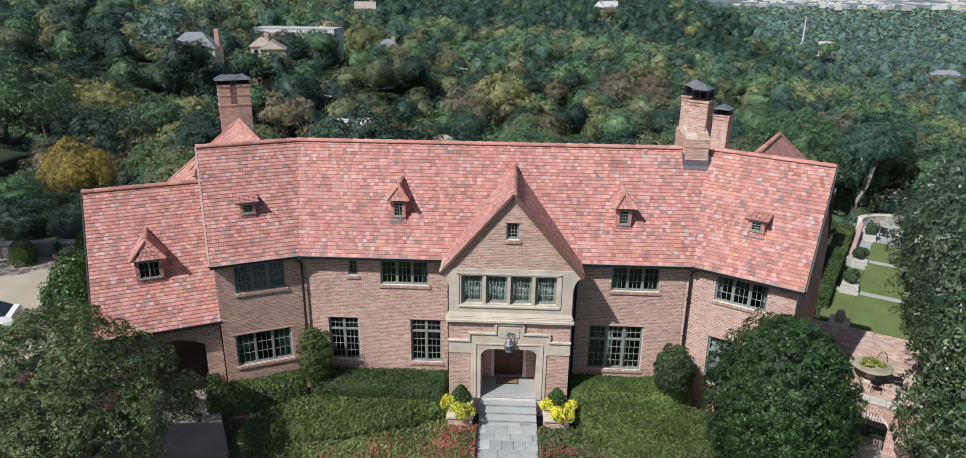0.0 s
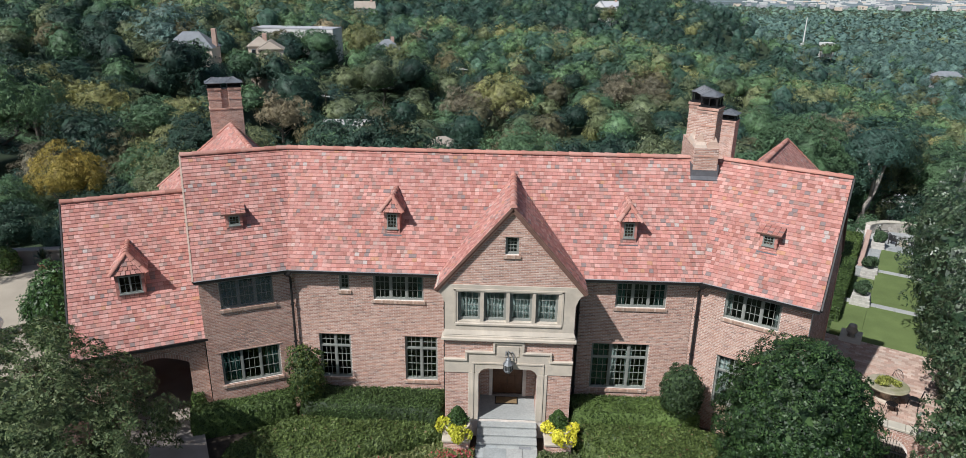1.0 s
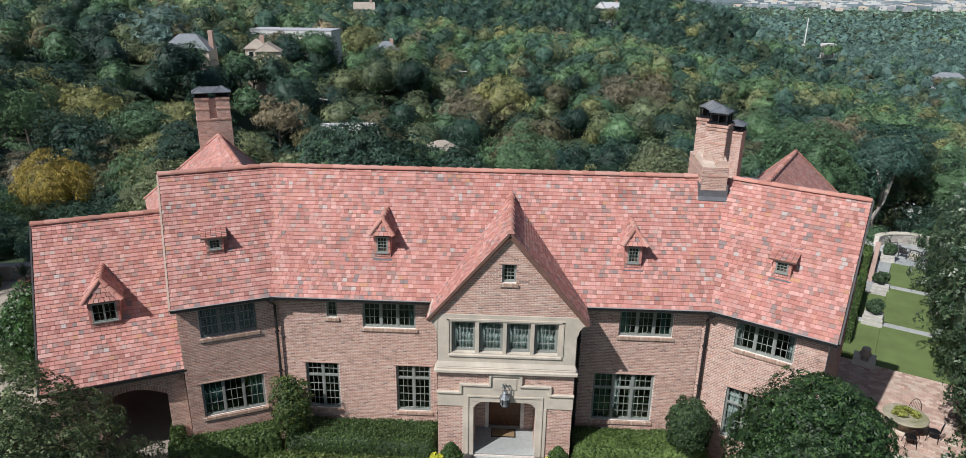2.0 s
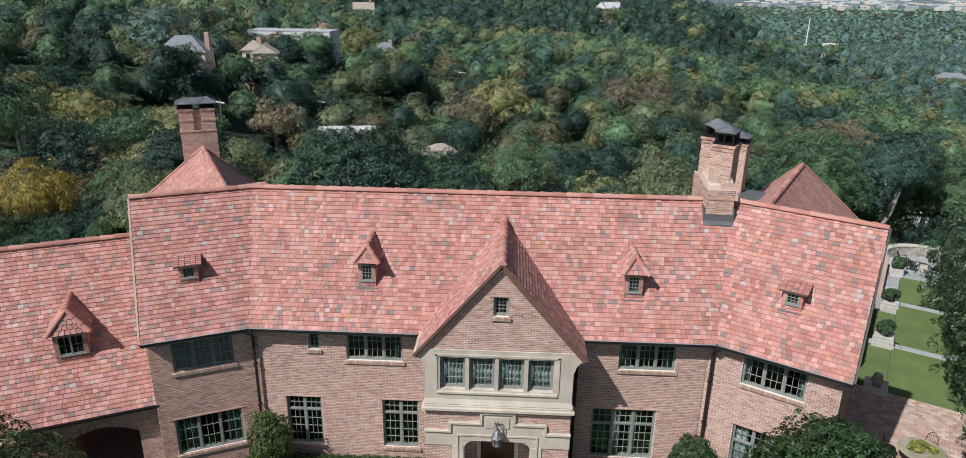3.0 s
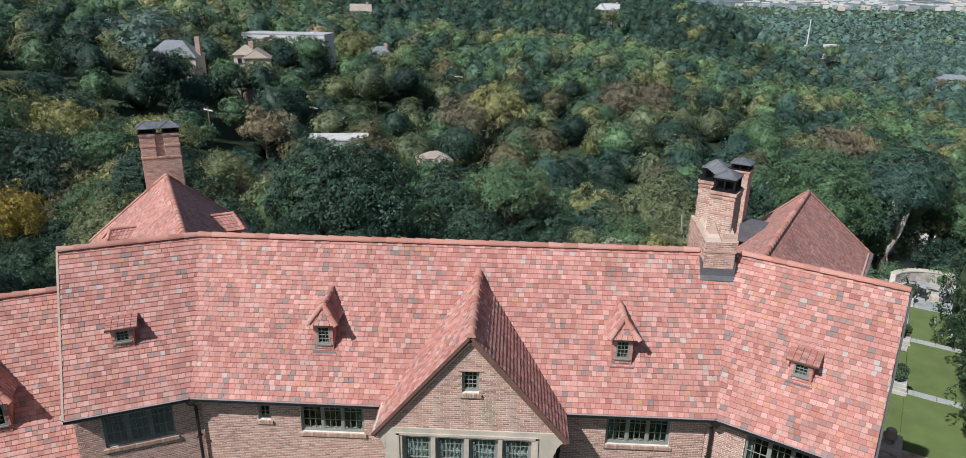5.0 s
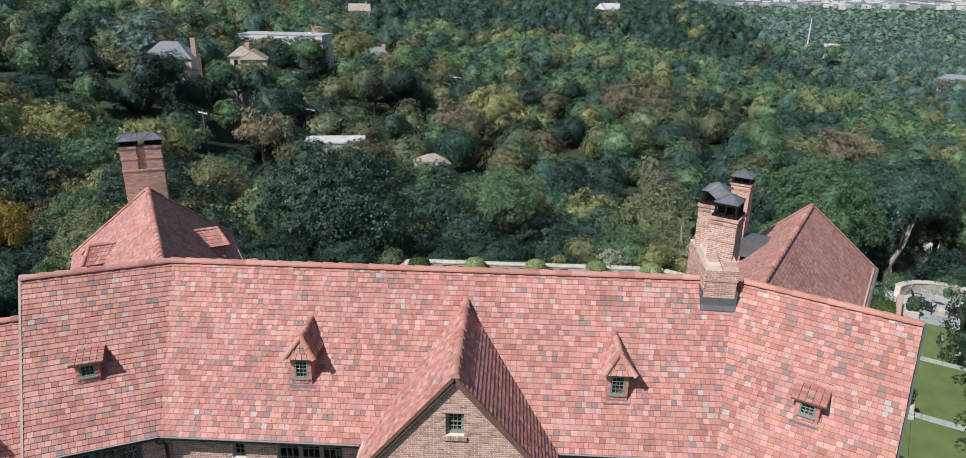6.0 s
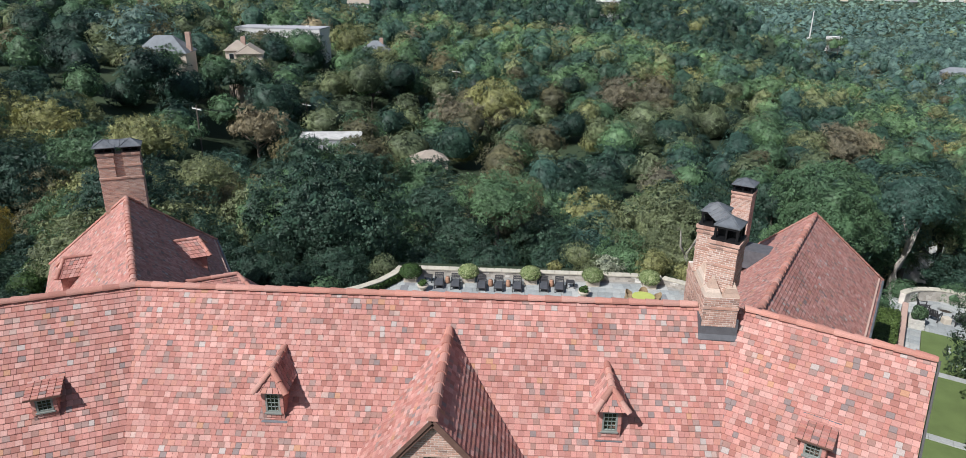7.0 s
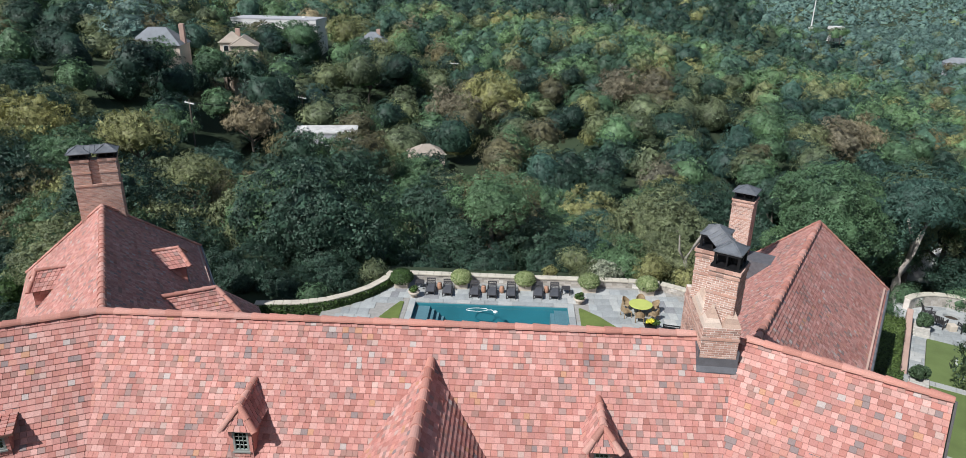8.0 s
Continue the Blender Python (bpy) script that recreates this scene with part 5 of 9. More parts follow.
sd.box(0.52, 0.58, -1.4, 0.2, 10.05, 10.62, M=CM)
sd.box(-0.56, -0.52, -1.4, -0.2, 10.05, 10.62, M=CM)
part("flashing", sd, M_FLASH, house, "grey lead soaker round the chimney foot")

# stack on the rear right wing
CB = pose(14.55, 48.1, 0, 0, 0, -30)
stack(CB, 1.05, 1.05, 3.0, 9.35, ((8.3, 0.02, 0.07), (9.0, 0.04, 0.08), (9.25, 0.06, 0.10)), 85, name="rear_chimney")
chimney_cap(CB, 1.02, 1.02, 9.35, house, 0.30, 0.36)
part("flashing", Shape().box(0.5, 1.9, -0.8, 0.6, 5.2, 6.25, M=CB), M_FLASH, house)

# broad double stack over the rear left wing
CL = pose(-18.95, 46.15, 0, 0, 0, 24)
stack(CL, 2.05, 0.95, 5.5, 9.75, ((9.68, 0.04, 0.09),), 90, name="chimney_base")
for k in (-1, 1):
    F = CL @ Matrix.Translation((k * 0.62, 0, 0))
    stack(F, 0.78, 0.90, 9.75, 11.1, ((10.35, 0.04, 0.10), (10.95, 0.05, 0.12)), 95 + 4 * k)
    chimney_cap(F, 0.86, 0.92, 11.1, house, 0.32, 0.28, 0.12)
stack(CL, 0.46, 0.55, 9.75, 11.0, (), 105)
saddle(CL @ Matrix.Translation((-0.62, 0, 0)), CL @ Matrix.Translation((0.62, 0, 0)), 0.42, 11.38, 0.32, house)


# small tiled dormers and a lean-to on the rear left wing
wd = Vector((-7.75, 13.5, 0)).normalized()
wr_ = Vector((wd.y, -wd.x, 0))
pk = Vector((-18.35, 45.1, 0))


def rear_dormer(along, side, up, wide):
    """A hipped dormer on one side of the rear left wing."""
    o = pk - wd * along + wr_ * side * (4.6 - up)
    dormer(wall_frame(o, wd * side) @ Matrix.Translation((0, 0, 3.7 + up * 1.117)), "hip", wide, 0.84, 0.72, out=0.2, nx=2, ny=2, lights=2, sill=0.1)


rear_dormer(2.09, 1, 1.3, 1.46)
rear_dormer(2.24, -1, 1.3, 1.24)
# a short hipped roof that runs out from the same wing
up = Vector((0, 0, 1))
ra = pk - wd * 7.3 + wr_ * 1.96 + up * 6.65
rb = ra + wr_ * 2.3
ea, eb, ec, ed = ra - wd * 2.3 + wr_ * 2.3 - up * 2.57, rb + wr_ * 2.0 - wd * 2.3 - up * 2.57, rb + wr_ * 2.0 + wd * 2.3 - up * 2.57, ra + wd * 2.3 + wr_ * 2.3 - up * 2.57
short = roof_plane("side_wing_roof", [ea, eb, rb, ra], seed=36)
roof_plane("side_wing_roof", [eb, ec, rb], seed=37)
roof_plane("side_wing_roof", [ec, ed, ra, rb], seed=38)
ridge_line(short, ra + LIFT, rb + LIFT, 0.10)
ridge_line(short, eb + LIFT, rb + LIFT, 0.09)
sw = Shape()
sw.loft([[tuple(p.xy) + (z,) for p in (ea + wr_ * 0.0 + wd * 0.35, eb - wr_ * 0.35 + wd * 0.35, ec - wr_ * 0.35 - wd * 0.35, ed - wd * 0.35)] for z in (-0.5, 4.05)])
part("side_wing_wall", sw, M_BRICK, house)

# ---- plants ----
def leaf_cards(points, normals, size, rng, aspect=0.55, spread=0.6, fold=0.0):
    """A leaf-shaped quad at each point, roughly facing along its normal."""
    n = len(points)
    nr = normals + rng.normal(0, spread, (n, 3))
    nr /= np.linalg.norm(nr, axis=1, keepdims=True) + 1e-9
    t = rng.normal(0, 1, (n, 3))
    t -= nr * np.sum(t * nr, axis=1, keepdims=True)
    t /= np.linalg.norm(t, axis=1, keepdims=True) + 1e-9
    b = np.cross(nr, t)
    L = (size * rng.uniform(0.65, 1.35, n))[:, None]
    W = L * aspect
    return np.stack([points - t * L / 2, points + b * W / 2 + t * L * 0.05, points + t * L / 2, points - b * W / 2 + t * L * 0.05], axis=1)


def lobes(rng, centre, radii, count, inner=0.55, lobe=0.45, up=0.15):
    """Smaller balls that together make an uneven crown."""
    c, r = np.array(centre, float), np.array(radii, float)
    d = rng.normal(0, 1, (count, 3))
    d[:, 2] = np.abs(d[:, 2]) * 0.9 - 0.35 + up
    d /= np.linalg.norm(d, axis=1, keepdims=True)
    k = rng.uniform(0.75, 1.1, (count, 1))
    return c + d * r * inner * k, (lobe * r)[None, :] * rng.uniform(0.75, 1.25, (count, 1))


def crown_points(rng, centre, radii, n, count, inner, lobe, depth):
    C, R = lobes(rng, centre, radii, count, inner, lobe)
    which = rng.integers(0, count, n)
    d = rng.normal(0, 1, (n, 3))
    d /= np.linalg.norm(d, axis=1, keepdims=True)
    outward = C[which] - np.array(centre)
    outward /= np.linalg.norm(outward, axis=1, keepdims=True) + 1e-9
    flip = np.sum(d * outward, axis=1) < -0.35
    d[flip] *= -1
    return C[which] + d * R[which] * (1 - depth * rng.random((n, 1)) ** 2), d


def crown_quads(rng, centre, radii, n, size, count=14, inner=0.55, lobe=0.45, aspect=0.55, spread=0.6, depth=0.25):
    p, d = crown_points(rng, centre, radii, n, count, inner, lobe, depth)
    return leaf_cards(p, d, size, rng, aspect, spread)


def core_quads(rng, centre, radii, k=0.72, rings=5, seg=8):
    """A rough inner mass of leaves that stops light passing straight through."""
    out = []
    c, r = np.array(centre, float), np.array(radii, float) * k
    grid = [[c + r * np.array([math.sin(a) * math.cos(b), math.sin(a) * math.sin(b), math.cos(a)]) * rng.uniform(0.82, 1.1) for b in np.linspace(0, 2 * math.pi, seg, endpoint=False)] for a in np.linspace(0.15, math.pi - 0.15, rings)]
    for i in range(rings - 1):
        for j in range(seg):
            out.append([grid[i][j], grid[i + 1][j], grid[i + 1][(j + 1) % seg], grid[i][(j + 1) % seg]])
    return np.array(out)


def trunk_shape(rng, h, spread, r0=0.22, limbs=5, base=0.0, fork=0.45):
    s = Shape()
    lean = rng.uniform(-0.1, 0.1, 2) * h
    mids = [(lean[0] * t, lean[1] * t, base + (h - base) * t) for t in (0, 0.15, 0.35, 0.6, 0.85)]
    s.tube([(x, y, z) for x, y, z in mids], [r0 * 1.3, r0, r0 * 0.8, r0 * 0.5, r0 * 0.2], 7)
    for i in range(limbs):
        a = 2 * math.pi * i / limbs + rng.uniform(-0.4, 0.4)
        t = rng.uniform(fork - 0.1, fork + 0.2)
        z = base + (h - base) * t
        x, y = lean[0] * t, lean[1] * t
        q = spread * rng.uniform(0.55, 0.85)
        s.tube([(x, y, z), (x + math.cos(a) * q * 0.45, y + math.sin(a) * q * 0.45, z + h * 0.10), (x + math.cos(a) * q, y + math.sin(a) * q, z + h * 0.24)], [r0 * 0.5, r0 * 0.32, r0 * 0.1], 5)
    return s


# -- woods behind the house --
def sphere_grid(level):
    """Unit directions and triangles of the upper part of a ball."""
    bm = bmesh.new()
    bmesh.ops.create_icosphere(bm, subdivisions=level, radius=1.0)
    v = np.array([p.co[:] for p in bm.verts])
    f = np.array([[p.index for p in q.verts] for q in bm.faces])
    bm.free()
    return v, f[v[f][:, :, 2].mean(axis=1) > -0.55]


GRIDS = {k: sphere_grid(k) for k in (1, 2, 3, 4)}


def caps(d, rng, count, width, low):
    """Rounded bumps over the directions d, creased where they meet."""
    c = rng.normal(0, 1, (count, 3))
    c[:, 2] = np.abs(c[:, 2]) * 1.1 + low
    c /= np.linalg.norm(c, axis=1, keepdims=True)
    w = width * rng.uniform(0.7, 1.3, count)
    h = rng.uniform(0.55, 1.0, count)
    ang = np.arccos(np.clip(d @ c.T, -1, 1)) / w
    return np.max(h * np.sqrt(np.clip(1 - ang ** 2, 0, 1)), axis=1)


def inner(v, c, k=0.86):
    """The same mass drawn in, as the dense twigs and leaves beneath the outer sprays."""
    return np.array(c) + (v - np.array(c)) * k


def sprays(rng, v, f, n, size, spread=0.42, lift=0.9):
    """Leaf sprays scattered over a crown's skin and standing a little off it."""
    t = v[f[rng.integers(0, len(f), n)]]
    w = rng.dirichlet((1, 1, 1), n)
    p = np.sum(t * w[:, :, None], axis=1)
    nr = np.cross(t[:, 1] - t[:, 0], t[:, 2] - t[:, 0])
    nr /= np.linalg.norm(nr, axis=1, keepdims=True) + 1e-9
    p = p + nr * size * lift * rng.uniform(-1.5, 1.0, (n, 1))
    nr = nr + rng.normal(0, spread, nr.shape)
    nr /= np.linalg.norm(nr, axis=1, keepdims=True) + 1e-9
    u = rng.normal(0, 1, nr.shape)
    u -= nr * np.sum(u * nr, axis=1, keepdims=True)
    u /= np.linalg.norm(u, axis=1, keepdims=True) + 1e-9
    b = np.cross(nr, u)
    L = (size * rng.uniform(0.5, 1.4, n))[:, None]
    return np.stack([p - u * L * 0.68, p + u * L * 0.5 + b * L * 0.33, p + u * L * 0.5 - b * L * 0.33], axis=1)


def crown_mesh(name, bits, mats, heart=0):
    """Joins (mass vertices, mass faces, sprays, material) into one mesh; the masses are smooth; heart: how much further on the sprays' material is listed."""
    V, F, I, S = [], [], [], []
    o = 0
    for v, f, q, k in bits:
        V.append(v)
        F.append(f + o)
        o += len(v)
        V.append(q.reshape(-1, 3))
        F.append(np.arange(3 * len(q)).reshape(-1, 3) + o)
        o += 3 * len(q)
        I.append(np.concatenate([np.full(len(f), k), np.full(len(q), k + heart)]))
        S.append(np.arange(len(f) + len(q)) < len(f))
    V, F, I, S = (np.concatenate(c) for c in (V, F, I, S))
    me = bpy.data.meshes.new(name)
    me.vertices.add(len(V))
    me.vertices.foreach_set("co", V.astype(np.float32).ravel())
    me.loops.add(3 * len(F))
    me.loops.foreach_set("vertex_index", F.astype(np.int32).ravel())
    me.polygons.add(len(F))
    me.polygons.foreach_set("loop_start", np.arange(0, 3 * len(F), 3, dtype=np.int32))
    for m in mats:
        me.materials.append(m)
    me.polygons.foreach_set("material_index", I.astype(np.int32))
    me.polygons.foreach_set("use_smooth", S)
    me.update(calc_edges=True)
    return me


FR = np.random.default_rng(11)
KINDS = np.array([0.27, 0.27, 0.21, 0.05, 0.09, 0.07, 0.015, 0.0])


def bough_set(rng, count, deep=0.40):
    """How far the boughs of one tree carry its crown out in each direction."""
    seed = int(rng.integers(1 << 30))
    return lambda d: 1.02 - deep + deep * caps(d, np.random.default_rng(seed), count, 1.8 / math.sqrt(count), -0.2)


def leaf_clumps(rng, reach, centre, radii, clumps, per, size, cut=-0.35, wide=1.0, spread=0.3, leaf=0.0, depth=0.5, dome=0.85):
    """Leafy twigs gathered into many small clumps on the boughs, with gaps between them."""
    c, R = np.array(centre, float), np.array(radii, float)
    k = np.arange(clumps)
    z = 1 - (1 - cut) * (k + 0.5) / clumps
    a = k * 2.39996 + rng.uniform(0, 6.3)
    q = np.sqrt(1 - z * z)
    d = np.stack([q * np.cos(a), q * np.sin(a), z], axis=1) + rng.normal(0, 0.6 / math.sqrt(clumps), (clumps, 3))
    d /= np.linalg.norm(d, axis=1, keepdims=True)
    C = c + d * R * (reach(d) * rng.uniform(0.87, 1.04, clumps) * 0.90)[:, None]
    r = (wide * 1.7 / math.sqrt(clumps) * R.mean() * rng.uniform(0.6, 1.2, clumps))[:, None]
    n = clumps * per
    w = np.repeat(k, per)
    e = rng.normal(0, 1, (n, 3)) + d[w] * 0.75 + np.array([0, 0, 0.5])
    e /= np.linalg.norm(e, axis=1, keepdims=True)
    p = C[w] + e * r[w] * np.array([1.0, 1.0, 0.75]) * (1 - depth * rng.random((n, 1)) ** 2.2)
    nr = e * 0.62 + d[w] * dome + rng.normal(0, spread, (n, 3))
    nr /= np.linalg.norm(nr, axis=1, keepdims=True) + 1e-9
    u = rng.normal(0, 1, (n, 3))
    u -= nr * np.sum(u * nr, axis=1, keepdims=True)
    u /= np.linalg.norm(u, axis=1, keepdims=True) + 1e-9
    b = np.cross(nr, u)
    L = (size * rng.uniform(0.45, 1.45, n))[:, None]
    if leaf:
        return np.stack([p - u * L * 0.5, p + b * L * leaf * 0.5 - nr * L * 0.06, p + u * L * 0.5, p - b * L * leaf * 0.5 - nr * L * 0.06], axis=1)
    return np.stack([p - u * L * 0.68, p + u * L * 0.5 + b * L * 0.36, p + u * L * 0.5 - b * L * 0.36], axis=1)


def inner_mass(rng, reach, centre, radii, level, k=0.84):
    """The dense twigs and leaves beneath the outer clumps."""
    d, f = GRIDS[level]
    return np.array(centre) + d * (k * reach(d) * rng.uniform(0.9, 1.08, len(d)))[:, None] * np.array(radii), f


FINENESS = ((62, 32, 0.48, 2), (90, 52, 0.33, 2), (130, 74, 0.24, 2), (280, 110, 0.165, 3))


def tree_variant(kind, seed, fine):
    """A wood tree 8 m wide and 10 high, to be placed at several sizes."""
    rng = np.random.default_rng(seed)
    c, R = (0, 0, 6.0), (4.1, 4.1, 3.9)
    clumps, per, size, level = FINENESS[fine]
    reach = bough_set(rng, 8 + seed % 6, 0.5)
    q = leaf_clumps(rng, reach, c, R, clumps, per, size, -0.35, 1.2, 0.5, 0.0, 0.6, 0.6)
    v, f = inner_mass(rng, reach, c, R, level, (0.68, 0.63, 0.60, 0.56)[fine])
    return trunk_shape(rng, 8.0, 3.4, 0.24, 6).mesh("trunk", M_BARK, True), crown_mesh("crown", [(v, f, q, 0)], [FOREST[kind], SPRAYS[kind]], 1)


VARIANTS = {}


def wood_tree(x, y, top, radius, kind, seed, label=None, squash=1.0):
    """One tree whose highest leaves reach about top."""
    fine = 3 if radius > 4.9 and y < 63.5 else 2 if y < 69 else 1 if y < 92 else 0
    key = (kind, seed % 4, fine)
    if key not in VARIANTS:
        VARIANTS[key] = tree_variant(kind, 100 + kind * 7 + seed % 4, fine)
    tm, cm = VARIANTS[key]
    k = radius / 4.0
    z = top - 9.8 * k * squash
    ob = thing("tree", (x, y, z), label or LEAF_WORDS[kind], "tree", "trees of the wooded slope")
    for nm, me in (("trunk", tm), ("crown", cm)):
        c = new(nm, me)
        c.parent = ob
    ob.rotation_euler = (0, 0, seed * 2.4)
    ob.scale = (k, k, k * squash)
    return ob


LEAF_WORDS = ["dark green tree on the wooded slope behind the house", "green oak on the wooded slope behind the house", "olive green tree on the wooded slope", "yellow-green tree among the darker woods",
              "blue-green tree on the wooded slope", "bronze-tinged tree on the wooded slope", "dry tan-leaved tree in the valley woods", "golden yellow autumn tree beside the dark woods", "broad pale grey-green tree above the woods"]

# trees that stand out: x, y, top, radius, kind
SPECIAL = [(-38.0, 57.0, 5.0, 3.2, 7), (-43.5, 62.0, 3.5, 3.4, 6), (-37.5, 66.0, 2.0, 4.6, 5), (-29.0, 62.0, 3.0, 4.8, 1), (-12.6, 62.0, 7.9, 7.6, 0), (25.6, 63.0, 7.6, 5.0, 1), (30.5, 67.0, 5.6, 5.2, 4), (37.0, 70.0, 5.2, 5.0, 2), (15.5, 68.0, 4.2, 5.0, 2), (1.5, 71.0, 1.8, 5.6, 5), (9.0, 69.0, 0.6, 4.8, 4), (-2.5, 67.0, 2.4, 4.4, 0), (4.5, 66.5, 1.8, 4.2, 0),
           (-60.0, 100.0, 3.6, 5.2, 3), (-49.0, 103.0, 2.4, 5.6, 3), (-51.0, 83.0, 0.5, 5.2, 4), (-22.0, 74.0, 1.2, 5.4, 2), (-34.0, 88.0, -1.5, 5.5, 5), (3.0, 100.0, -5.5, 5.5, 1), (12.0, 96.0, -6.2, 5.5, 3), (-6.0, 96.0, -5.0, 6.0, 2),
           (-2.0, 176.0, -3.0, 9.0, 3), (-12.0, 168.0, -5.6, 6.5, 6), (30.0, 200.0, -5.0, 8.0, 6), (40.0, 205.0, -6.0, 7.0, 6), (78.0, 176.0, -12.0, 7.5, 6), (86.0, 182.0, -12.5, 7.0, 6), (70.0, 172.0, -13.0, 6.0, 2), (-88.0, 175.0, 12.5, 13.0, 8), (-44.0, 207.0, 6.2, 7.0, 3), (-45.0, 134.0, -2.5, 5.6, 6), (-34.5, 185.0, -4.0, 5.0, 1), (-29.0, 187.0, -4.6, 5.2, 0), (-40.0, 186.0, -3.6, 5.0, 2), (-24.5, 189.0, -4.6, 4.8, 1),
           (-48, 52, 3.5, 4.5, 0), (-44, 46.5, 4.0, 4.0, 4), (-52, 44, 5.0, 4.8, 0), (44.0, 76.0, 2.6, 5.4, 0), (51.0, 68.0, 3.0, 5.4, 4), (38.0, 62.5, 0.6, 4.0, 0), (19.5, 74.0, 3.2, 5.2, 0), (-21.5, 57.5, 3.8, 4.2, 0), (-28.0, 56.0, 2.6, 3.8, 1), (-34.5, 53.5, 1.8, 3.2, 0), (-41.0, 52.5, 2.6, 3.6, 1), (-39.0, 47.5, 1.6, 2.6, 0), (-25.0, 52.0, 1.6, 2.8, 0), (-48.0, 46.0, 3.6, 3.8, 1), (-36.0, 46.5, 3.2, 3.0, 0), (-31.5, 46.8, 2.8, 2.8, 4), (-27.0, 47.0, 2.4, 2.6, 0), (-43.0, 45.5, 3.4, 3.0, 2),
           # understorey shade put into leaf colour: the first three are dark green
           (-4.6, 62.0, 0.4, 2.8, 0), (0.5, 61.5, 0.9, 2.8, 0), (5.5, 62.0, 1.2, 3.0, 0), (10.5, 60.5, 2.2, 3.0, 1), (14.5, 60.8, 2.8, 3.2, 2), (18.5, 60.0, 2.6, 3.0, 0), (-11.0, 57.8, 2.8, 3.2, 0), (-16.0, 55.5, 3.0, 3.2, 0), (-34.0, 58.5, 2.0, 3.4, 0), (-31.5, 54.5, 1.6, 2.9, 4), (-31.5, 50.3, 1.0, 2.2, 0), (-12.8, 54.6, 1.6, 2.4, 0), (-40.5, 60.0, 2.4, 3.4, 2), (-47.0, 73.0, 1.6, 4.6, 0), (-41.5, 77.0, 0.8, 5.0, 2), (-55.0, 75.0, 2.2, 5.0, 1), (12.3, 58.7, 1.5, 1.7, 3), (15.4, 58.4, 1.3, 1.6, 3), (8.0, 58.6, 0.9, 1.6, 2), (-10.0, 56.4, 1.8, 2.4, 0), (-70.0, 101.0, 6.2, 7.5, 3), (-48.8, 66.0, 3.4, 4.6, 4), (-45.5, 60.0, 1.6, 3.6, 0), (-41.0, 70.5, 2.9, 4.4, 5), (-33.0, 61.5, 3.6, 3.8, 1), (-43.8, 56.0, 2.4, 3.4, 4), (-47.5, 56.5, 2.6, 3.6, 0)]
for i, (x, y, top, r, kind) in enumerate(SPECIAL):
    wood_tree(x, y, top, r, kind, i, squash=1.0 if kind != 7 else 1.25)

# far houses: x, y, half width, lowest part that stands clear of the woods
HOUSES_FAR = [(-58.0, 165.0, 5.0, 1.7), (-66.0, 215.0, 12.5, 2.6), (-72.0, 157.0, 4.8, 4.2), (-31.5, 134.0, 7.5, -8.6), (-14.0, 137.0, 3.0, -12.6), (-35.0, 199.0, 4.0, 0.4), (49.7, 395.0, 8.0, 4.6), (-69.0, 330.0, 7.0, 4.0), (283.0, 470.0, 14.0, -37.2), (247.0, 592.0, 15.0, -27.6), (-148.0, 345.0, 11.0, 4.6)]


def blocked(x, y):
    if estate(x, y) > 0.25:
        return True
    if any(math.hypot(x - a, y - b) < r * 0.45 + 0.6 for a, b, _, r, _ in SPECIAL):
        return True
    return any(abs(x - a) < w + 2.5 and abs(y - b) < 6.5 for a, b, w, _ in HOUSES_FAR)


def tree_top(x, y, r):
    """Trees stay lower on the slope below each house, where its windows look out."""
    top = float(canopy(x, y))
    for a, b, w, z in HOUSES_FAR:
        if b - 75 < y < b:
            t = (y - 7.0) / (b - 7.0)
            if abs(x - (1 + (a - 1) * t)) < w * t + r * 0.6:
                line = 19.5 + (z - 19.5) * t
                top = min(top, line) if y < b - 26 else line
    return top


def scatter(y0, y1, spacing, seed, limit=0.73):
    """Jittered grid of tree places in the fan that the valley shows."""
    rng = np.random.default_rng(seed)
    out = []
    y = y0
    while y < y1:
        half = limit * y + 5
        x = -half + rng.uniform(0, spacing)
        while x < half:
            px, py = x + rng.uniform(-0.35, 0.35) * spacing, y + rng.uniform(-0.35, 0.35) * spacing
            if not blocked(px, py) and rng.random() > 0.05:
                out.append((px, py))
            x += spacing
        y += spacing * 0.92
    return out


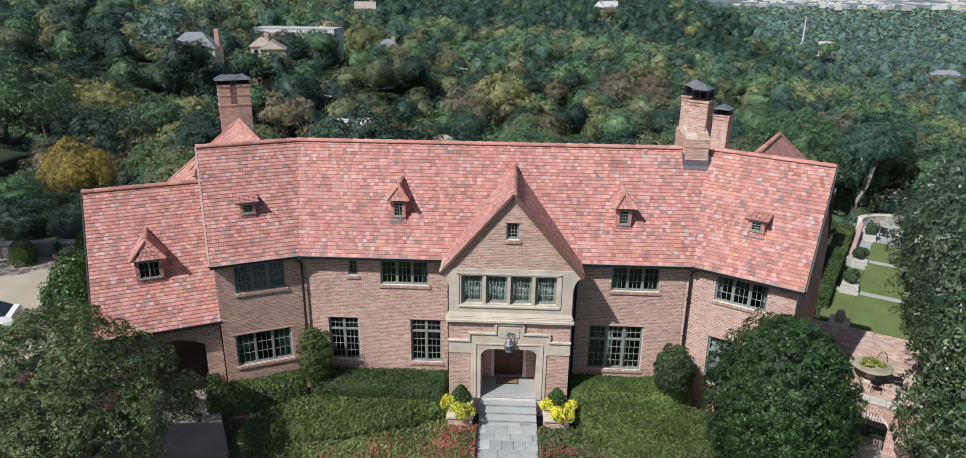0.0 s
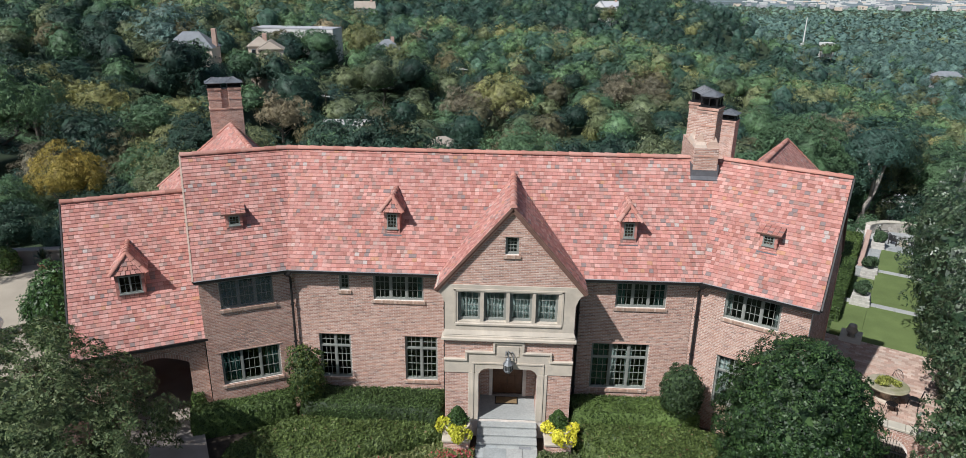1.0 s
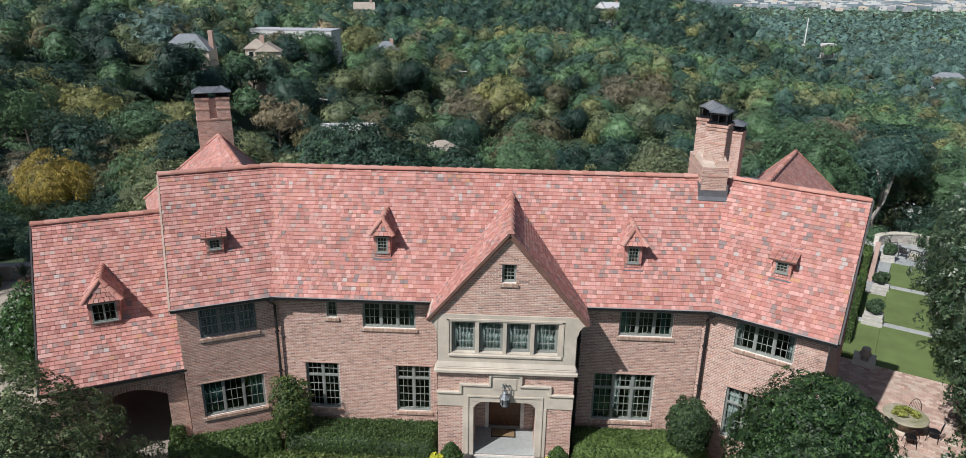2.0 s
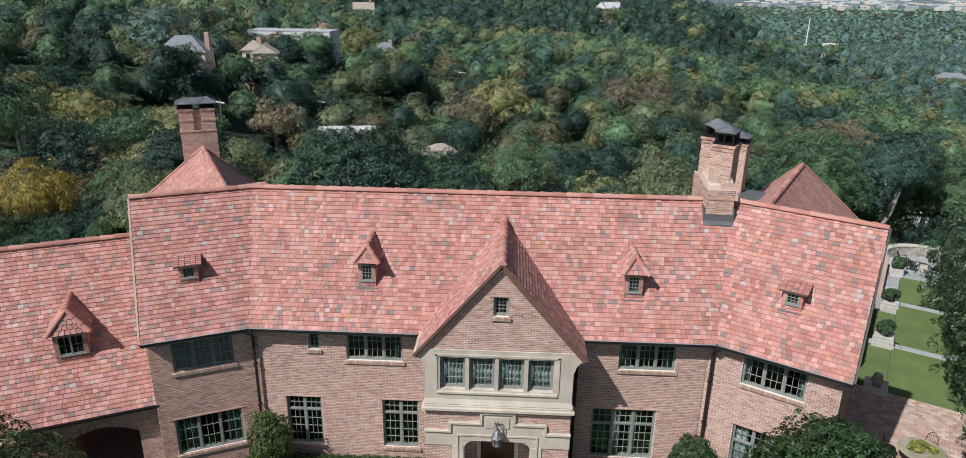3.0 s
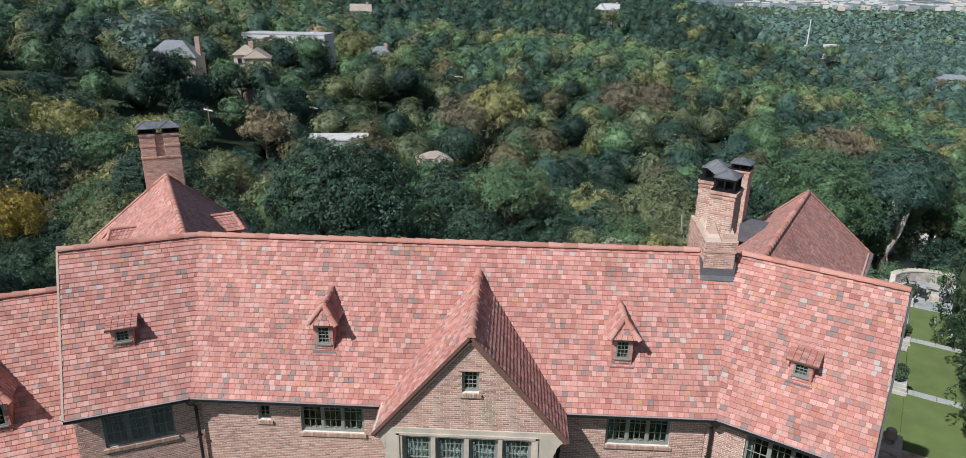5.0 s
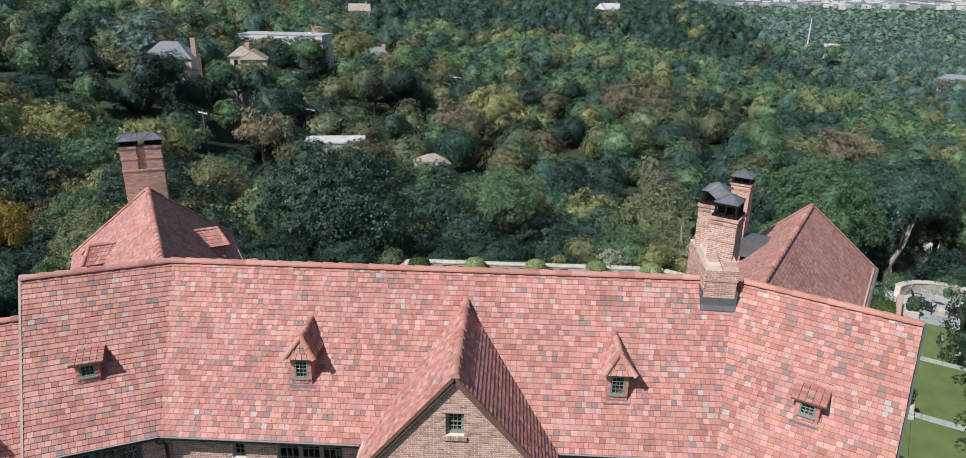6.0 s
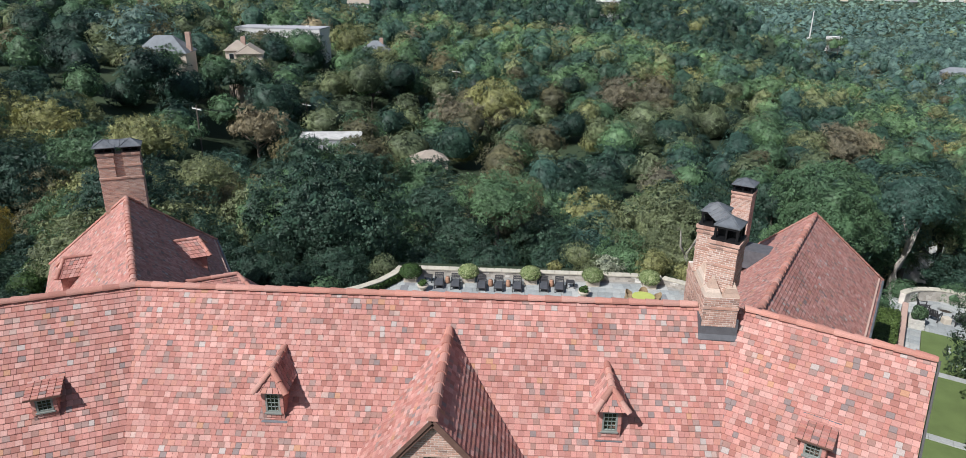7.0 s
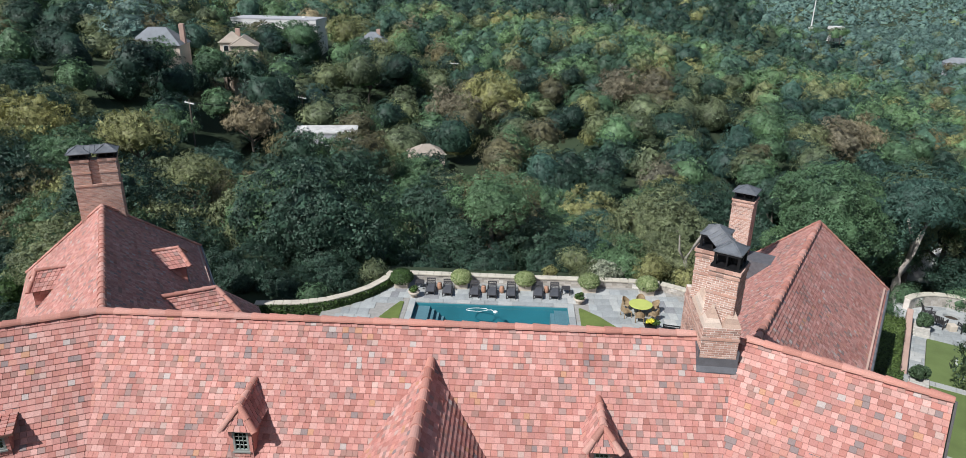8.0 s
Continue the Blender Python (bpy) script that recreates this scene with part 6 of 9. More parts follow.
def pick_kind(rng, x, y):
    """Kinds drift in patches, as the woods do; bluer leaves further off stand in for haze."""
    k = KINDS.copy()
    drift = noise.noise(Vector((x * 0.02, y * 0.02, 3.1)))
    k[0] *= 1 + 1.4 * max(0, drift)
    k[2] *= 1 + 1.6 * max(0, -drift)
    k[3] *= 1 + 1.5 * max(0, -drift)
    if x < -25 and 104 < y < 165:
        k[0], k[3], k[5] = k[0] * 4, 0.0, k[5] * 0.5
    # distance haze given as leaf colour: bluer, lighter kinds further off
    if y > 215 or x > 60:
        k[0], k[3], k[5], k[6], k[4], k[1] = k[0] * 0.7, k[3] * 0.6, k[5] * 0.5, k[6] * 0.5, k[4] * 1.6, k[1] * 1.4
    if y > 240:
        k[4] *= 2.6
    # the far hill's shade and haze put into leaf colour by dark, bluish kinds
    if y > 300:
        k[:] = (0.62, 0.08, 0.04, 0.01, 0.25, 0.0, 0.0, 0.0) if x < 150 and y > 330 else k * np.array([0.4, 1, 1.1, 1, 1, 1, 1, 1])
    return int(rng.choice(8, p=k / k.sum()))


near_spots = scatter(46, 128, 8.2, 21)
for i, (x, y) in enumerate(near_spots):
    r = FR.uniform(3.9, 6.2)
    wood_tree(x, y, tree_top(x, y, r) + FR.uniform(-4.4, 1.4), r, pick_kind(FR, x, y), i, squash=FR.uniform(0.8, 1.15))


def far_woods(name, y0, y1, spacing, seed, level, clumps, per, size, radius, label):
    """Distant tree tops by the thousand, each an uneven crown with leaf sprays on it."""
    rng = np.random.default_rng(seed)
    bits = []
    for x, y in scatter(y0, y1, spacing, seed):
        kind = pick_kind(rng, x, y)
        r = rng.uniform(0.68, 1.28) * radius
        top = tree_top(x, y, r) + rng.uniform(-0.55, 0.25) * min(radius, 6.0)
        # haze painted as leaf colour: the palest tone grows commoner with distance
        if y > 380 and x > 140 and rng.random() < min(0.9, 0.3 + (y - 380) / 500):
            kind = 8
        R = (r, r, r * rng.uniform(0.95, 1.3))
        c = (x, y, top - R[2])
        reach = bough_set(rng, 6 + clumps // 10)
        v, f = inner_mass(rng, reach, c, R, level, 0.82)
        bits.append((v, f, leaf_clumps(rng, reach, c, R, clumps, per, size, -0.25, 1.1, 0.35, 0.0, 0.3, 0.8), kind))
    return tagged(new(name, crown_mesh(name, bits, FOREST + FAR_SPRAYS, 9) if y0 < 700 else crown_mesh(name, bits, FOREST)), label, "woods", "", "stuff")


far_woods("valley_woods", 128, 215, 9.0, 31, 2, 50, 26, 0.62, 5.1, "mixed green and olive tree tops filling the valley")
far_woods("valley_woods", 215, 340, 9.8, 34, 1, 30, 13, 1.05, 5.5, "mixed green and olive tree tops filling the valley")
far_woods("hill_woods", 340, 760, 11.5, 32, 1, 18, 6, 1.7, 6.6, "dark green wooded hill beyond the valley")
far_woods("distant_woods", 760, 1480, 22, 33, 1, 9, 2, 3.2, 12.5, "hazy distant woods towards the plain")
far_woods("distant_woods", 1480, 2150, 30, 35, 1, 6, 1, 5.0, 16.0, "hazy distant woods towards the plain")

# trees close below each distant house
for i, (a, b, w, z) in enumerate(HOUSES_FAR):
    n = max(3, round(2 * w / 4.5))
    for k in range(n):
        x = a - w + 2 * w * (k + 0.5) / n
        t = (b - 9.0) / (b - 7.0)
        wood_tree(x, b - 6.5 - 1.5 * (k % 2), 20.4 + (z - 19.5) * t - 0.3 * (k % 2), 4.4 + (k % 2), (1, 0, 2, 5, 1)[(i + k) % 5], i + k)


# ---- front garden ----


def slab_poly(name, pts, z, thick, mat, label, category, kind="structure", parent=None):
    s = Shape().loft([[(x, y, z - thick) for x, y in pts], [(x, y, z) for x, y in pts]])
    if parent:
        return part(name, s, mat, parent)
    return solo(name, s, mat, label, category, kind)


def flags(parent, inside, x0, x1, y0, y1, z, unit=0.62, M=None, seed=1, limit=300, gap=0.010, name="flagstone", rise=0.03, mats=None):
    """Stone flags of mixed sizes in courses; the first ones single, the rest joined."""
    rng = random.Random(seed)
    M = M or Matrix.Identity(4)
    s, made, cache = Shape(), 0, {}
    y = y0
    while y < y1 - 0.05:
        h = min(rng.choice((unit * 0.75, unit, unit * 1.25)), y1 - y)
        x = x0 - rng.random() * unit
        while x < x1:
            w = rng.choice((unit * 0.8, unit * 1.1, unit * 1.5))
            a, b, c, d = max(x, x0) + gap / 2, min(x + w, x1) - gap / 2, y + gap / 2, y + h - gap / 2
            x += w
            if b - a < 0.08 or not inside((a + b) / 2, (c + d) / 2, a, b, c, d):
                continue
            if made < limit:
                key = (round(b - a, 2), round(d - c, 2))
                if key not in cache:
                    cache[key] = Shape().bevel_box(-key[0] / 2, key[0] / 2, -key[1] / 2, key[1] / 2, -0.02, rise, 0.008).mesh(name, (mats or (M_BLUESTONE,))[0])
                ob = adopt(new(name, cache[key]), parent)
                ob.matrix_basis = M @ Matrix.Translation(((a + b) / 2, (c + d) / 2, z))
                made += 1
            else:
                s.bevel_box(a, b, c, d, z - 0.02, z + rise, 0.008, M=M)
        y += h
    if s.f:
        tagged(part(name + "s", s, M_BLUEFLAG if not mats else mats[1], parent), "", "", "", "stuff")


front_walk = slab_poly("front_walk", [(-1.16, 19.0), (1.36, 19.0), (1.36, 24.9), (-1.16, 24.9)], -0.03, 0.5, M_JOINT, "straight garden walk of blue-grey stone flags", "path")
flags(front_walk, lambda *a: True, -1.16, 1.36, 19.0, 24.9, -0.03, 0.6, seed=3)
steps = thing("entrance_steps", (0.1, 25.4, 0), "four broad blue-grey stone steps up to the porch", "steps", "", "structure")
for i in range(4):
    ya = 24.86 + 0.36 * i
    z = 0.15 * (i + 1)
    st = part("step", Shape().bevel_box(-1.14, 1.34, ya - 0.03, ya + 0.40 if i < 3 else 27.66, z - 0.055, z, 0.012), M_BLUEFLAG, steps)
    part("riser", Shape().box(-1.12, 1.32, ya, ya + 0.4 if i < 3 else 27.6, z - 0.15 - (0.3 if i == 0 else 0), z - 0.056), M_BLUEFLAG, steps)
mat_s = Shape().box(-0.45, 0.55, 26.95, 27.5, 0.602, 0.622).box(-0.41, 0.51, 26.99, 27.46, 0.622, 0.626, 1)
solo("doormat", mat_s, [M_IRON, surface("coir", (0.22, 0.15, 0.08), 0.2, 5, 60, 0.95)], "brown coir doormat with a dark border", "doormat")


def leafy(name, quads, mat, label, category, parent=None, kind="", group="", index=None):
    me = quads_mesh(name, quads, mat, index)
    if parent:
        return tagged(adopt(new(name, me), parent), label)
    return tagged(new(name, me), label, category, group, kind)


def block_quads(rng, poly, z0, z1, n, size, lump=0.05, round_top=0.12, spread=0.45, aspect=0.6):
    """Leaves over the top and sides of a clipped mass on a polygon; also its inner body."""
    P = np.array(poly, float)
    c = P.mean(axis=0)
    e = np.roll(P, -1, axis=0) - P
    L = np.linalg.norm(e, axis=1)
    area = 0.5 * abs(np.sum(P[:, 0] * np.roll(P[:, 1], -1) - P[:, 1] * np.roll(P[:, 0], -1)))
    side = L.sum() * (z1 - z0)
    nt = int(n * area / (area + side))
    tri = [(P[0], P[i], P[i + 1]) for i in range(1, len(P) - 1)]
    ar = np.array([abs((b[0] - a[0]) * (d[1] - a[1]) - (b[1] - a[1]) * (d[0] - a[0])) for a, b, d in tri])
    w = rng.choice(len(tri), nt, p=ar / ar.sum())
    u, v = rng.random(nt), rng.random(nt)
    f = u + v > 1
    u[f], v[f] = 1 - u[f], 1 - v[f]
    T = np.array(tri)[w]
    xy = T[:, 0] + (T[:, 1] - T[:, 0]) * u[:, None] + (T[:, 2] - T[:, 0]) * v[:, None]
    lumps = np.array([noise.noise(Vector((x * 1.3, y * 1.3, 0.7))) for x, y in xy]) * lump * 1.6 + rng.normal(0, lump * 0.45, nt)
    top = np.column_stack([xy, z1 + lumps])
    nrm_t = np.tile([0.0, 0.0, 1.0], (nt, 1))
    ns = n - nt
    k = rng.choice(len(P), ns, p=L / L.sum())
    t = rng.random(ns)
    sxy = P[k] + e[k] * t[:, None]
    out = np.column_stack([e[:, 1], -e[:, 0]]) / L[:, None]
    sgn = np.sign(np.sum(out * (P + e / 2 - c), axis=1))
    out = out * sgn[:, None]
    zz = rng.uniform(z0, z1, ns)
    bulge = rng.normal(0, lump * 0.6, ns) - round_top * ((zz - z0) / (z1 - z0)) ** 6
    sp = np.column_stack([sxy + out[k] * bulge[:, None], zz])
    nrm_s = np.column_stack([out[k], np.full(ns, 0.25)])
    q = leaf_cards(np.concatenate([top, sp]), np.concatenate([nrm_t, nrm_s]), size, rng, aspect, spread)
    inner = P + (c - P) * 0.03
    m = len(P)
    body = [[(*inner[i], z0), (*inner[(i + 1) % m], z0), (*inner[(i + 1) % m], z1 - 0.06), (*inner[i], z1 - 0.06)] for i in range(m)]
    body += [[(*inner[0], z1 - 0.06), (*inner[i], z1 - 0.06), (*inner[i + 1], z1 - 0.06), (*inner[i + 1], z1 - 0.06)] for i in range(1, m - 1)]
    return np.concatenate([q, np.array(body)])


M_HEDGE = leaf_material("clipped_hedge_leaves", greens((0.034, 0.062, 0.018), (0.082, 0.126, 0.037)), broad=0.25)
M_HEDGE2 = leaf_material("broad_hedge_leaves", [(0.0, (0.036, 0.060, 0.018)), (0.6, (0.098, 0.140, 0.042)), (0.955, (0.14, 0.195, 0.062)), (1.0, (0.17, 0.11, 0.07))], broad=0.25)
M_BOX = leaf_material("box_leaves", greens((0.028, 0.060, 0.016), (0.062, 0.112, 0.030)))
M_BOX_SPRAY = leaf_material("box_leaves_sprays", greens((0.028, 0.060, 0.016), (0.062, 0.112, 0.030)), cut=15.0)
M_YEW = leaf_material("yew_leaves", greens((0.028, 0.058, 0.026), (0.062, 0.108, 0.046), (0.10, 0.16, 0.06)))
M_YEW_SPRAY = leaf_material("yew_leaves_sprays", greens((0.028, 0.058, 0.026), (0.062, 0.108, 0.046), (0.10, 0.16, 0.06)), cut=16.0)
M_FEATHER = leaf_material("feathery_leaves", greens((0.030, 0.066, 0.022), (0.066, 0.120, 0.040), (0.16, 0.19, 0.05)))
M_FEATHER_SPRAY = leaf_material("feathery_leaves_sprays", greens((0.030, 0.066, 0.022), (0.066, 0.120, 0.040), (0.16, 0.19, 0.05)), cut=13.0)
M_HOLLY = leaf_material("holly_leaves", greens((0.008, 0.023, 0.009), (0.029, 0.064, 0.021), (0.072, 0.132, 0.038)), 0.48, 0.08, 0.3, broad=0.3)
M_HOLLY_SPRAY = leaf_material("holly_leaves_sprays", greens((0.008, 0.023, 0.009), (0.029, 0.064, 0.021), (0.072, 0.132, 0.038)), 0.48, 0.08, 0.3, broad=0.3, cut=15.0)
M_MAGNOLIA = leaf_material("magnolia_leaves", greens((0.016, 0.038, 0.018), (0.052, 0.092, 0.044), (0.125, 0.165, 0.092)), 0.38, 0.08, 0.55, broad=0.25)
M_MAGNOLIA_SPRAY = leaf_material("magnolia_leaves_sprays", greens((0.016, 0.038, 0.018), (0.052, 0.092, 0.044), (0.125, 0.165, 0.092)), 0.38, 0.08, 0.55, broad=0.25, cut=9.0)
M_MYRTLE = leaf_material("crape_myrtle_leaves", greens((0.040, 0.070, 0.030), (0.105, 0.150, 0.064), (0.19, 0.23, 0.11)), broad=0.3)
M_MYRTLE_SPRAY = leaf_material("crape_myrtle_leaves_sprays", greens((0.040, 0.070, 0.030), (0.105, 0.150, 0.064), (0.19, 0.23, 0.11)), broad=0.3, cut=15.0)
M_SEED_SPRAY = leaf_material("dry_seed_heads", greens((0.060, 0.045, 0.032), (0.13, 0.078, 0.060)), cut=18.0)
M_LAUREL = leaf_material("laurel_leaves", greens((0.020, 0.052, 0.016), (0.050, 0.108, 0.028)), 0.45, 0.15, 0.35)
M_LAUREL_SPRAY = leaf_material("laurel_leaves_sprays", greens((0.020, 0.052, 0.016), (0.050, 0.108, 0.028)), 0.45, 0.15, 0.35, cut=9.0)
M_BED = leaf_material("flower_bed_leaves", greens((0.070, 0.100, 0.034), (0.150, 0.190, 0.066), (0.24, 0.25, 0.12)))
M_RED = leaf_material("red_petals", greens((0.38, 0.03, 0.05), (0.55, 0.06, 0.10), (0.62, 0.22, 0.24)), 0.6, 0.25)
M_YELLOW = leaf_material("yellow_leaves", greens((0.42, 0.42, 0.03), (0.68, 0.66, 0.06), (0.78, 0.74, 0.14)), 0.6, 0.3, broad=0.15)

def hedge_mass(rng, poly, z0, z1, edge, lump, drop=0.0, step=0.14):
    """A clipped or rounded hedge: soft shoulders, lumps over the top, skirts to the ground."""
    P = np.array(poly, float)
    E = np.roll(P, -1, axis=0) - P
    L2 = np.sum(E * E, axis=1)
    lo, hi = P.min(axis=0), P.max(axis=0)
    nx, ny = [int((h - l) / step) + 3 for l, h in zip(lo, hi)]
    X, Y = np.meshgrid(lo[0] - step + step * np.arange(nx), lo[1] - step + step * np.arange(ny))
    Q = np.column_stack([X.ravel(), Y.ravel()])
    d = np.full(len(Q), 1e9)
    inside = np.zeros(len(Q), bool)
    near = Q.copy()
    for p, e, l in zip(P, E, L2):
        t = np.clip((Q - p) @ e / l, 0, 1)
        c = p + t[:, None] * e
        q = np.linalg.norm(Q - c, axis=1)
        near[q < d] = c[q < d]
        d = np.minimum(d, q)
        up = (p[1] > Q[:, 1]) != (p[1] + e[1] > Q[:, 1])
        inside ^= up & (Q[:, 0] < p[0] + e[0] * (Q[:, 1] - p[1]) / (e[1] if e[1] else 1e-9))
    k = np.clip(d / edge, 0, 1)
    bumps = np.array([noise.noise(Vector((x * 0.9, y * 0.9, 1.7))) + 0.7 * noise.noise(Vector((x * 2.6, y * 2.6, 4.2))) for x, y in Q])
    fall = drop * np.clip((hi[1] - Q[:, 1]) / (hi[1] - lo[1]), 0, 1) ** 2
    Z = z0 + (z1 - fall - z0) * (0.55 + 0.45 * np.sqrt(1 - (1 - k) ** 2)) + lump * bumps * (0.4 + 0.6 * k)
    Z[~inside] = z0
    Q[~inside] = near[~inside]
    V = np.column_stack([Q, Z]) + rng.normal(0, lump * 0.15, (len(Q), 3))
    i = np.arange(nx * ny).reshape(ny, nx)
    quad = np.stack([i[:-1, :-1], i[:-1, 1:], i[1:, 1:], i[1:, :-1]], axis=-1).reshape(-1, 4)
    quad = quad[inside[quad].any(axis=1)]
    return V, np.concatenate([quad[:, [0, 1, 2]], quad[:, [0, 2, 3]]])


def hedge(poly, z1, edge, lump, n, size, mat, label, seed, drop=0.0, spread=0.5):
    rng = np.random.default_rng(seed)
    v, f = hedge_mass(rng, poly, -0.4, z1, edge, lump, drop)
    ar = np.linalg.norm(np.cross(v[f[:, 1]] - v[f[:, 0]], v[f[:, 2]] - v[f[:, 0]]), axis=1)
    g = f[rng.choice(len(f), n, p=ar / ar.sum())]
    q = sprays(rng, v, g, n, size, spread, 0.5)
    return tagged(new("hedge", crown_mesh("hedge", [(v - np.array([0, 0, 0.05]), f, q, 0)], [mat])), label, "hedge")


hA = [(-13.75, 26.75), (-12.95, 24.75), (-8.95, 26.25), (-9.35, 27.2), (-12.7, 25.72), (-13.0, 26.6)]
hedge(hA, 0.98, 0.16, 0.06, 17000, 0.085, M_HEDGE, "dense clipped green hedge under the angled wall", 61)
hB = [(-8.75, 25.95), (-2.58, 25.8), (-2.58, 27.5), (-8.9, 27.5)]
hedge(hB, 0.98, 0.16, 0.06, 20000, 0.085, M_HEDGE, "flat clipped green hedge along the brick front", 62)
hC = [(-11.0, 22.1), (-9.5, 22.35), (-7.0, 23.05), (-4.0, 24.1), (-2.6, 24.85), (-2.5, 25.6), (-8.7, 25.7), (-10.0, 24.8), (-11.0, 23.6)]
hedge(hC, 0.74, 0.75, 0.17, 26000, 0.10, M_HEDGE2, "broad low mass of green shrubs before the house", 63, 0.25, 0.6)
hD = [(2.75, 25.95), (7.6, 25.95), (8.3, 26.3), (7.5, 27.3), (7.2, 27.5), (2.75, 27.5)]
hedge(hD, 0.98, 0.16, 0.06, 16000, 0.085, M_HEDGE, "flat clipped green hedge along the brick front", 64)
hE = [(2.75, 24.75), (3.9, 23.3), (5.1, 22.9), (8.6, 22.6), (9.0, 25.2), (7.9, 25.85), (2.75, 25.8)]
hedge(hE, 0.78, 0.6, 0.13, 24000, 0.10, M_HEDGE2, "broad low mass of green shrubs before the house", 65, 0.25, 0.6)


def flower_bed(poly, n, seed, dense):
    rng = np.random.default_rng(seed)
    g = block_quads(rng, poly, -0.35, 0.22, n, 0.13, 0.08, 0.15, 0.6, 0.5)
    P = np.array(poly)
    lo, hi = P.min(axis=0), P.max(axis=0)
    pts = rng.uniform(lo, hi, (n // 4, 2))
    keep = np.array([0.45 * noise.noise(Vector((x * 0.9, y * 0.9, 5.0))) + dense(x, y) + rng.normal(0, 0.3) > 0.34 for x, y in pts])
    inside = np.ones(len(pts), bool)
    c = P.mean(axis=0)
    for a, b in zip(P, np.roll(P, -1, axis=0)):
        nx, ny = -(b - a)[1], (b - a)[0]
        s0 = np.sign(nx * (c - a)[0] + ny * (c - a)[1])
        inside &= ((pts - a) @ np.array([nx, ny])) * s0 > 0
    pts = pts[keep & inside]
    p3 = np.column_stack([pts, 0.26 + rng.normal(0, 0.05, len(pts))])
    p3 = np.repeat(p3, 3, axis=0) + rng.normal(0, 0.03, (len(p3) * 3, 3))
    r = leaf_cards(p3, np.tile([0, -0.2, 1.0], (len(p3), 1)), 0.062, rng, 0.85, 0.7)
    idx = [0] * len(g) + [1] * len(r)
    return leafy("flower_bed", np.concatenate([g, r]), [M_BED, M_RED], "low green bed with red and pink flowers beside the walk", "flower bed", None, "stuff", "", idx)


flower_bed([(-10.6, 19.0), (-1.20, 19.0), (-1.20, 24.3), (-2.6, 24.75), (-4.0, 23.95), (-7.0, 22.95), (-10.4, 22.1)], 30000, 5, lambda x, y: 0.45 if x > -2.7 else 0.06)
flower_bed([(1.40, 19.0), (8.6, 19.0), (8.6, 22.5), (5.1, 22.8), (3.8, 23.2), (2.7, 24.6), (1.40, 24.3)], 26000, 6, lambda x, y: 0.45 if x < 2.3 else 0.06)
slab_poly("planting_soil", [(-12.6, 18.5), (-1.18, 18.5), (-1.18, 25.9), (-2.5, 27.6), (-9.0, 27.6), (-13.0, 25.9), (-11.2, 21.8)], -0.30, 0.4, M_SOIL, "dark mulch under the front planting", "soil")
slab_poly("planting_soil", [(1.38, 18.5), (13.5, 18.5), (13.5, 24.0), (11.3, 25.4), (7.7, 27.6), (2.7, 27.6), (1.38, 25.9)], -0.30, 0.4, M_SOIL, "dark mulch under the front planting", "soil")

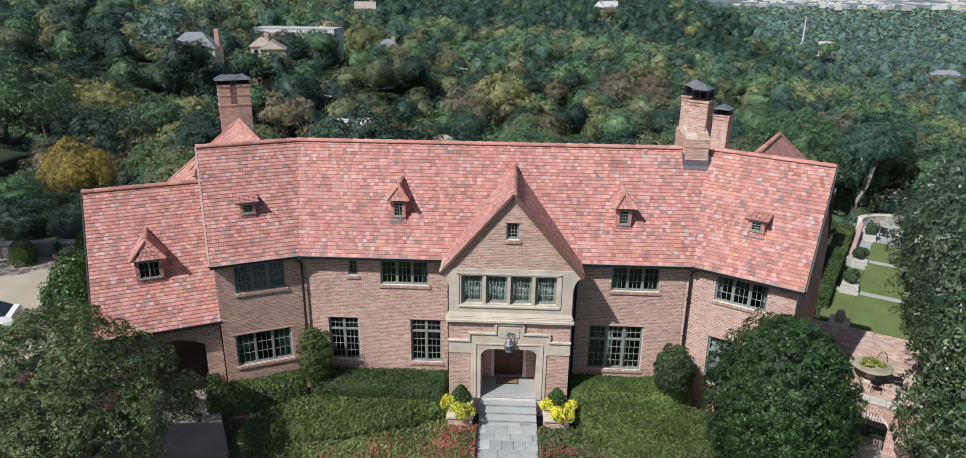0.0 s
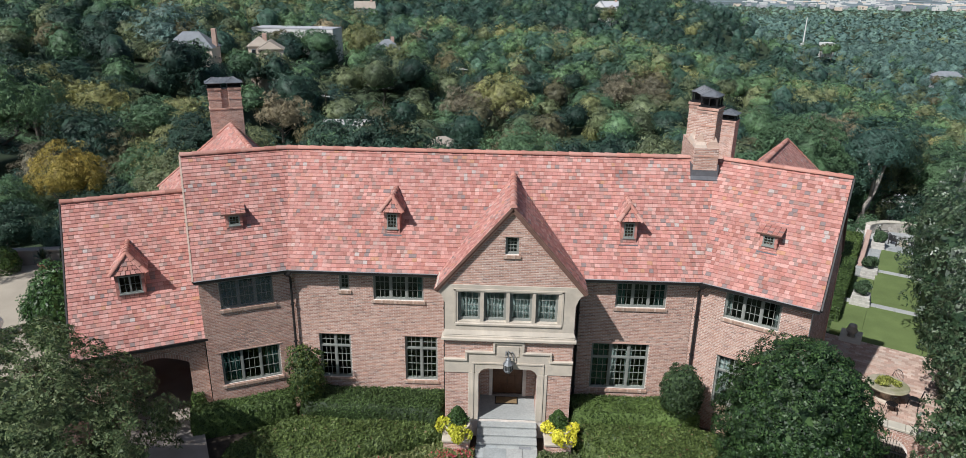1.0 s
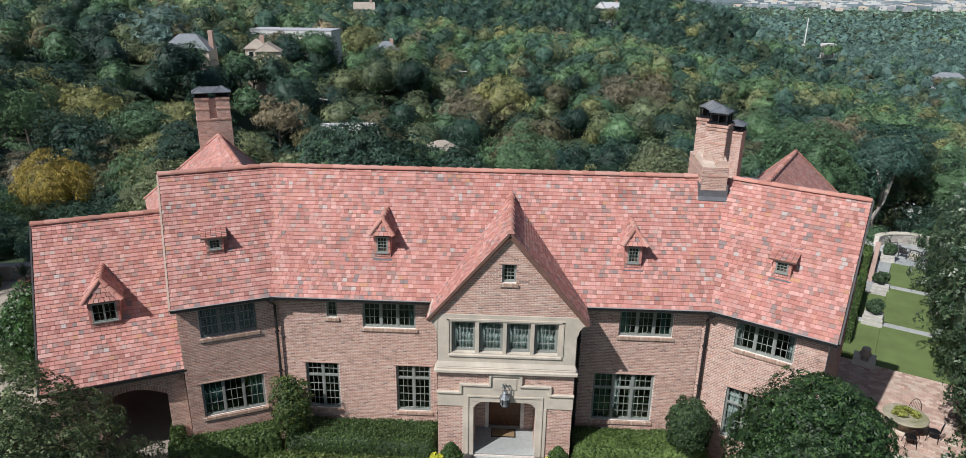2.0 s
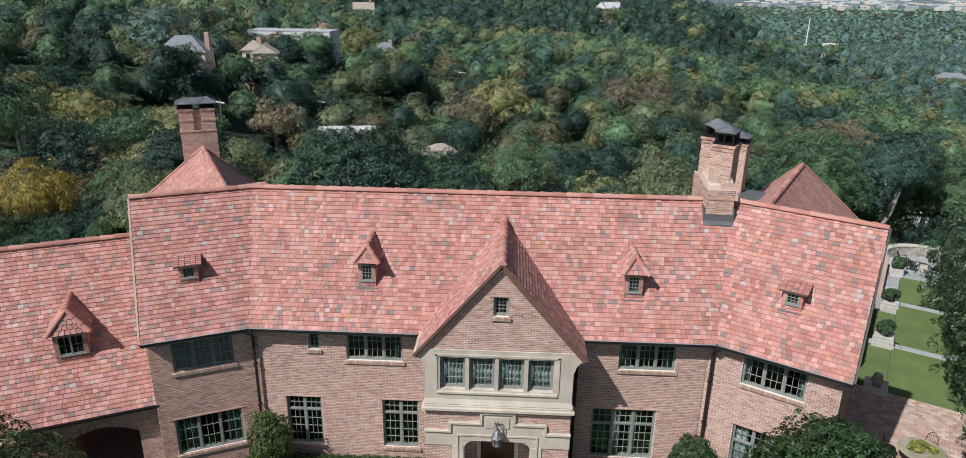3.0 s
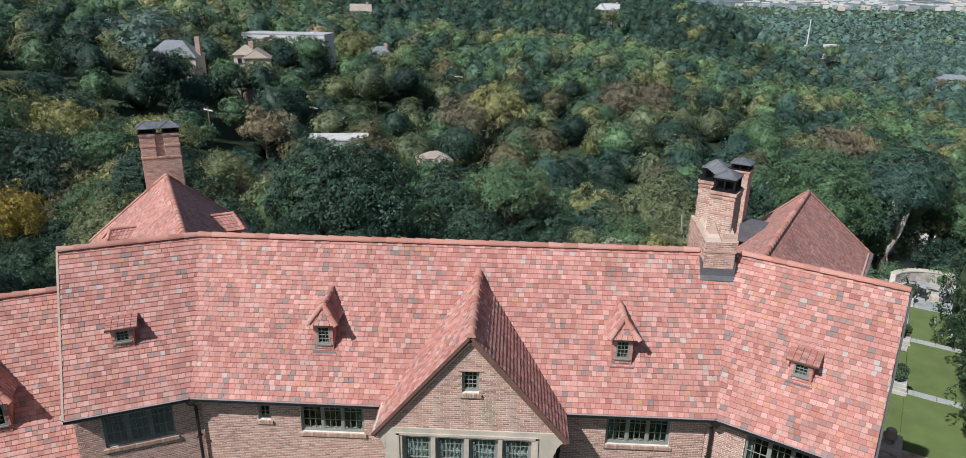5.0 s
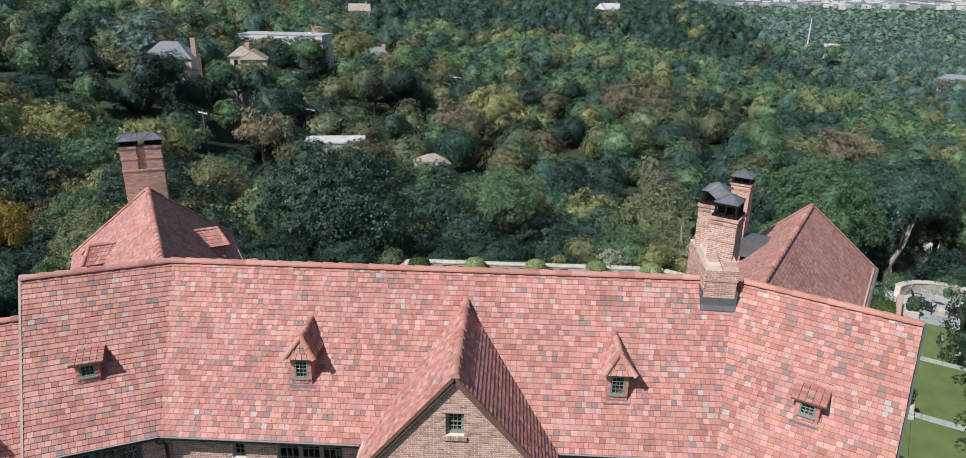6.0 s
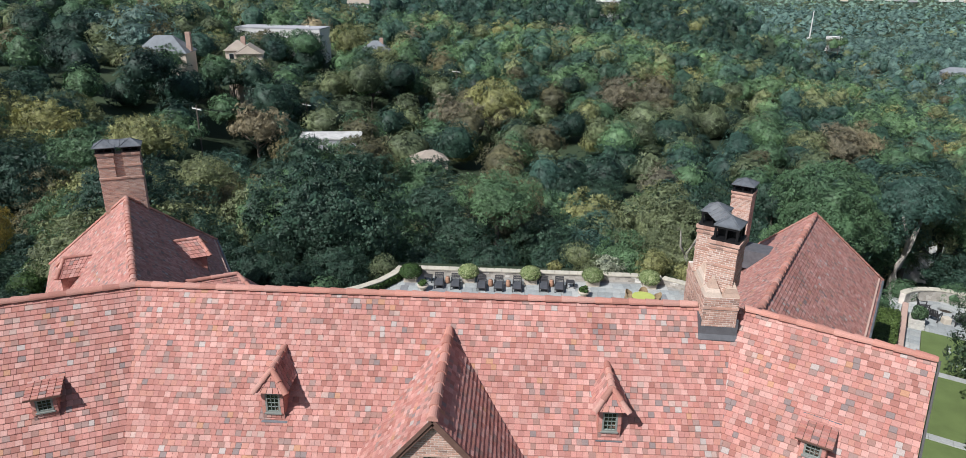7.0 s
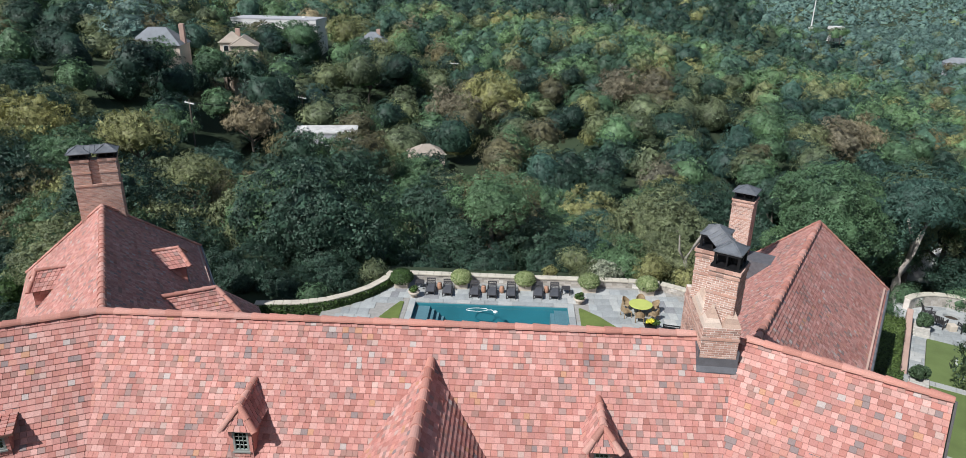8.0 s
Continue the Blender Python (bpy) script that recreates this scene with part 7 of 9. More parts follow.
# planters by the steps
for sx, gx in ((-1, -1.92), (1, 2.16)):
    pl = thing("planter", (gx, 24.75, 0), "brick pier with stone bowl of yellow foliage and box cone", "planter", "planters beside the steps")
    pier = part("pier", Shape().box(gx - 0.50, gx + 0.50, 24.3, 25.25, -0.4, 0.55), M_MORTAR, pl)
    for p, d, L in (((gx - 0.5, 24.3), (1, 0), 1.0), ((gx + 0.5, 24.3), (0, 1), 0.95), ((gx - 0.5, 25.25), (0, -1), 0.95)):
        brick_face(pier, wall_frame(p, d), 0, L, -0.35, 0.55, (), seed=120 + sx)
    part("coping", Shape().bevel_box(gx - 0.57, gx + 0.57, 24.22, 25.32, 0.55, 0.66, 0.025), M_STONE, pl)
    part("bowl", Shape().lathe([(0.24, 0.66), (0.30, 0.70), (0.22, 0.76), (0.40, 0.90), (0.52, 1.05), (0.55, 1.10), (0.50, 1.10), (0.46, 1.04), (0.0, 1.02)], 20, M=Matrix.Translation((gx, 24.8, 0))), M_STONE, pl, smooth=True)
    rng = np.random.default_rng(130 + sx)
    mounds = [crown_quads(rng, (gx + a, 24.8 + b, 0.95 + c), (r, r, r * 1.1), 600, 0.12, 7, 0.5, 0.5) for a, b, c, r in ((-0.44, -0.14, 0.0, 0.38), (0.28, -0.46, -0.16, 0.48), (0.50, 0.02, 0.02, 0.36), (-0.02, -0.5, -0.06, 0.36))]
    if sx < 0:
        mounds = [crown_quads(rng, (gx + a, 24.8 + b, 0.95 + c), (r, r, r * 1.1), 600, 0.12, 7, 0.5, 0.5) for a, b, c, r in ((-0.50, -0.05, 0.0, 0.40), (0.24, -0.50, -0.18, 0.48), (-0.1, -0.5, -0.02, 0.34))]
    leafy("trailing_foliage", np.concatenate(mounds), M_YELLOW, "bright yellow trailing foliage", "", pl)
    z = rng.uniform(0, 1, 1500)
    a = rng.uniform(0, 2 * math.pi, 1500)
    r = 0.37 * (1 - z ** 1.25) ** 0.8 * (1 + rng.normal(0, 0.16, 1500)) + 0.02
    pts = np.column_stack([gx + r * np.cos(a), 24.95 + r * np.sin(a), 1.08 + 0.68 * z])
    cone = leaf_cards(pts, np.column_stack([np.cos(a), np.sin(a), 0.5 + z]), 0.095, rng, 0.6, 0.9)
    core = core_quads(rng, (gx, 24.95, 1.25), (0.27, 0.27, 0.34), 0.85)
    leafy("box_cone", np.concatenate([cone, core]), M_BOX, "clipped dark green box cone", "", pl)
    leafy("filler", crown_quads(rng, (gx, 24.8, 1.08), (0.45, 0.42, 0.14), 600, 0.10, 8), M_BED, "", "", pl)


# bracket lantern over the arch
lan = thing("wall_lantern", (BC, BY - 0.2, 3.4), "ornate grey metal lantern on a bracket over the arch", "lantern")
M_PEWTER = surface("pewter", (0.22, 0.23, 0.24), 0.3, 6, 50, 0.6, 0.6)
LM = Matrix.Translation((BC, BY - 0.30, 0))
part("lantern_body", Shape().lathe([(0.06, 3.02), (0.15, 3.06), (0.19, 3.14), (0.17, 3.18), (0.20, 3.40), (0.23, 3.42), (0.20, 3.46), (0.09, 3.60), (0.12, 3.63), (0.06, 3.70)], 8, M=LM), M_PEWTER, lan)
br = Shape().tube([(BC, BY - 0.04, 3.72), (BC, BY - 0.14, 3.90), (BC, BY - 0.28, 3.90), (BC, BY - 0.30, 3.70)], 0.025, 6)
br.tube([(BC, BY - 0.08, 3.75), (BC + 0.16, BY - 0.12, 3.86), (BC + 0.22, BY - 0.16, 3.70), (BC + 0.18, BY - 0.2, 3.52)], 0.018, 5).tube([(BC, BY - 0.08, 3.75), (BC - 0.10, BY - 0.12, 3.88), (BC - 0.10, BY - 0.2, 3.72)], 0.03, 5)
part("bracket", br, M_PEWTER, lan)
for k in range(6):
    a = math.pi / 3 * k
    part("lantern_bar", Shape().box(0.185 * math.cos(a) - 0.012, 0.185 * math.cos(a) + 0.012, 0.185 * math.sin(a) - 0.012, 0.185 * math.sin(a) + 0.012, 3.16, 3.42, M=LM), M_IRON, lan)


# ---- shrubs and trees near the house ----
def stand(name, at, quads, mat, label, category, trunk=None, index=None):
    """A plant with a trunk and a leafy crown, given in world places."""
    ob = thing(name, at, label, category)
    if trunk is not None:
        t = new("trunk", trunk.mesh("trunk", M_BARK, True))
        t.parent = ob
    c = new("crown", quads_mesh("crown", quads - np.array(at), mat, index))
    c.parent = ob
    return ob


def dome_quads(rng, c, rx, ry, z0, z1, n, size, tuft=0.18, power=2.4, aspect=0.5, spread=0.5):
    """Leaves over a clipped dome with upright tufts."""
    a = rng.uniform(0, 2 * math.pi, n)
    z = rng.random(n) ** 0.8
    r = np.clip(1 - z ** power, 0, 1) ** 0.5 * (0.72 + 0.28 * np.clip(z * 3, 0, 1))
    wob = np.array([noise.noise(Vector((math.cos(t) * 2.2, math.sin(t) * 2.2, h * 3.2))) for t, h in zip(a, z)])
    fine = np.array([noise.noise(Vector((math.cos(t) * 7, math.sin(t) * 7, h * 7))) for t, h in zip(a, z)])
    k = 1 + tuft * wob + tuft * 0.6 * fine - 0.10 * rng.random(n) ** 2
    pts = np.column_stack([c[0] + rx * r * k * np.cos(a), c[1] + ry * r * k * np.sin(a), z0 + (z1 - z0) * z * (1 + tuft * 0.35 * fine)])
    nr = np.column_stack([np.cos(a) * (1 - z * 0.6), np.sin(a) * (1 - z * 0.6), 0.15 + z])
    return leaf_cards(pts, nr, size, rng, aspect, spread)


def shrub(name, at, centre, radii, boughs, clumps, per, size, mats, label, trunk, extra=None, k=0.76, cut=-0.75, wide=1.3, leaf=0.7, spread=0.42, category="shrub", second=0.0, deep=0.15):
    """A shrub or tree of leafy clumps over a dense heart; mats: heart, leaves and, for a share of the clumps, seed heads."""
    reach = bough_set(rng, boughs, deep)
    q = leaf_clumps(rng, reach, centre, radii, clumps, per, size, cut, wide, spread, leaf, 0.25, 0.7)
    index = np.repeat(1 + (rng.random(clumps) < second).astype(int), per)
    v, f = inner_mass(rng, reach, centre, radii, 3, k)
    q = np.concatenate([q, v[f[:, [0, 1, 2, 2]]]])
    index = np.concatenate([index, np.zeros(len(f), int)])
    if extra is not None:
        e = extra(v, f)
        q, index = np.concatenate([q, e]), np.concatenate([index, np.zeros(len(e), int)])
    return stand(name, at, q, mats, label, category, trunk, index)


def leaders(count, length, leaf, low, per=70):
    """Upright shoots standing off the upper part of a mass, each set with leaves."""
    def grow(v, f):
        out = []
        t = v[f[rng.choice(len(f), count * 3)]].mean(axis=1)
        t = t[t[:, 2] > low][:count]
        for p in t:
            h = length * rng.uniform(0.6, 1.4)
            lean = rng.normal(0, 0.12, 2)
            u = rng.random(per)
            a = rng.uniform(0, 6.3, per)
            w = 0.16 * (1 - u) + 0.03
            pts = np.column_stack([p[0] + lean[0] * u + w * np.cos(a), p[1] + lean[1] * u + w * np.sin(a), p[2] - 0.2 + h * u])
            nr = np.column_stack([np.cos(a), np.sin(a), np.full(per, 0.5)])
            out.append(leaf_cards(pts, nr, leaf, rng, 0.6, 0.5))
        return np.concatenate(out)
    return grow


rng = np.random.default_rng(201)
shrub("holly_shrub", (10.08, 22.0, -0.3), (10.08, 22.0, 3.0), (2.95, 2.85, 4.6), 16, 620, 70, 0.16, [M_HOLLY, M_HOLLY_SPRAY], "large dense dark green holly clipped to a dome", trunk_shape(rng, 4.5, 1.6, 0.14, 5, 0, 0.25), leaders(260, 0.7, 0.09, 2.6, 60))
rng = np.random.default_rng(202)
shrub("round_shrub", (7.28, 26.15, -0.3), (7.28, 26.15, 2.0), (0.92, 0.9, 1.32), 8, 110, 60, 0.14, [M_YEW, M_YEW_SPRAY], "rounded dark green shrub against the brick wall", trunk_shape(rng, 1.8, 0.6, 0.06, 4, 0, 0.3), leaders(60, 0.35, 0.085, 1.4, 40))
rng = np.random.default_rng(203)
shrub("small_tree", (-8.5, 26.5, -0.3), (-8.5, 26.5, 1.75), (0.95, 0.85, 1.95), 9, 100, 60, 0.17, [M_FEATHER, M_FEATHER_SPRAY], "slim feathery green tree beside the downpipe", trunk_shape(rng, 3.0, 0.6, 0.06, 5), leaders(26, 0.5, 0.10, 2.2, 40), 0.6, category="tree", leaf=0.5, deep=0.35)
rng = np.random.default_rng(204)
MYRTLE_AT = (-16.0, 18.3, -0.3)
shrub("crape_myrtle", MYRTLE_AT, (-16.1, 18.6, 3.3), (6.5, 5.9, 4.4), 34, 680, 100, 0.165, [M_MYRTLE, M_MYRTLE_SPRAY, M_SEED_SPRAY], "wide green tree with dry reddish seed heads by the drive", trunk_shape(rng, 6.0, 4.0, 0.2, 8, 0, 0.3), None, 0.60, -0.3, 1.15, 0.7, 0.42, "tree", 0.035, 0.34)
rng = np.random.default_rng(205)
for k, (x, y, r, h, base) in enumerate(((18.4, 21.8, 3.6, 9.6, -0.4), (21.8, 28.2, 3.4, 10.4, -0.4), (24.6, 34.5, 3.5, 10.8, -1.0), (27.9, 40.5, 3.5, 11.3, -1.6), (31.0, 46.3, 3.6, 11.2, -2.4))):
    shrub("magnolia", (x, y, base), (x, y, base + h * 0.34), (r * 1.1, r * 1.1, h * 0.69), 22, 460 if k < 2 else 280, 52 if k < 2 else 36, 0.30 if k < 2 else 0.36, [M_MAGNOLIA, M_MAGNOLIA_SPRAY], "tall dark magnolia with large glossy leaves screening the garden", trunk_shape(rng, h * 0.7, r * 0.7, 0.2, 6), None, 0.80, -0.8, 1.25, 0.55, 0.5, "tree", 0.0, 0.26)
rng = np.random.default_rng(206)
for x, y, r, h in ((-22.0, 30.9, 1.55, 5.4), (-23.3, 32.0, 1.4, 3.4)):
    shrub("evergreen_shrub", (x, y, -0.4), (x, y, h * 0.36), (r * 0.98, r * 0.98, h * 0.62), 8, 120, 50, 0.2, [M_LAUREL, M_LAUREL_SPRAY], "dense evergreen shrub beside the gravel court", trunk_shape(rng, h * 0.6, r * 0.5, 0.07, 4), leaders(50, 0.45, 0.15, 1.5, 40))

# ---- drive and court ----
slab_poly("driveway", [(-17.5, 14.0), (-11.2, 14.0), (-11.0, 22.2), (-13.0, 25.9), (-13.7, 27.4), (-14.6, 30.0), (-18.6, 35.5), (-22.0, 34.5), (-19.0, 27.8), (-17.4, 25.0)], -0.06, 0.5, M_DRIVE, "pale drive of exposed gravel running under the arch", "driveway")
slab_poly("gravel_court", [(-50, 24), (-21.5, 24), (-20.5, 31), (-19.0, 35.6), (-22.0, 42.6), (-50, 42.6)], -0.10, 0.5, M_COURT, "wide tan gravel court beside the house", "court")
cw = Shape()
CWM = pose(-30.0, 41.9, 0, 0, 0, 10)
for i in range(26):
    cw.bevel_box(-17 + i, -16.01 + i, 0.012 * (i % 3), 0.45, -0.6, 0.85, 0.03, M=CWM)
cw.bevel_box(-17.1, 9.1, -0.08, 0.53, 0.85, 0.97, 0.03, M=CWM)
solo("court_wall", cw, surface("grey_court_stone", (0.21, 0.195, 0.18), 0.2, 1.2, 30, 0.9), "low grey stone wall behind the gravel court", "wall", "structure")
# a dark spiky plant in a clay pot against that wall
yc = thing("spiky_plant", (-30.0, 41.2, -0.1), "dark spiky-leaved plant in a clay pot by the wall", "potted plant")
part("pot", Shape().lathe([(0.26, -0.1), (0.34, 0.22), (0.38, 0.24), (0.38, 0.30), (0.32, 0.30), (0.0, 0.26)], 16, M=Matrix.Translation((-30.0, 41.2, 0))), M_TERRA, yc, smooth=True)
yr = random.Random(5)
blades = Shape()
for k in range(110):
    a, e, L = yr.uniform(0, 2 * math.pi), yr.uniform(0.05, 1.45), yr.uniform(0.7, 1.0)
    u = Vector((math.cos(a) * math.cos(e), math.sin(a) * math.cos(e), math.sin(e)))
    v = Vector((-math.sin(a), math.cos(a), 0)) * 0.026
    o = Vector((-30.0, 41.2, 0.55))
    blades.add([o + v + u * 0.06, o - v + u * 0.06, o - v * 0.9 + u * L * 0.6, o + v * 0.9 + u * L * 0.6, o + u * L - Vector((0, 0, 0.06))], [(0, 1, 2, 3), (3, 2, 4)])
part("leaves", blades, M_MAGNOLIA, yc)
part("stem", Shape().lathe([(0.10, 0.25), (0.09, 0.6), (0.0, 0.66)], 8, M=Matrix.Translation((-30.0, 41.2, 0))), M_BARK, yc)
# the tall tree beside the court that shades the wall
wood_tree(-36.2, 38.1, 13.0, 4.7, 0, 2, "tall dark green tree beside the gravel court")
rng = np.random.default_rng(208)
for x, y in ((-29.0, 50.2), (-29.6, 52.4)):
    shrub("round_shrub", (x, y, -0.4), (x, y, 0.75), (1.1, 1.1, 1.15), 7, 60, 44, 0.14, [M_BOX, M_BOX_SPRAY], "clipped round green shrub beside the rear wing", trunk_shape(rng, 1.4, 0.5, 0.06, 4, 0, 0.3))
bare = thing("bare_tree", (14.8, 58.4, -1.2), "leaning bare grey tree trunk behind the terrace wall", "tree")
bt = Shape().tube([(0, 0, 0), (0.1, 0, 1.4), (-0.15, 0.1, 2.4), (0.5, 0.2, 3.4), (0.9, 0.2, 4.3)], [0.2, 0.17, 0.15, 0.13, 0.08], 7).tube([(-0.15, 0.1, 2.3), (-0.6, 0, 3.0), (-0.7, 0.1, 4.2)], [0.11, 0.08, 0.04], 6)
c = new("trunk", bt.mesh("trunk", surface("pale_bark", (0.26, 0.24, 0.21), 0.3, 3, 25, 0.95), True))
c.parent = bare
rng = np.random.default_rng(207)
for x, y, r, h in ((-35.8, 39.9, 0.9, 1.5), (-31.9, 40.45, 0.85, 1.65), (-28.3, 41.7, 0.75, 2.0), (-39.5, 39.2, 0.9, 1.4), (-24.2, 41.9, 1.2, 2.3)):
    stand("court_shrub", (x, y, -0.12), np.concatenate([dome_quads(rng, (x, y), r, r, -0.1, h, 2200, 0.13, 0.12), core_quads(rng, (x, y, h * 0.5), (r, r, h * 0.5), 0.85, 5, 8)]), M_BOX, "rounded green shrub along the court wall", "shrub", trunk_shape(rng, h * 0.6, r * 0.4, 0.05, 3))


def car(M, paint, label):
    """A saloon car: lofted body and cabin, glass, wheels and lamps."""
    c = thing("car", M.translation, label, "car")
    c.rotation_euler = M.to_euler()
    def put(name, s, mat, parent=c, smooth=False):
        o = new(name, s.mesh(name, mat, smooth))
        o.parent = parent
        return o
    body = Shape()
    prof = [(-2.3, 0.55, 0.86, 0.62), (-2.2, 0.3, 0.92, 0.80), (-1.5, 0.22, 0.98, 0.86), (-0.6, 0.22, 1.0, 0.92), (0.8, 0.22, 1.0, 0.96), (1.8, 0.22, 0.96, 0.98), (2.2, 0.35, 0.90, 0.95), (2.3, 0.55, 0.84, 0.8)]
    body.loft([[(x, -w * 0.92, z0), (x, w * 0.92, z0), (x, w * 0.94, (z0 + z1) / 2 + 0.05), (x, w * 0.86, z1), (x, -w * 0.86, z1), (x, -w * 0.94, (z0 + z1) / 2 + 0.05)] for x, z0, w, z1 in prof])
    b = put("body", body, paint, smooth=False)
    roof = Shape().loft([[(x, -w, z), (x, w, z), (x, w * 0.9, z + 0.06), (x, -w * 0.9, z + 0.06)] for x, w, z in ((-0.5, 0.66, 1.36), (0.2, 0.70, 1.42), (1.0, 0.68, 1.40), (1.35, 0.64, 1.33))])
    put("roof", roof, paint)
    glass = Shape().loft([[(-1.15, -0.80, 0.88), (1.95, -0.78, 0.95), (1.95, 0.78, 0.95), (-1.15, 0.80, 0.88)], [(-0.48, -0.64, 1.37), (1.33, -0.62, 1.34), (1.33, 0.62, 1.34), (-0.48, 0.64, 1.37)]])
    put("cabin_glass", glass, M_CARGLASS)
    for x in (-1.45, 1.4):
        for y in (-0.86, 0.86):
            W = Matrix.Translation((x, y, 0.33)) @ pose(0, 0, 0, 90)
            w = put("wheel", Shape().lathe([(0.20, -0.10), (0.31, -0.11), (0.33, -0.07), (0.33, 0.07), (0.31, 0.11), (0.20, 0.10)], 18, M=W), M_IRON)
            put("rim", Shape().lathe([(0.05, -0.115), (0.20, -0.105), (0.20, 0.105), (0.05, 0.115)], 12, M=W), M_PEWTER, w)
    for y in (-0.62, 0.62):
        put("headlight", Shape().box(-2.30, -2.22, y - 0.16, y + 0.16, 0.60, 0.70), M_CARGLASS)
    return c


M_CARGLASS = node_material("tinted_glass", 0.05, 0, 0.8)[0]
M_CARGLASS.node_tree.nodes["Principled BSDF"].inputs["Base Color"].default_value = (0.02, 0.025, 0.03, 1)
M_WHITE = surface("white_car_paint", (0.75, 0.76, 0.78), 0.03, 1, 30, 0.25, 0, 0.6, relief=0.0)
car(pose(-28.6, 31.4, -0.1, 0, 0, 20), M_WHITE, "white saloon car parked on the gravel court")


# ---- pool terrace behind the house ----
TZ = -0.22
TB = np.random.default_rng(301)
POOL = (-3.75, 6.15, 46.0, 53.25)
terrace = slab_poly("pool_terrace", [(-9.5, 40.0), (13.2, 40.0), (14.9, 52.0), (14.4, 55.4), (12.6, 56.6), (-5.4, 56.6), (-6.4, 54.2), (-8.2, 52.6), (-9.5, 52.0)], TZ - 2.0, 1.2, M_JOINT, "terrace of blue-grey stone flags round the pool", "terrace")
tops = Shape()
for pts in ([(-9.5, 40.0), (-4.2, 40.0), (-4.2, 53.7), (-5.4, 56.6), (-6.4, 54.2), (-8.2, 52.6), (-9.5, 52.0)], [(6.6, 40.0), (13.2, 40.0), (14.9, 52.0), (14.4, 55.4), (12.6, 56.6), (6.6, 56.6)], [(-4.2, 53.7), (6.6, 53.7), (6.6, 56.6), (-5.4, 56.6)], [(-4.2, 40), (6.6, 40), (6.6, 45.6), (-4.2, 45.6)]):
    tops.loft([[(x, y, TZ - 2.1) for x, y in pts], [(x, y, TZ - 0.03) for x, y in pts]])
part("terrace_bed", tops, M_JOINT, terrace)


def on_terrace(x, y, a, b, c, d):
    if a < POOL[1] + 0.42 and b > POOL[0] - 0.42 and c < POOL[3] + 0.42:
        return False
    if x < -4.6 and y < 53.2 and y > 52.8 - (-(x) - 4.6) * 1.6 - 0.2 and x > -6.4:
        return False
    if x > 6.9 and y < 53.1 - (x - 6.9) * 1.05:
        return False
    return y < 56.1 and x > -8.8 + max(0, y - 50.5) * 0.55 and x < 14.2 - max(0, y - 54) * 0.8


flags(terrace, on_terrace, -9.0, 14.4, 48.5, 56.4, TZ - 0.03, 0.66, seed=9)
cop = Shape()
for x0, x1, y0, y1 in ((POOL[0] - 0.42, POOL[0], 45.6, 53.7), (POOL[1], POOL[1] + 0.42, 45.6, 53.7), (POOL[0], POOL[1], 53.25, 53.7), (POOL[0], POOL[1], 45.6, 46.0)):
    n = max(1, round(max(x1 - x0, y1 - y0) / 0.9))
    for i in range(n):
        if x1 - x0 > y1 - y0:
            a, b = x0 + (x1 - x0) * i / n, x0 + (x1 - x0) * (i + 1) / n
            cop.bevel_box(a + 0.004, b - 0.004, y0, y1, TZ - 0.06, TZ + 0.03, 0.012)
        else:
            a, b = y0 + (y1 - y0) * i / n, y0 + (y1 - y0) * (i + 1) / n
            cop.bevel_box(x0, x1, a + 0.004, b - 0.004, TZ - 0.06, TZ + 0.03, 0.012)
pool = thing("swimming_pool", (1.2, 49.6, TZ), "swimming pool with blue-green water and pale stone coping", "pool", "", "structure")
part("coping", cop, M_BLUEFLAG, pool)
M_BASIN = surface("pool_plaster", (0.045, 0.215, 0.26), 0.12, 0.6, 20, 0.8)
bas = Shape()
bx0, bx1, by0, by1 = POOL
bas.box(bx0, bx1, by0, by1, TZ - 1.9, TZ - 1.7)
bas.box(bx0 - 0.1, bx0, by0, by1, TZ - 1.9, TZ - 0.06).box(bx1, bx1 + 0.1, by0, by1, TZ - 1.9, TZ - 0.06).box(bx0, bx1, by1, by1 + 0.1, TZ - 1.9, TZ - 0.06).box(bx0, bx1, by0 - 0.1, by0, TZ - 1.9, TZ - 0.06)
part("basin", bas, M_BASIN, pool)
M_LEDGE = surface("pool_ledge", (0.15, 0.22, 0.255), 0.1, 1.0, 20, 0.8)
for i, (a, b, z) in enumerate(((bx0, bx0 + 0.95, 0.30), (bx0 + 0.95, bx0 + 1.25, 0.50), (bx0 + 1.25, bx0 + 1.55, 0.75), (bx0 + 1.55, bx0 + 1.85, 1.0), (bx1 - 0.85, bx1, 0.30), (bx1 - 1.1, bx1 - 0.85, 0.5))):
    part("pool_step", Shape().box(a, b, by0, by1, TZ - 1.7, TZ - z), M_LEDGE, pool)


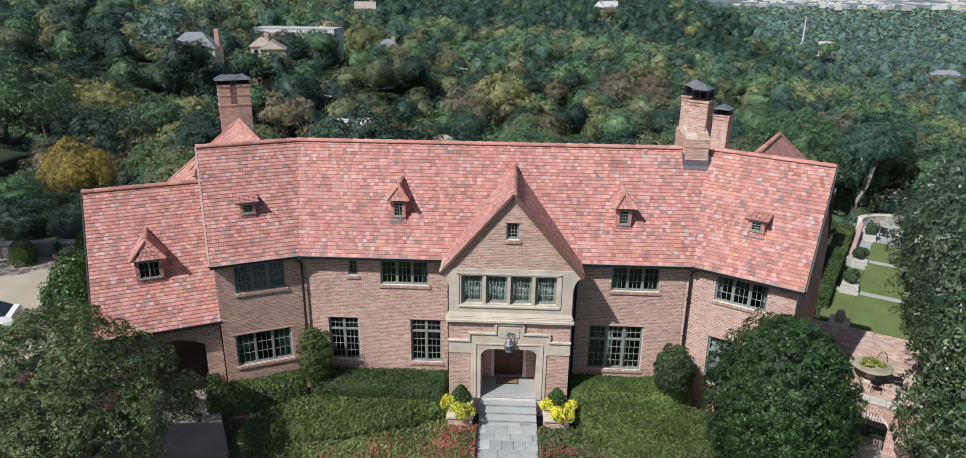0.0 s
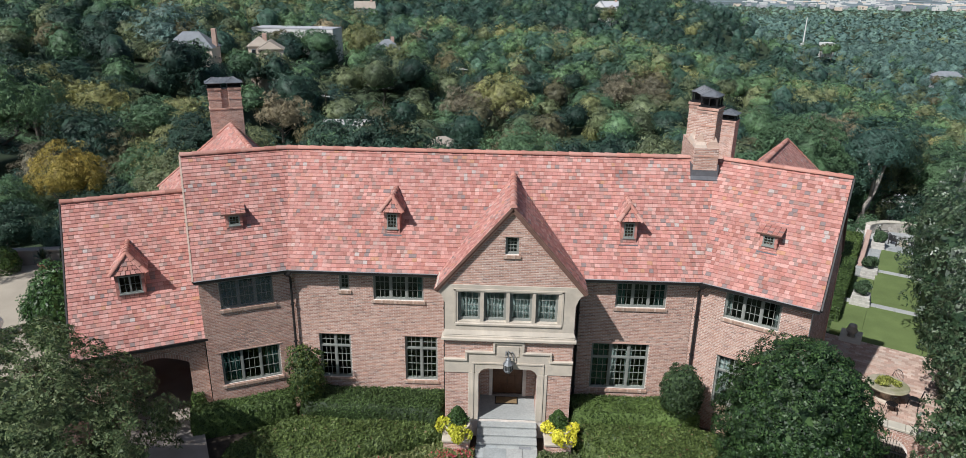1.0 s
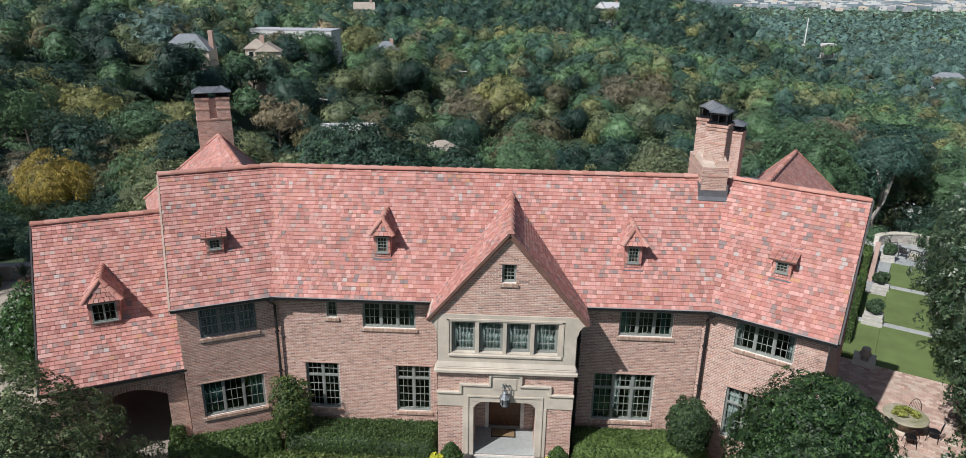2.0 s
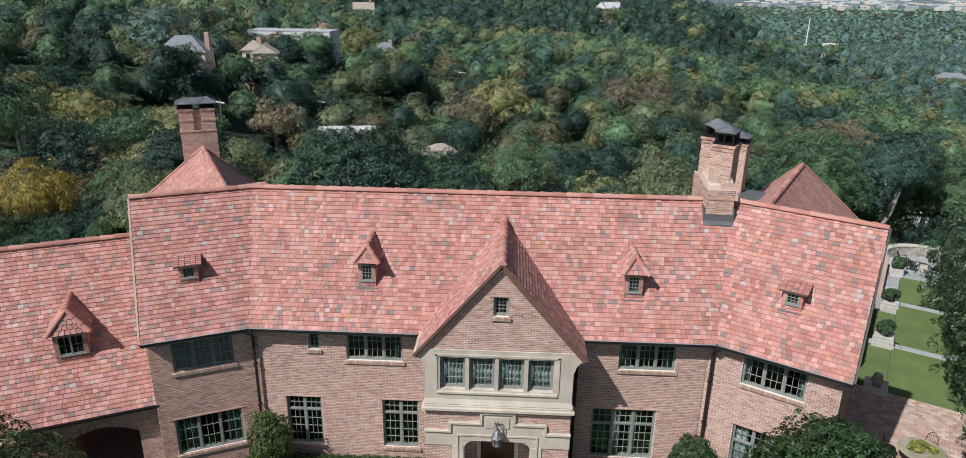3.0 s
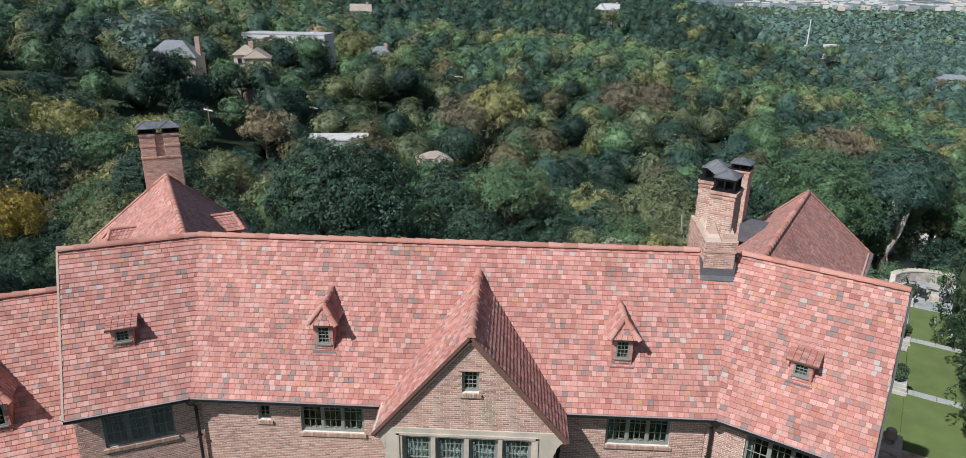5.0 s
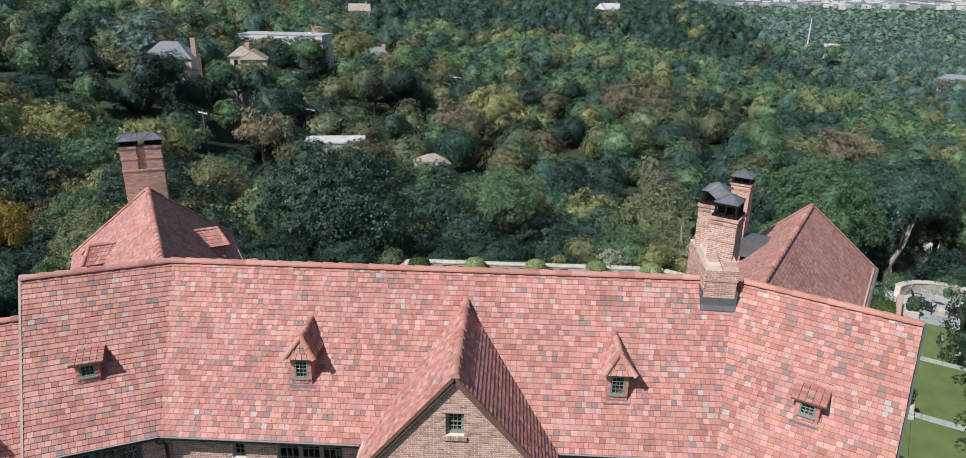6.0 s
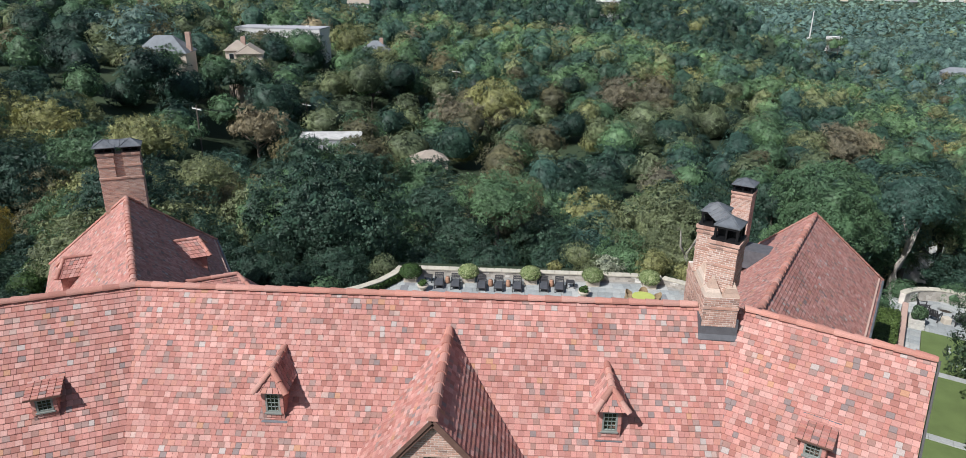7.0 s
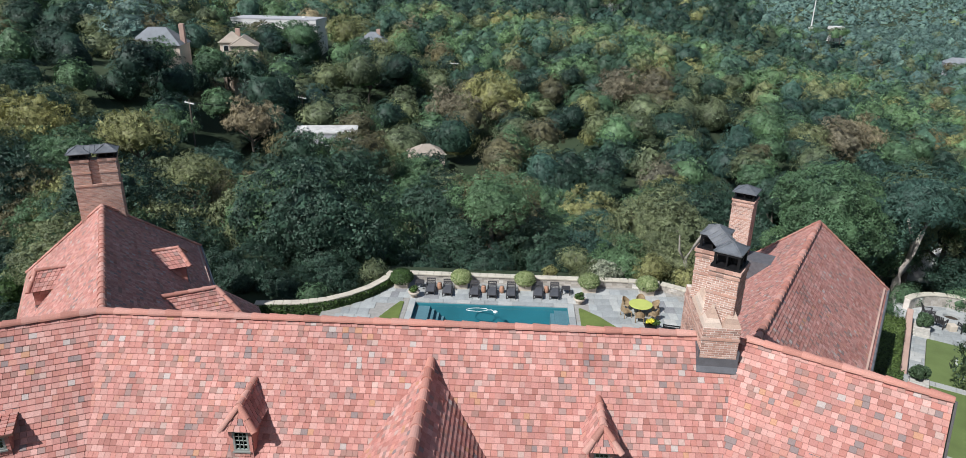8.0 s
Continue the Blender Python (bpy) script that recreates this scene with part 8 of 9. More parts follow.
def water_material():
    m, n, l, b = node_material("pool_water", 0.05)
    nz = noise_node(n, l, 2.2, 3)
    bp = n.new("ShaderNodeBump")
    bp.inputs["Strength"].default_value, bp.inputs["Distance"].default_value = 0.25, 0.03
    l.new(nz.outputs[0], bp.inputs["Height"])
    gl = n.new("ShaderNodeBsdfGlossy")
    gl.inputs["Roughness"].default_value = 0.04
    tr = n.new("ShaderNodeBsdfTransparent")
    tr.inputs["Color"].default_value = (0.62, 0.86, 0.88, 1)
    fr = n.new("ShaderNodeFresnel")
    fr.inputs["IOR"].default_value = 1.33
    for node in (gl, fr):
        l.new(bp.outputs[0], node.inputs["Normal"])
    mx = n.new("ShaderNodeMixShader")
    l.new(fr.outputs[0], mx.inputs[0])
    l.new(tr.outputs[0], mx.inputs[1])
    l.new(gl.outputs[0], mx.inputs[2])
    l.new(mx.outputs[0], n["Material Output"].inputs["Surface"])
    return m


M_WATER = water_material()
wt = part("water", Shape().add([(bx0, by0, TZ - 0.15), (bx1, by0, TZ - 0.15), (bx1, by1, TZ - 0.15), (bx0, by1, TZ - 0.15)], [(0, 1, 2, 3)]), M_WATER, pool)
wt.visible_shadow = False
hose = Shape().tube([(0.32 + 0.66 * math.cos(t) * (1 + 0.2 * math.sin(2 * t)), 52.7 + 0.22 * math.sin(t), TZ - 0.13) for t in [k * 2 * math.pi / 22 for k in range(20)]] + [(1.2, 52.75, TZ - 0.12), (1.5, 52.4, TZ - 0.12)], 0.017, 6)
hose.lathe([(0.05, TZ - 0.16), (0.14, TZ - 0.14), (0.14, TZ - 0.08), (0.06, TZ - 0.05)], 10, M=Matrix.Translation((1.5, 52.45, 0)))
solo("pool_hose", hose, surface("white_plastic", (0.75, 0.78, 0.76), 0.05, 2, 30, 0.4), "white looped cleaning hose floating in the pool", "hose")
M_LAWN = surface("mown_lawn", (0.125, 0.165, 0.042), 0.22, 0.9, 35, 0.95, relief=0.5, depth=0.03)
slab_poly("pool_lawn", [(-6.6, 49.0), (-4.5, 49.0), (-4.5, 53.2), (-4.75, 53.25), (-5.3, 52.1)], TZ + 0.012, 0.6, M_LAWN, "wedge of mown lawn beside the pool", "lawn")
slab_poly("pool_lawn", [(6.85, 49.0), (10.7, 49.0), (9.2, 50.6), (8.1, 52.1), (7.0, 53.15), (6.85, 53.1)], TZ + 0.012, 0.6, M_LAWN, "wedge of mown lawn beside the pool", "lawn")

# rough stone wall round the terrace
M_RUBBLE = pieces("rubble_stone", [(0, (0.45, 0.41, 0.36)), (0.3, (0.50, 0.46, 0.41)), (0.55, (0.41, 0.375, 0.33)), (0.8, (0.54, 0.50, 0.45)), (0.94, (0.74, 0.71, 0.66))], False, 0.9, 18)


def stone_wall(name, path, z0, z1, thick, label, seed, course=0.17, copes=0.55):
    """A wall of coursed rubble with a pale coping along a line of points."""
    rr = random.Random(seed)
    core, st, cp = Shape(), Shape(), Shape()
    for (xa, ya), (xb, yb) in zip(path, path[1:]):
        d = Vector((xb - xa, yb - ya, 0))
        L = d.length
        M = wall_frame((xa, ya), d)
        core.box(0, L, 0.03, thick - 0.03, z0, z1, M=M)
        for side, yy in ((0, 0.0), (1, thick)):
            z = z0
            while z < z1 - 0.03:
                h = min(course * rr.uniform(0.7, 1.3), z1 - z)
                x = -rr.random() * 0.2
                while x < L:
                    w = rr.uniform(0.18, 0.5)
                    a, b = max(0, x) + 0.003, min(L, x + w) - 0.003
                    x += w
                    if b - a > 0.03:
                        o = rr.uniform(0.0, 0.012)
                        st.box(a, b, (yy - o) if side == 0 else (yy - 0.05), (yy + 0.05) if side == 0 else (yy + o), z + 0.003, z + h - 0.003, M=M)
                z += h
        n = max(1, round(L / copes))
        for i in range(n):
            cp.bevel_box(L * i / n + 0.004, L * (i + 1) / n - 0.004, -0.06, thick + 0.06, z1, z1 + 0.10, 0.02, M=M)
    ob = tagged(new(name, core.mesh(name, M_MORTAR)), label, "wall", "", "structure")
    tagged(part("stonework", st, M_RUBBLE, ob), "", "", "", "stuff")
    part("coping", cp, M_COPE, ob)
    return ob


M_COPE = surface("pale_coping", (0.50, 0.46, 0.38), 0.14, 1.5, 30, 0.9)
stone_wall("terrace_wall", [(-5.6, 56.5), (3.5, 56.45), (10.5, 56.45), (12.6, 56.2), (14.3, 55.2)], TZ - 0.3, 0.17, 0.42, "rubble stone wall with pale coping behind the loungers", 61)
curve = [(-13.6, 51.0), (-12.4, 51.15), (-10.8, 51.35), (-9.2, 51.9), (-7.9, 52.8), (-6.8, 53.9), (-6.0, 55.2), (-5.6, 56.5)]
stone_wall("curved_wall", curve, TZ - 0.6, 0.27, 0.42, "curving garden wall with pale coping and ivy", 62)
M_IVY = leaf_material("ivy_leaves", greens((0.030, 0.062, 0.018), (0.065, 0.115, 0.030)))
iv_p, iv_n = [], []
for (xa, ya), (xb, yb) in zip(curve, curve[1:]):
    d = np.array([xb - xa, yb - ya])
    nrm = np.array([d[1], -d[0]]) / np.linalg.norm(d)
    m = int(1500 * np.linalg.norm(d))
    t, z = TB.random(m), TB.uniform(TZ - 0.1, 0.24, m)
    iv_p.append(np.column_stack([xa + d[0] * t + nrm[0] * 0.14, ya + d[1] * t + nrm[1] * 0.14, z]) + TB.normal(0, 0.04, (m, 3)))
    iv_n.append(np.tile([nrm[0], nrm[1], 0.3], (m, 1)))
leafy("ivy", leaf_cards(np.concatenate(iv_p), np.concatenate(iv_n), 0.14, TB, 0.8, 0.4), M_IVY, "ivy covering the inner face of the curved wall", "ivy", None, "stuff")

# clipped bushes in stone boxes along the wall
M_VARIEG = leaf_material("variegated_leaves", greens((0.13, 0.19, 0.06), (0.27, 0.33, 0.13), (0.42, 0.45, 0.24)), broad=0.15)
for x, y, r, mat in ((-5.0, 55.5, 0.85, M_BOX), (-0.95, 55.75, 0.78, M_VARIEG), (3.4, 55.8, 0.78, M_VARIEG), (7.75, 55.85, 0.80, M_VARIEG), (11.65, 55.75, 0.80, M_VARIEG)):
    b = thing("boxed_bush", (x, y, TZ), "rounded light green bush in a square stone planter", "potted bush", "bushes along the terrace wall")
    part("planter_box", Shape().bevel_box(x - 0.45, x + 0.45, y - 0.45, y + 0.45, TZ, TZ + 0.46, 0.03), M_STONE, b)
    part("planter_rim", Shape().bevel_box(x - 0.49, x + 0.49, y - 0.49, y + 0.49, TZ + 0.39, TZ + 0.48, 0.02), M_STONE, b)
    q = np.concatenate([dome_quads(TB, (x, y), r, r, TZ + 0.34, TZ + 1.22, 2600, 0.09, 0.08, 2.6, 0.7, 0.35), core_quads(TB, (x, y, TZ + 0.8), (r, r, 0.45), 0.86, 5, 10)])
    leafy("foliage", q, mat, "", "", b)

# loungers
M_WICKER = surface("dark_weave", (0.045, 0.043, 0.045), 0.3, 8, 60, 0.7)
M_CUSHION = surface("charcoal_cushion", (0.075, 0.078, 0.088), 0.15, 3, 50, 0.9)


def lounger():
    ob = thing("sun_lounger", (0, 0, 0), "dark sun lounger with charcoal cushions and raised back", "lounger", "loungers by the pool")
    fr = Shape()
    for x in (-0.32, 0.32):
        fr.box(x - 0.03, x + 0.03, -0.95, 0.45, 0.26, 0.34)
    for k in range(8):
        fr.box(-0.29, 0.29, -0.93 + k * 0.185, -0.93 + k * 0.185 + 0.09, 0.29, 0.315)
    part("frame", fr, M_WICKER, ob)
    for x in (-0.31, 0.31):
        for y in (-0.88, 0.40):
            part("leg", Shape().box(x - 0.03, x + 0.03, y - 0.03, y + 0.03, 0, 0.28), M_WICKER, ob)
        part("armrest", Shape().bevel_box(x - 0.035, x + 0.035, 0.0, 0.55, 0.50, 0.54, 0.01).box(x - 0.025, x + 0.025, 0.02, 0.07, 0.3, 0.5), M_WICKER, ob)
    B = Matrix.Translation((0, 0.42, 0.33)) @ pose(0, 0, 0, 44)
    part("mattress", Shape().bevel_box(-0.29, 0.29, -0.93, 0.42, 0.34, 0.42, 0.03), M_CUSHION, ob)
    part("backrest", Shape().box(-0.32, -0.26, 0, 0.62, -0.03, 0.02, M=B).box(0.26, 0.32, 0, 0.62, -0.03, 0.02, M=B).box(-0.26, 0.26, 0.56, 0.62, -0.03, 0.02, M=B).box(-0.26, 0.26, 0.30, 0.36, -0.03, 0.02, M=B), M_WICKER, ob)
    for k in range(5):
        part("slat", Shape().box(-0.26, 0.26, 0.06 + k * 0.105, 0.12 + k * 0.105, -0.02, 0.01, M=B), M_WICKER, ob)
    return ob


LO = lounger()
spots = [(-2.95, 54.95, 4), (-1.80, 54.85, 3), (0.02, 54.75, 1), (1.20, 54.78, 0), (2.48, 54.80, -1), (4.30, 54.95, -2), (5.38, 54.95, -3)]
LOUNGER_SIZE = Matrix.Diagonal((0.95, 0.82, 0.8, 1.0))
for x, y, a in spots[1:]:
    copy_thing(LO, pose(x, y, TZ, 0, 0, a) @ LOUNGER_SIZE)
LO.matrix_basis = pose(*spots[0][:2], TZ, 0, 0, spots[0][2]) @ LOUNGER_SIZE
for x, y in ((0.62, 54.95), (1.85, 54.98), (-2.38, 55.2), (4.85, 55.25)):
    solo("garden_stool", Shape().lathe([(0.13, TZ), (0.17, TZ + 0.10), (0.18, TZ + 0.22), (0.17, TZ + 0.36), (0.14, TZ + 0.44), (0.15, TZ + 0.46), (0.0, TZ + 0.46)], 12, M=Matrix.Translation((x, y, 0))), M_TERRA, "round terracotta garden stool between loungers", "stool", "", "stools by the loungers", True)
for x, y in ((-3.75, 55.35), (6.15, 55.2)):
    t = thing("side_table", (x, y, TZ), "low dark square side table beside a lounger", "table", "side tables by the loungers")
    part("tabletop", Shape().bevel_box(x - 0.28, x + 0.28, y - 0.28, y + 0.28, TZ + 0.42, TZ + 0.46, 0.01), M_WICKER, t)
    for sx in (-1, 1):
        for sy in (-1, 1):
            part("leg", Shape().box(x + sx * 0.25 - 0.025, x + sx * 0.25 + 0.025, y + sy * 0.25 - 0.025, y + sy * 0.25 + 0.025, TZ, TZ + 0.42), M_WICKER, t)

# bowls of plants
for x, y, mat, lab in ((-3.95, 53.95, M_BOX, "white stone bowl of green plants on the terrace"), (6.95, 53.85, M_BOX, "white stone bowl of green plants on the terrace"), (11.0, 50.6, M_YELLOW, "dark bowl of yellow and green plants on the terrace")):
    b = thing("plant_bowl", (x, y, TZ), lab, "planter")
    part("bowl", Shape().lathe([(0.18, TZ), (0.22, TZ + 0.04), (0.16, TZ + 0.09), (0.34, TZ + 0.24), (0.40, TZ + 0.40), (0.36, TZ + 0.40), (0.0, TZ + 0.36)], 16, M=Matrix.Translation((x, y, 0))), M_STONE if mat is M_BOX else M_IRON, b, smooth=True)
    leafy("foliage", crown_quads(TB, (x, y, TZ + 0.50), (0.38, 0.38, 0.26), 700, 0.10, 8), mat, "", "", b)
    if mat is M_YELLOW:
        leafy("foliage", crown_quads(TB, (x + 0.3, y + 0.05, TZ + 0.52), (0.3, 0.3, 0.24), 500, 0.12, 7), M_BOX, "", "", b)

# dining set
M_TABLETOP = surface("lime_green_cloth", (0.42, 0.46, 0.12), 0.06, 2, 40, 0.8)
M_TEAK = surface("woven_cane", (0.30, 0.22, 0.13), 0.25, 6, 60, 0.8)
tx, ty = 10.7, 52.65
t = thing("round_table", (tx, ty, TZ), "round lime green table on the terrace", "table")
part("tabletop", Shape().lathe([(0.0, TZ + 0.69), (0.70, TZ + 0.69), (0.74, TZ + 0.71), (0.74, TZ + 0.735), (0.70, TZ + 0.75), (0.0, TZ + 0.75)], 28, M=Matrix.Translation((tx, ty, 0))), M_TABLETOP, t)
part("pedestal", Shape().lathe([(0.34, TZ), (0.32, TZ + 0.04), (0.08, TZ + 0.12), (0.06, TZ + 0.60), (0.2, TZ + 0.69)], 12, M=Matrix.Translation((tx, ty, 0))), M_TEAK, t, smooth=True)


def cane_chair():
    c = thing("cane_armchair", (0, 0, 0), "woven cane armchair round the green table", "chair", "chairs round the table")
    part("seat", Shape().bevel_box(-0.27, 0.27, -0.26, 0.26, 0.36, 0.43, 0.02), M_TEAK, c)
    for x in (-0.24, 0.24):
        for y in (-0.23, 0.23):
            part("leg", Shape().tube([(x, y, 0.37), (x * 1.08, y * 1.08, 0)], 0.024, 6), M_TEAK, c)
    pts = [(0.29 * math.cos(a), 0.02 + 0.29 * math.sin(a)) for a in [math.pi * k / 8 for k in range(9)]]
    b = Shape()
    for (xa, ya), (xb, yb), k in zip(pts, pts[1:], range(8)):
        h = lambda i: 0.60 + 0.24 * math.sin(math.pi * i / 8) ** 1.5
        b.loft([[(xa, ya, 0.40), (xb, yb, 0.40), (xb * 0.9, yb * 0.9, 0.40), (xa * 0.9, ya * 0.9, 0.40)], [(xa * 1.06, ya * 1.1, h(k)), (xb * 1.06, yb * 1.1, h(k + 1)), (xb * 0.97, yb * 1.0, h(k + 1)), (xa * 0.97, ya * 1.0, h(k))]])
    part("backrest", b, M_TEAK, c)
    return c


CC = cane_chair()
for k in range(6):
    a = math.radians(20 + 60 * k)
    m = pose(tx + 0.98 * math.cos(a), ty + 0.98 * math.sin(a), TZ, 0, 0, math.degrees(a) - 90)
    if k:
        copy_thing(CC, m)
CC.matrix_basis = pose(tx + 0.98 * math.cos(math.radians(20)), ty + 0.98 * math.sin(math.radians(20)), TZ, 0, 0, -70)
bn = thing("garden_bench", (12.3, 50.0, TZ), "dark slatted metal garden bench on the terrace", "bench")
BM = pose(12.3, 50.0, TZ, 0, 0, 180 - 12)
for k in range(5):
    part("slat", Shape().box(-0.7, 0.7, -0.22 + k * 0.1, -0.15 + k * 0.1, 0.42, 0.445, M=BM), M_IRON, bn)
for k in range(3):
    part("back_slat", Shape().box(-0.7, 0.7, 0.26, 0.285, 0.55 + k * 0.13, 0.63 + k * 0.13, M=BM), M_IRON, bn)
for x in (-0.66, 0.66):
    part("leg", Shape().box(x - 0.03, x + 0.03, -0.22, -0.17, 0, 0.62, M=BM).box(x - 0.03, x + 0.03, 0.25, 0.30, 0, 0.92, M=BM).box(x - 0.03, x + 0.03, -0.22, 0.30, 0.58, 0.63, M=BM), M_IRON, bn)

# ---- side garden: laid out along the line of the right rear wing ----
GA, GB = Vector((0.494, 0.870, 0)), Vector((0.870, -0.494, 0))
G0 = Vector((18.97, 35.0, 0))
GM = Matrix(((GB.x, GA.x, 0, G0.x), (GB.y, GA.y, 0, G0.y), (0, 0, 1, 0), (0, 0, 0, 1)))


def gslab(name, x0, x1, y0, y1, z, thick, mat, label, category, kind="structure"):
    return solo(name, Shape().box(x0, x1, y0, y1, z - thick, z, M=GM), mat, label, category, kind)


M_TURF = surface("striped_turf", (0.122, 0.165, 0.055), 0.16, 0.7, 45, 0.95, relief=0.5, depth=0.02)
LEV = (-0.42, -1.05, -1.95)
gslab("lawn_panel", -0.02, 5.2, 0.0, 6.0, LEV[0], 1.2, M_TURF, "smooth mown lawn panel with faint stripes", "lawn")
gslab("lawn_panel", -1.6, -0.03, 1.6, 6.0, LEV[0] - 0.02, 1.2, M_TURF, "strip of lawn beside the planter box", "lawn")
gslab("lawn_panel", 0.0, 5.2, 6.5, 14.0, LEV[1], 1.4, M_TURF, "smooth mown lawn panel with faint stripes", "lawn")
gslab("lawn_panel", -1.6, -0.02, 8.2, 12.4, LEV[1] - 0.02, 1.4, M_TURF, "strip of lawn beside the planter box", "lawn")
gslab("lawn_panel", 0.0, 5.2, 14.5, 21.9, LEV[2], 1.6, M_TURF, "smooth mown lawn panel with faint stripes", "lawn")
for y0, z in ((6.0, LEV[0] + 0.02), (14.0, LEV[1] + 0.02)):
    k = thing("stone_edging", tuple(GM @ Vector((2, y0, z))), "strip of blue-grey stone between lawn levels", "edging", "", "structure")
    for i in range(7):
        part("edging_stone", Shape().bevel_box(-1.6 + i * 1.0 + 0.004, -0.6 + i * 1.0 - 0.004, y0, y0 + 0.5, z - 1.4, z + 0.02, 0.01, M=GM), M_BLUEFLAG, k)
fire_patio = gslab("fire_patio", -2.2, 6.5, 21.9, 29.3, -2.42, 1.6, M_JOINT, "paved terrace round the fire pit", "patio")
flags(fire_patio, lambda *a: True, -2.1, 6.4, 22.0, 28.8, -2.42, 0.7, M=GM, seed=12, limit=90)
side_path = gslab("side_path", -0.97, -0.02, 14.52, 21.88, -1.99, 1.4, M_JOINT, "narrow flagged path beside the lawn", "path")
flags(side_path, lambda *a: True, -0.95, -0.04, 14.6, 21.8, -1.99, 0.6, M=GM, seed=13, limit=60)
# brick patio with the round table
patio = gslab("brick_patio", -4.4, 5.4, -9.0, -0.02, -0.04, 0.8, M_PAVER_J, "patio of pinkish brick pavers", "patio")
pv = Shape()
k = 0
PAVER_MESH = Shape().bevel_box(-0.145, 0.145, -0.095, 0.095, -0.01, 0.035, 0.006).mesh("paver", pieces("brick_paver_piece", PAVER_TONES, True, 0.9))
yy, row = -8.9, 0
while yy < -0.2:
    xx = -4.3 + (row % 2) * 0.15
    while xx < 5.2:
        if k < 300 and -6.4 < yy and -2.0 < xx < 1.6:
            o = adopt(new("paver", PAVER_MESH), patio)
            o.matrix_basis = GM @ Matrix.Translation((xx + 0.15, yy + 0.1, -0.04))
            k += 1
        else:
            pv.box(xx + 0.005, xx + 0.295, yy + 0.005, yy + 0.195, -0.05, -0.005, M=GM)
        xx += 0.30
    yy += 0.20
    row += 1
me = bpy.data.meshes.new("pavers")
me.from_pydata(pv.v, [], pv.f)
me.materials.append(M_PAVER)
tagged(adopt(new("pavers", me), patio), "", "", "", "stuff")
# stone table with a planted bowl, wire chairs
TP = Vector((17.5, 29.4, 0))
st = thing("stone_table", (TP.x, TP.y, 0), "round stone table planted with yellow-green foliage", "table")
part("tabletop", Shape().lathe([(0.0, 0.60), (0.70, 0.62), (0.86, 0.70), (0.90, 0.76), (0.86, 0.80), (0.60, 0.80), (0.5, 0.76), (0.0, 0.76)], 28, M=Matrix.Translation((TP.x, TP.y, 0))), surface("mossy_stone", (0.33, 0.30, 0.22), 0.2, 3, 40, 0.9, stain=(0.20, 0.20, 0.10)), st)
part("pedestal", Shape().lathe([(0.42, 0.0), (0.40, 0.08), (0.22, 0.14), (0.20, 0.50), (0.38, 0.61)], 14, M=Matrix.Translation((TP.x, TP.y, 0))), M_STONE, st)
leafy("foliage", crown_quads(TB, (TP.x, TP.y, 0.86), (0.56, 0.50, 0.22), 1500, 0.10, 12), leaf_material("lime_leaves", greens((0.18, 0.21, 0.05), (0.34, 0.36, 0.09))), "yellow-green foliage", "", st)


def wire_chair():
    c = thing("wire_chair", (0, 0, 0), "black wire garden chair with a round back", "chair", "chairs round the stone table")
    part("seat", Shape().lathe([(0.0, 0.44), (0.22, 0.44), (0.24, 0.455), (0.22, 0.47), (0.0, 0.46)], 16), M_IRON, c)
    for x in (-0.17, 0.17):
        for y in (-0.17, 0.17):
            part("leg", Shape().tube([(x, y, 0.45), (x * 1.35, y * 1.35, 0)], 0.014, 5), M_IRON, c)
    hoop = [(0.24 * math.cos(a), 0.22 + 0.08 * math.sin(a), 0.46 + 0.5 * math.sin(a)) for a in [math.pi * k / 12 for k in range(13)]]
    part("back_hoop", Shape().tube(hoop, 0.014, 5), M_IRON, c)
    for k in range(1, 8):
        x = -0.24 + 0.06 * k
        z = 0.46 + 0.5 * math.sqrt(max(0, 1 - (x / 0.24) ** 2))
        part("back_wire", Shape().tube([(x, 0.22, 0.46), (x, 0.22 + 0.08 * (z - 0.46) / 0.5, z)], 0.007, 4), M_IRON, c)
    return c


WC = wire_chair()
for k, a in enumerate((150, 45, 255, 325)):
    r = math.radians(a)
    m = pose(TP.x + 1.12 * math.cos(r), TP.y + 1.12 * math.sin(r), 0.0, 0, 0, a - 90)
    if k:
        copy_thing(WC, m)
    else:
        first = m
WC.matrix_basis = first

# brick garden wall with the iron gate
WM = wall_frame((12.6, 25.5), GB)
gx0, gx1 = 2.0, 3.25
gw = Shape()
gw.box(0, gx0, 0, 0.38, -0.5, 2.0, M=WM).box(gx1, 6.6, 0, 0.38, -0.5, 2.0, M=WM)
arc = [(gx0 + (gx1 - gx0) * i / 12, 1.05 + 0.55 * math.sin(math.pi * i / 12)) for i in range(13)]
for (xa, za), (xb, zb) in zip(arc, arc[1:]):
    gw.loft([[(xa, y, za), (xb, y, zb), (xb, y, 2.0), (xa, y, 2.0)] for y in (0, 0.38)], M=WM)
garden_wall = solo("garden_wall", gw, M_MORTAR, "brick garden wall with an arched gateway", "wall", "structure")
brick_face(garden_wall, WM, 0, gx0, -0.3, 2.0, (), seed=140)
brick_face(garden_wall, WM, gx1, 6.6, -0.3, 2.0, (), seed=141)
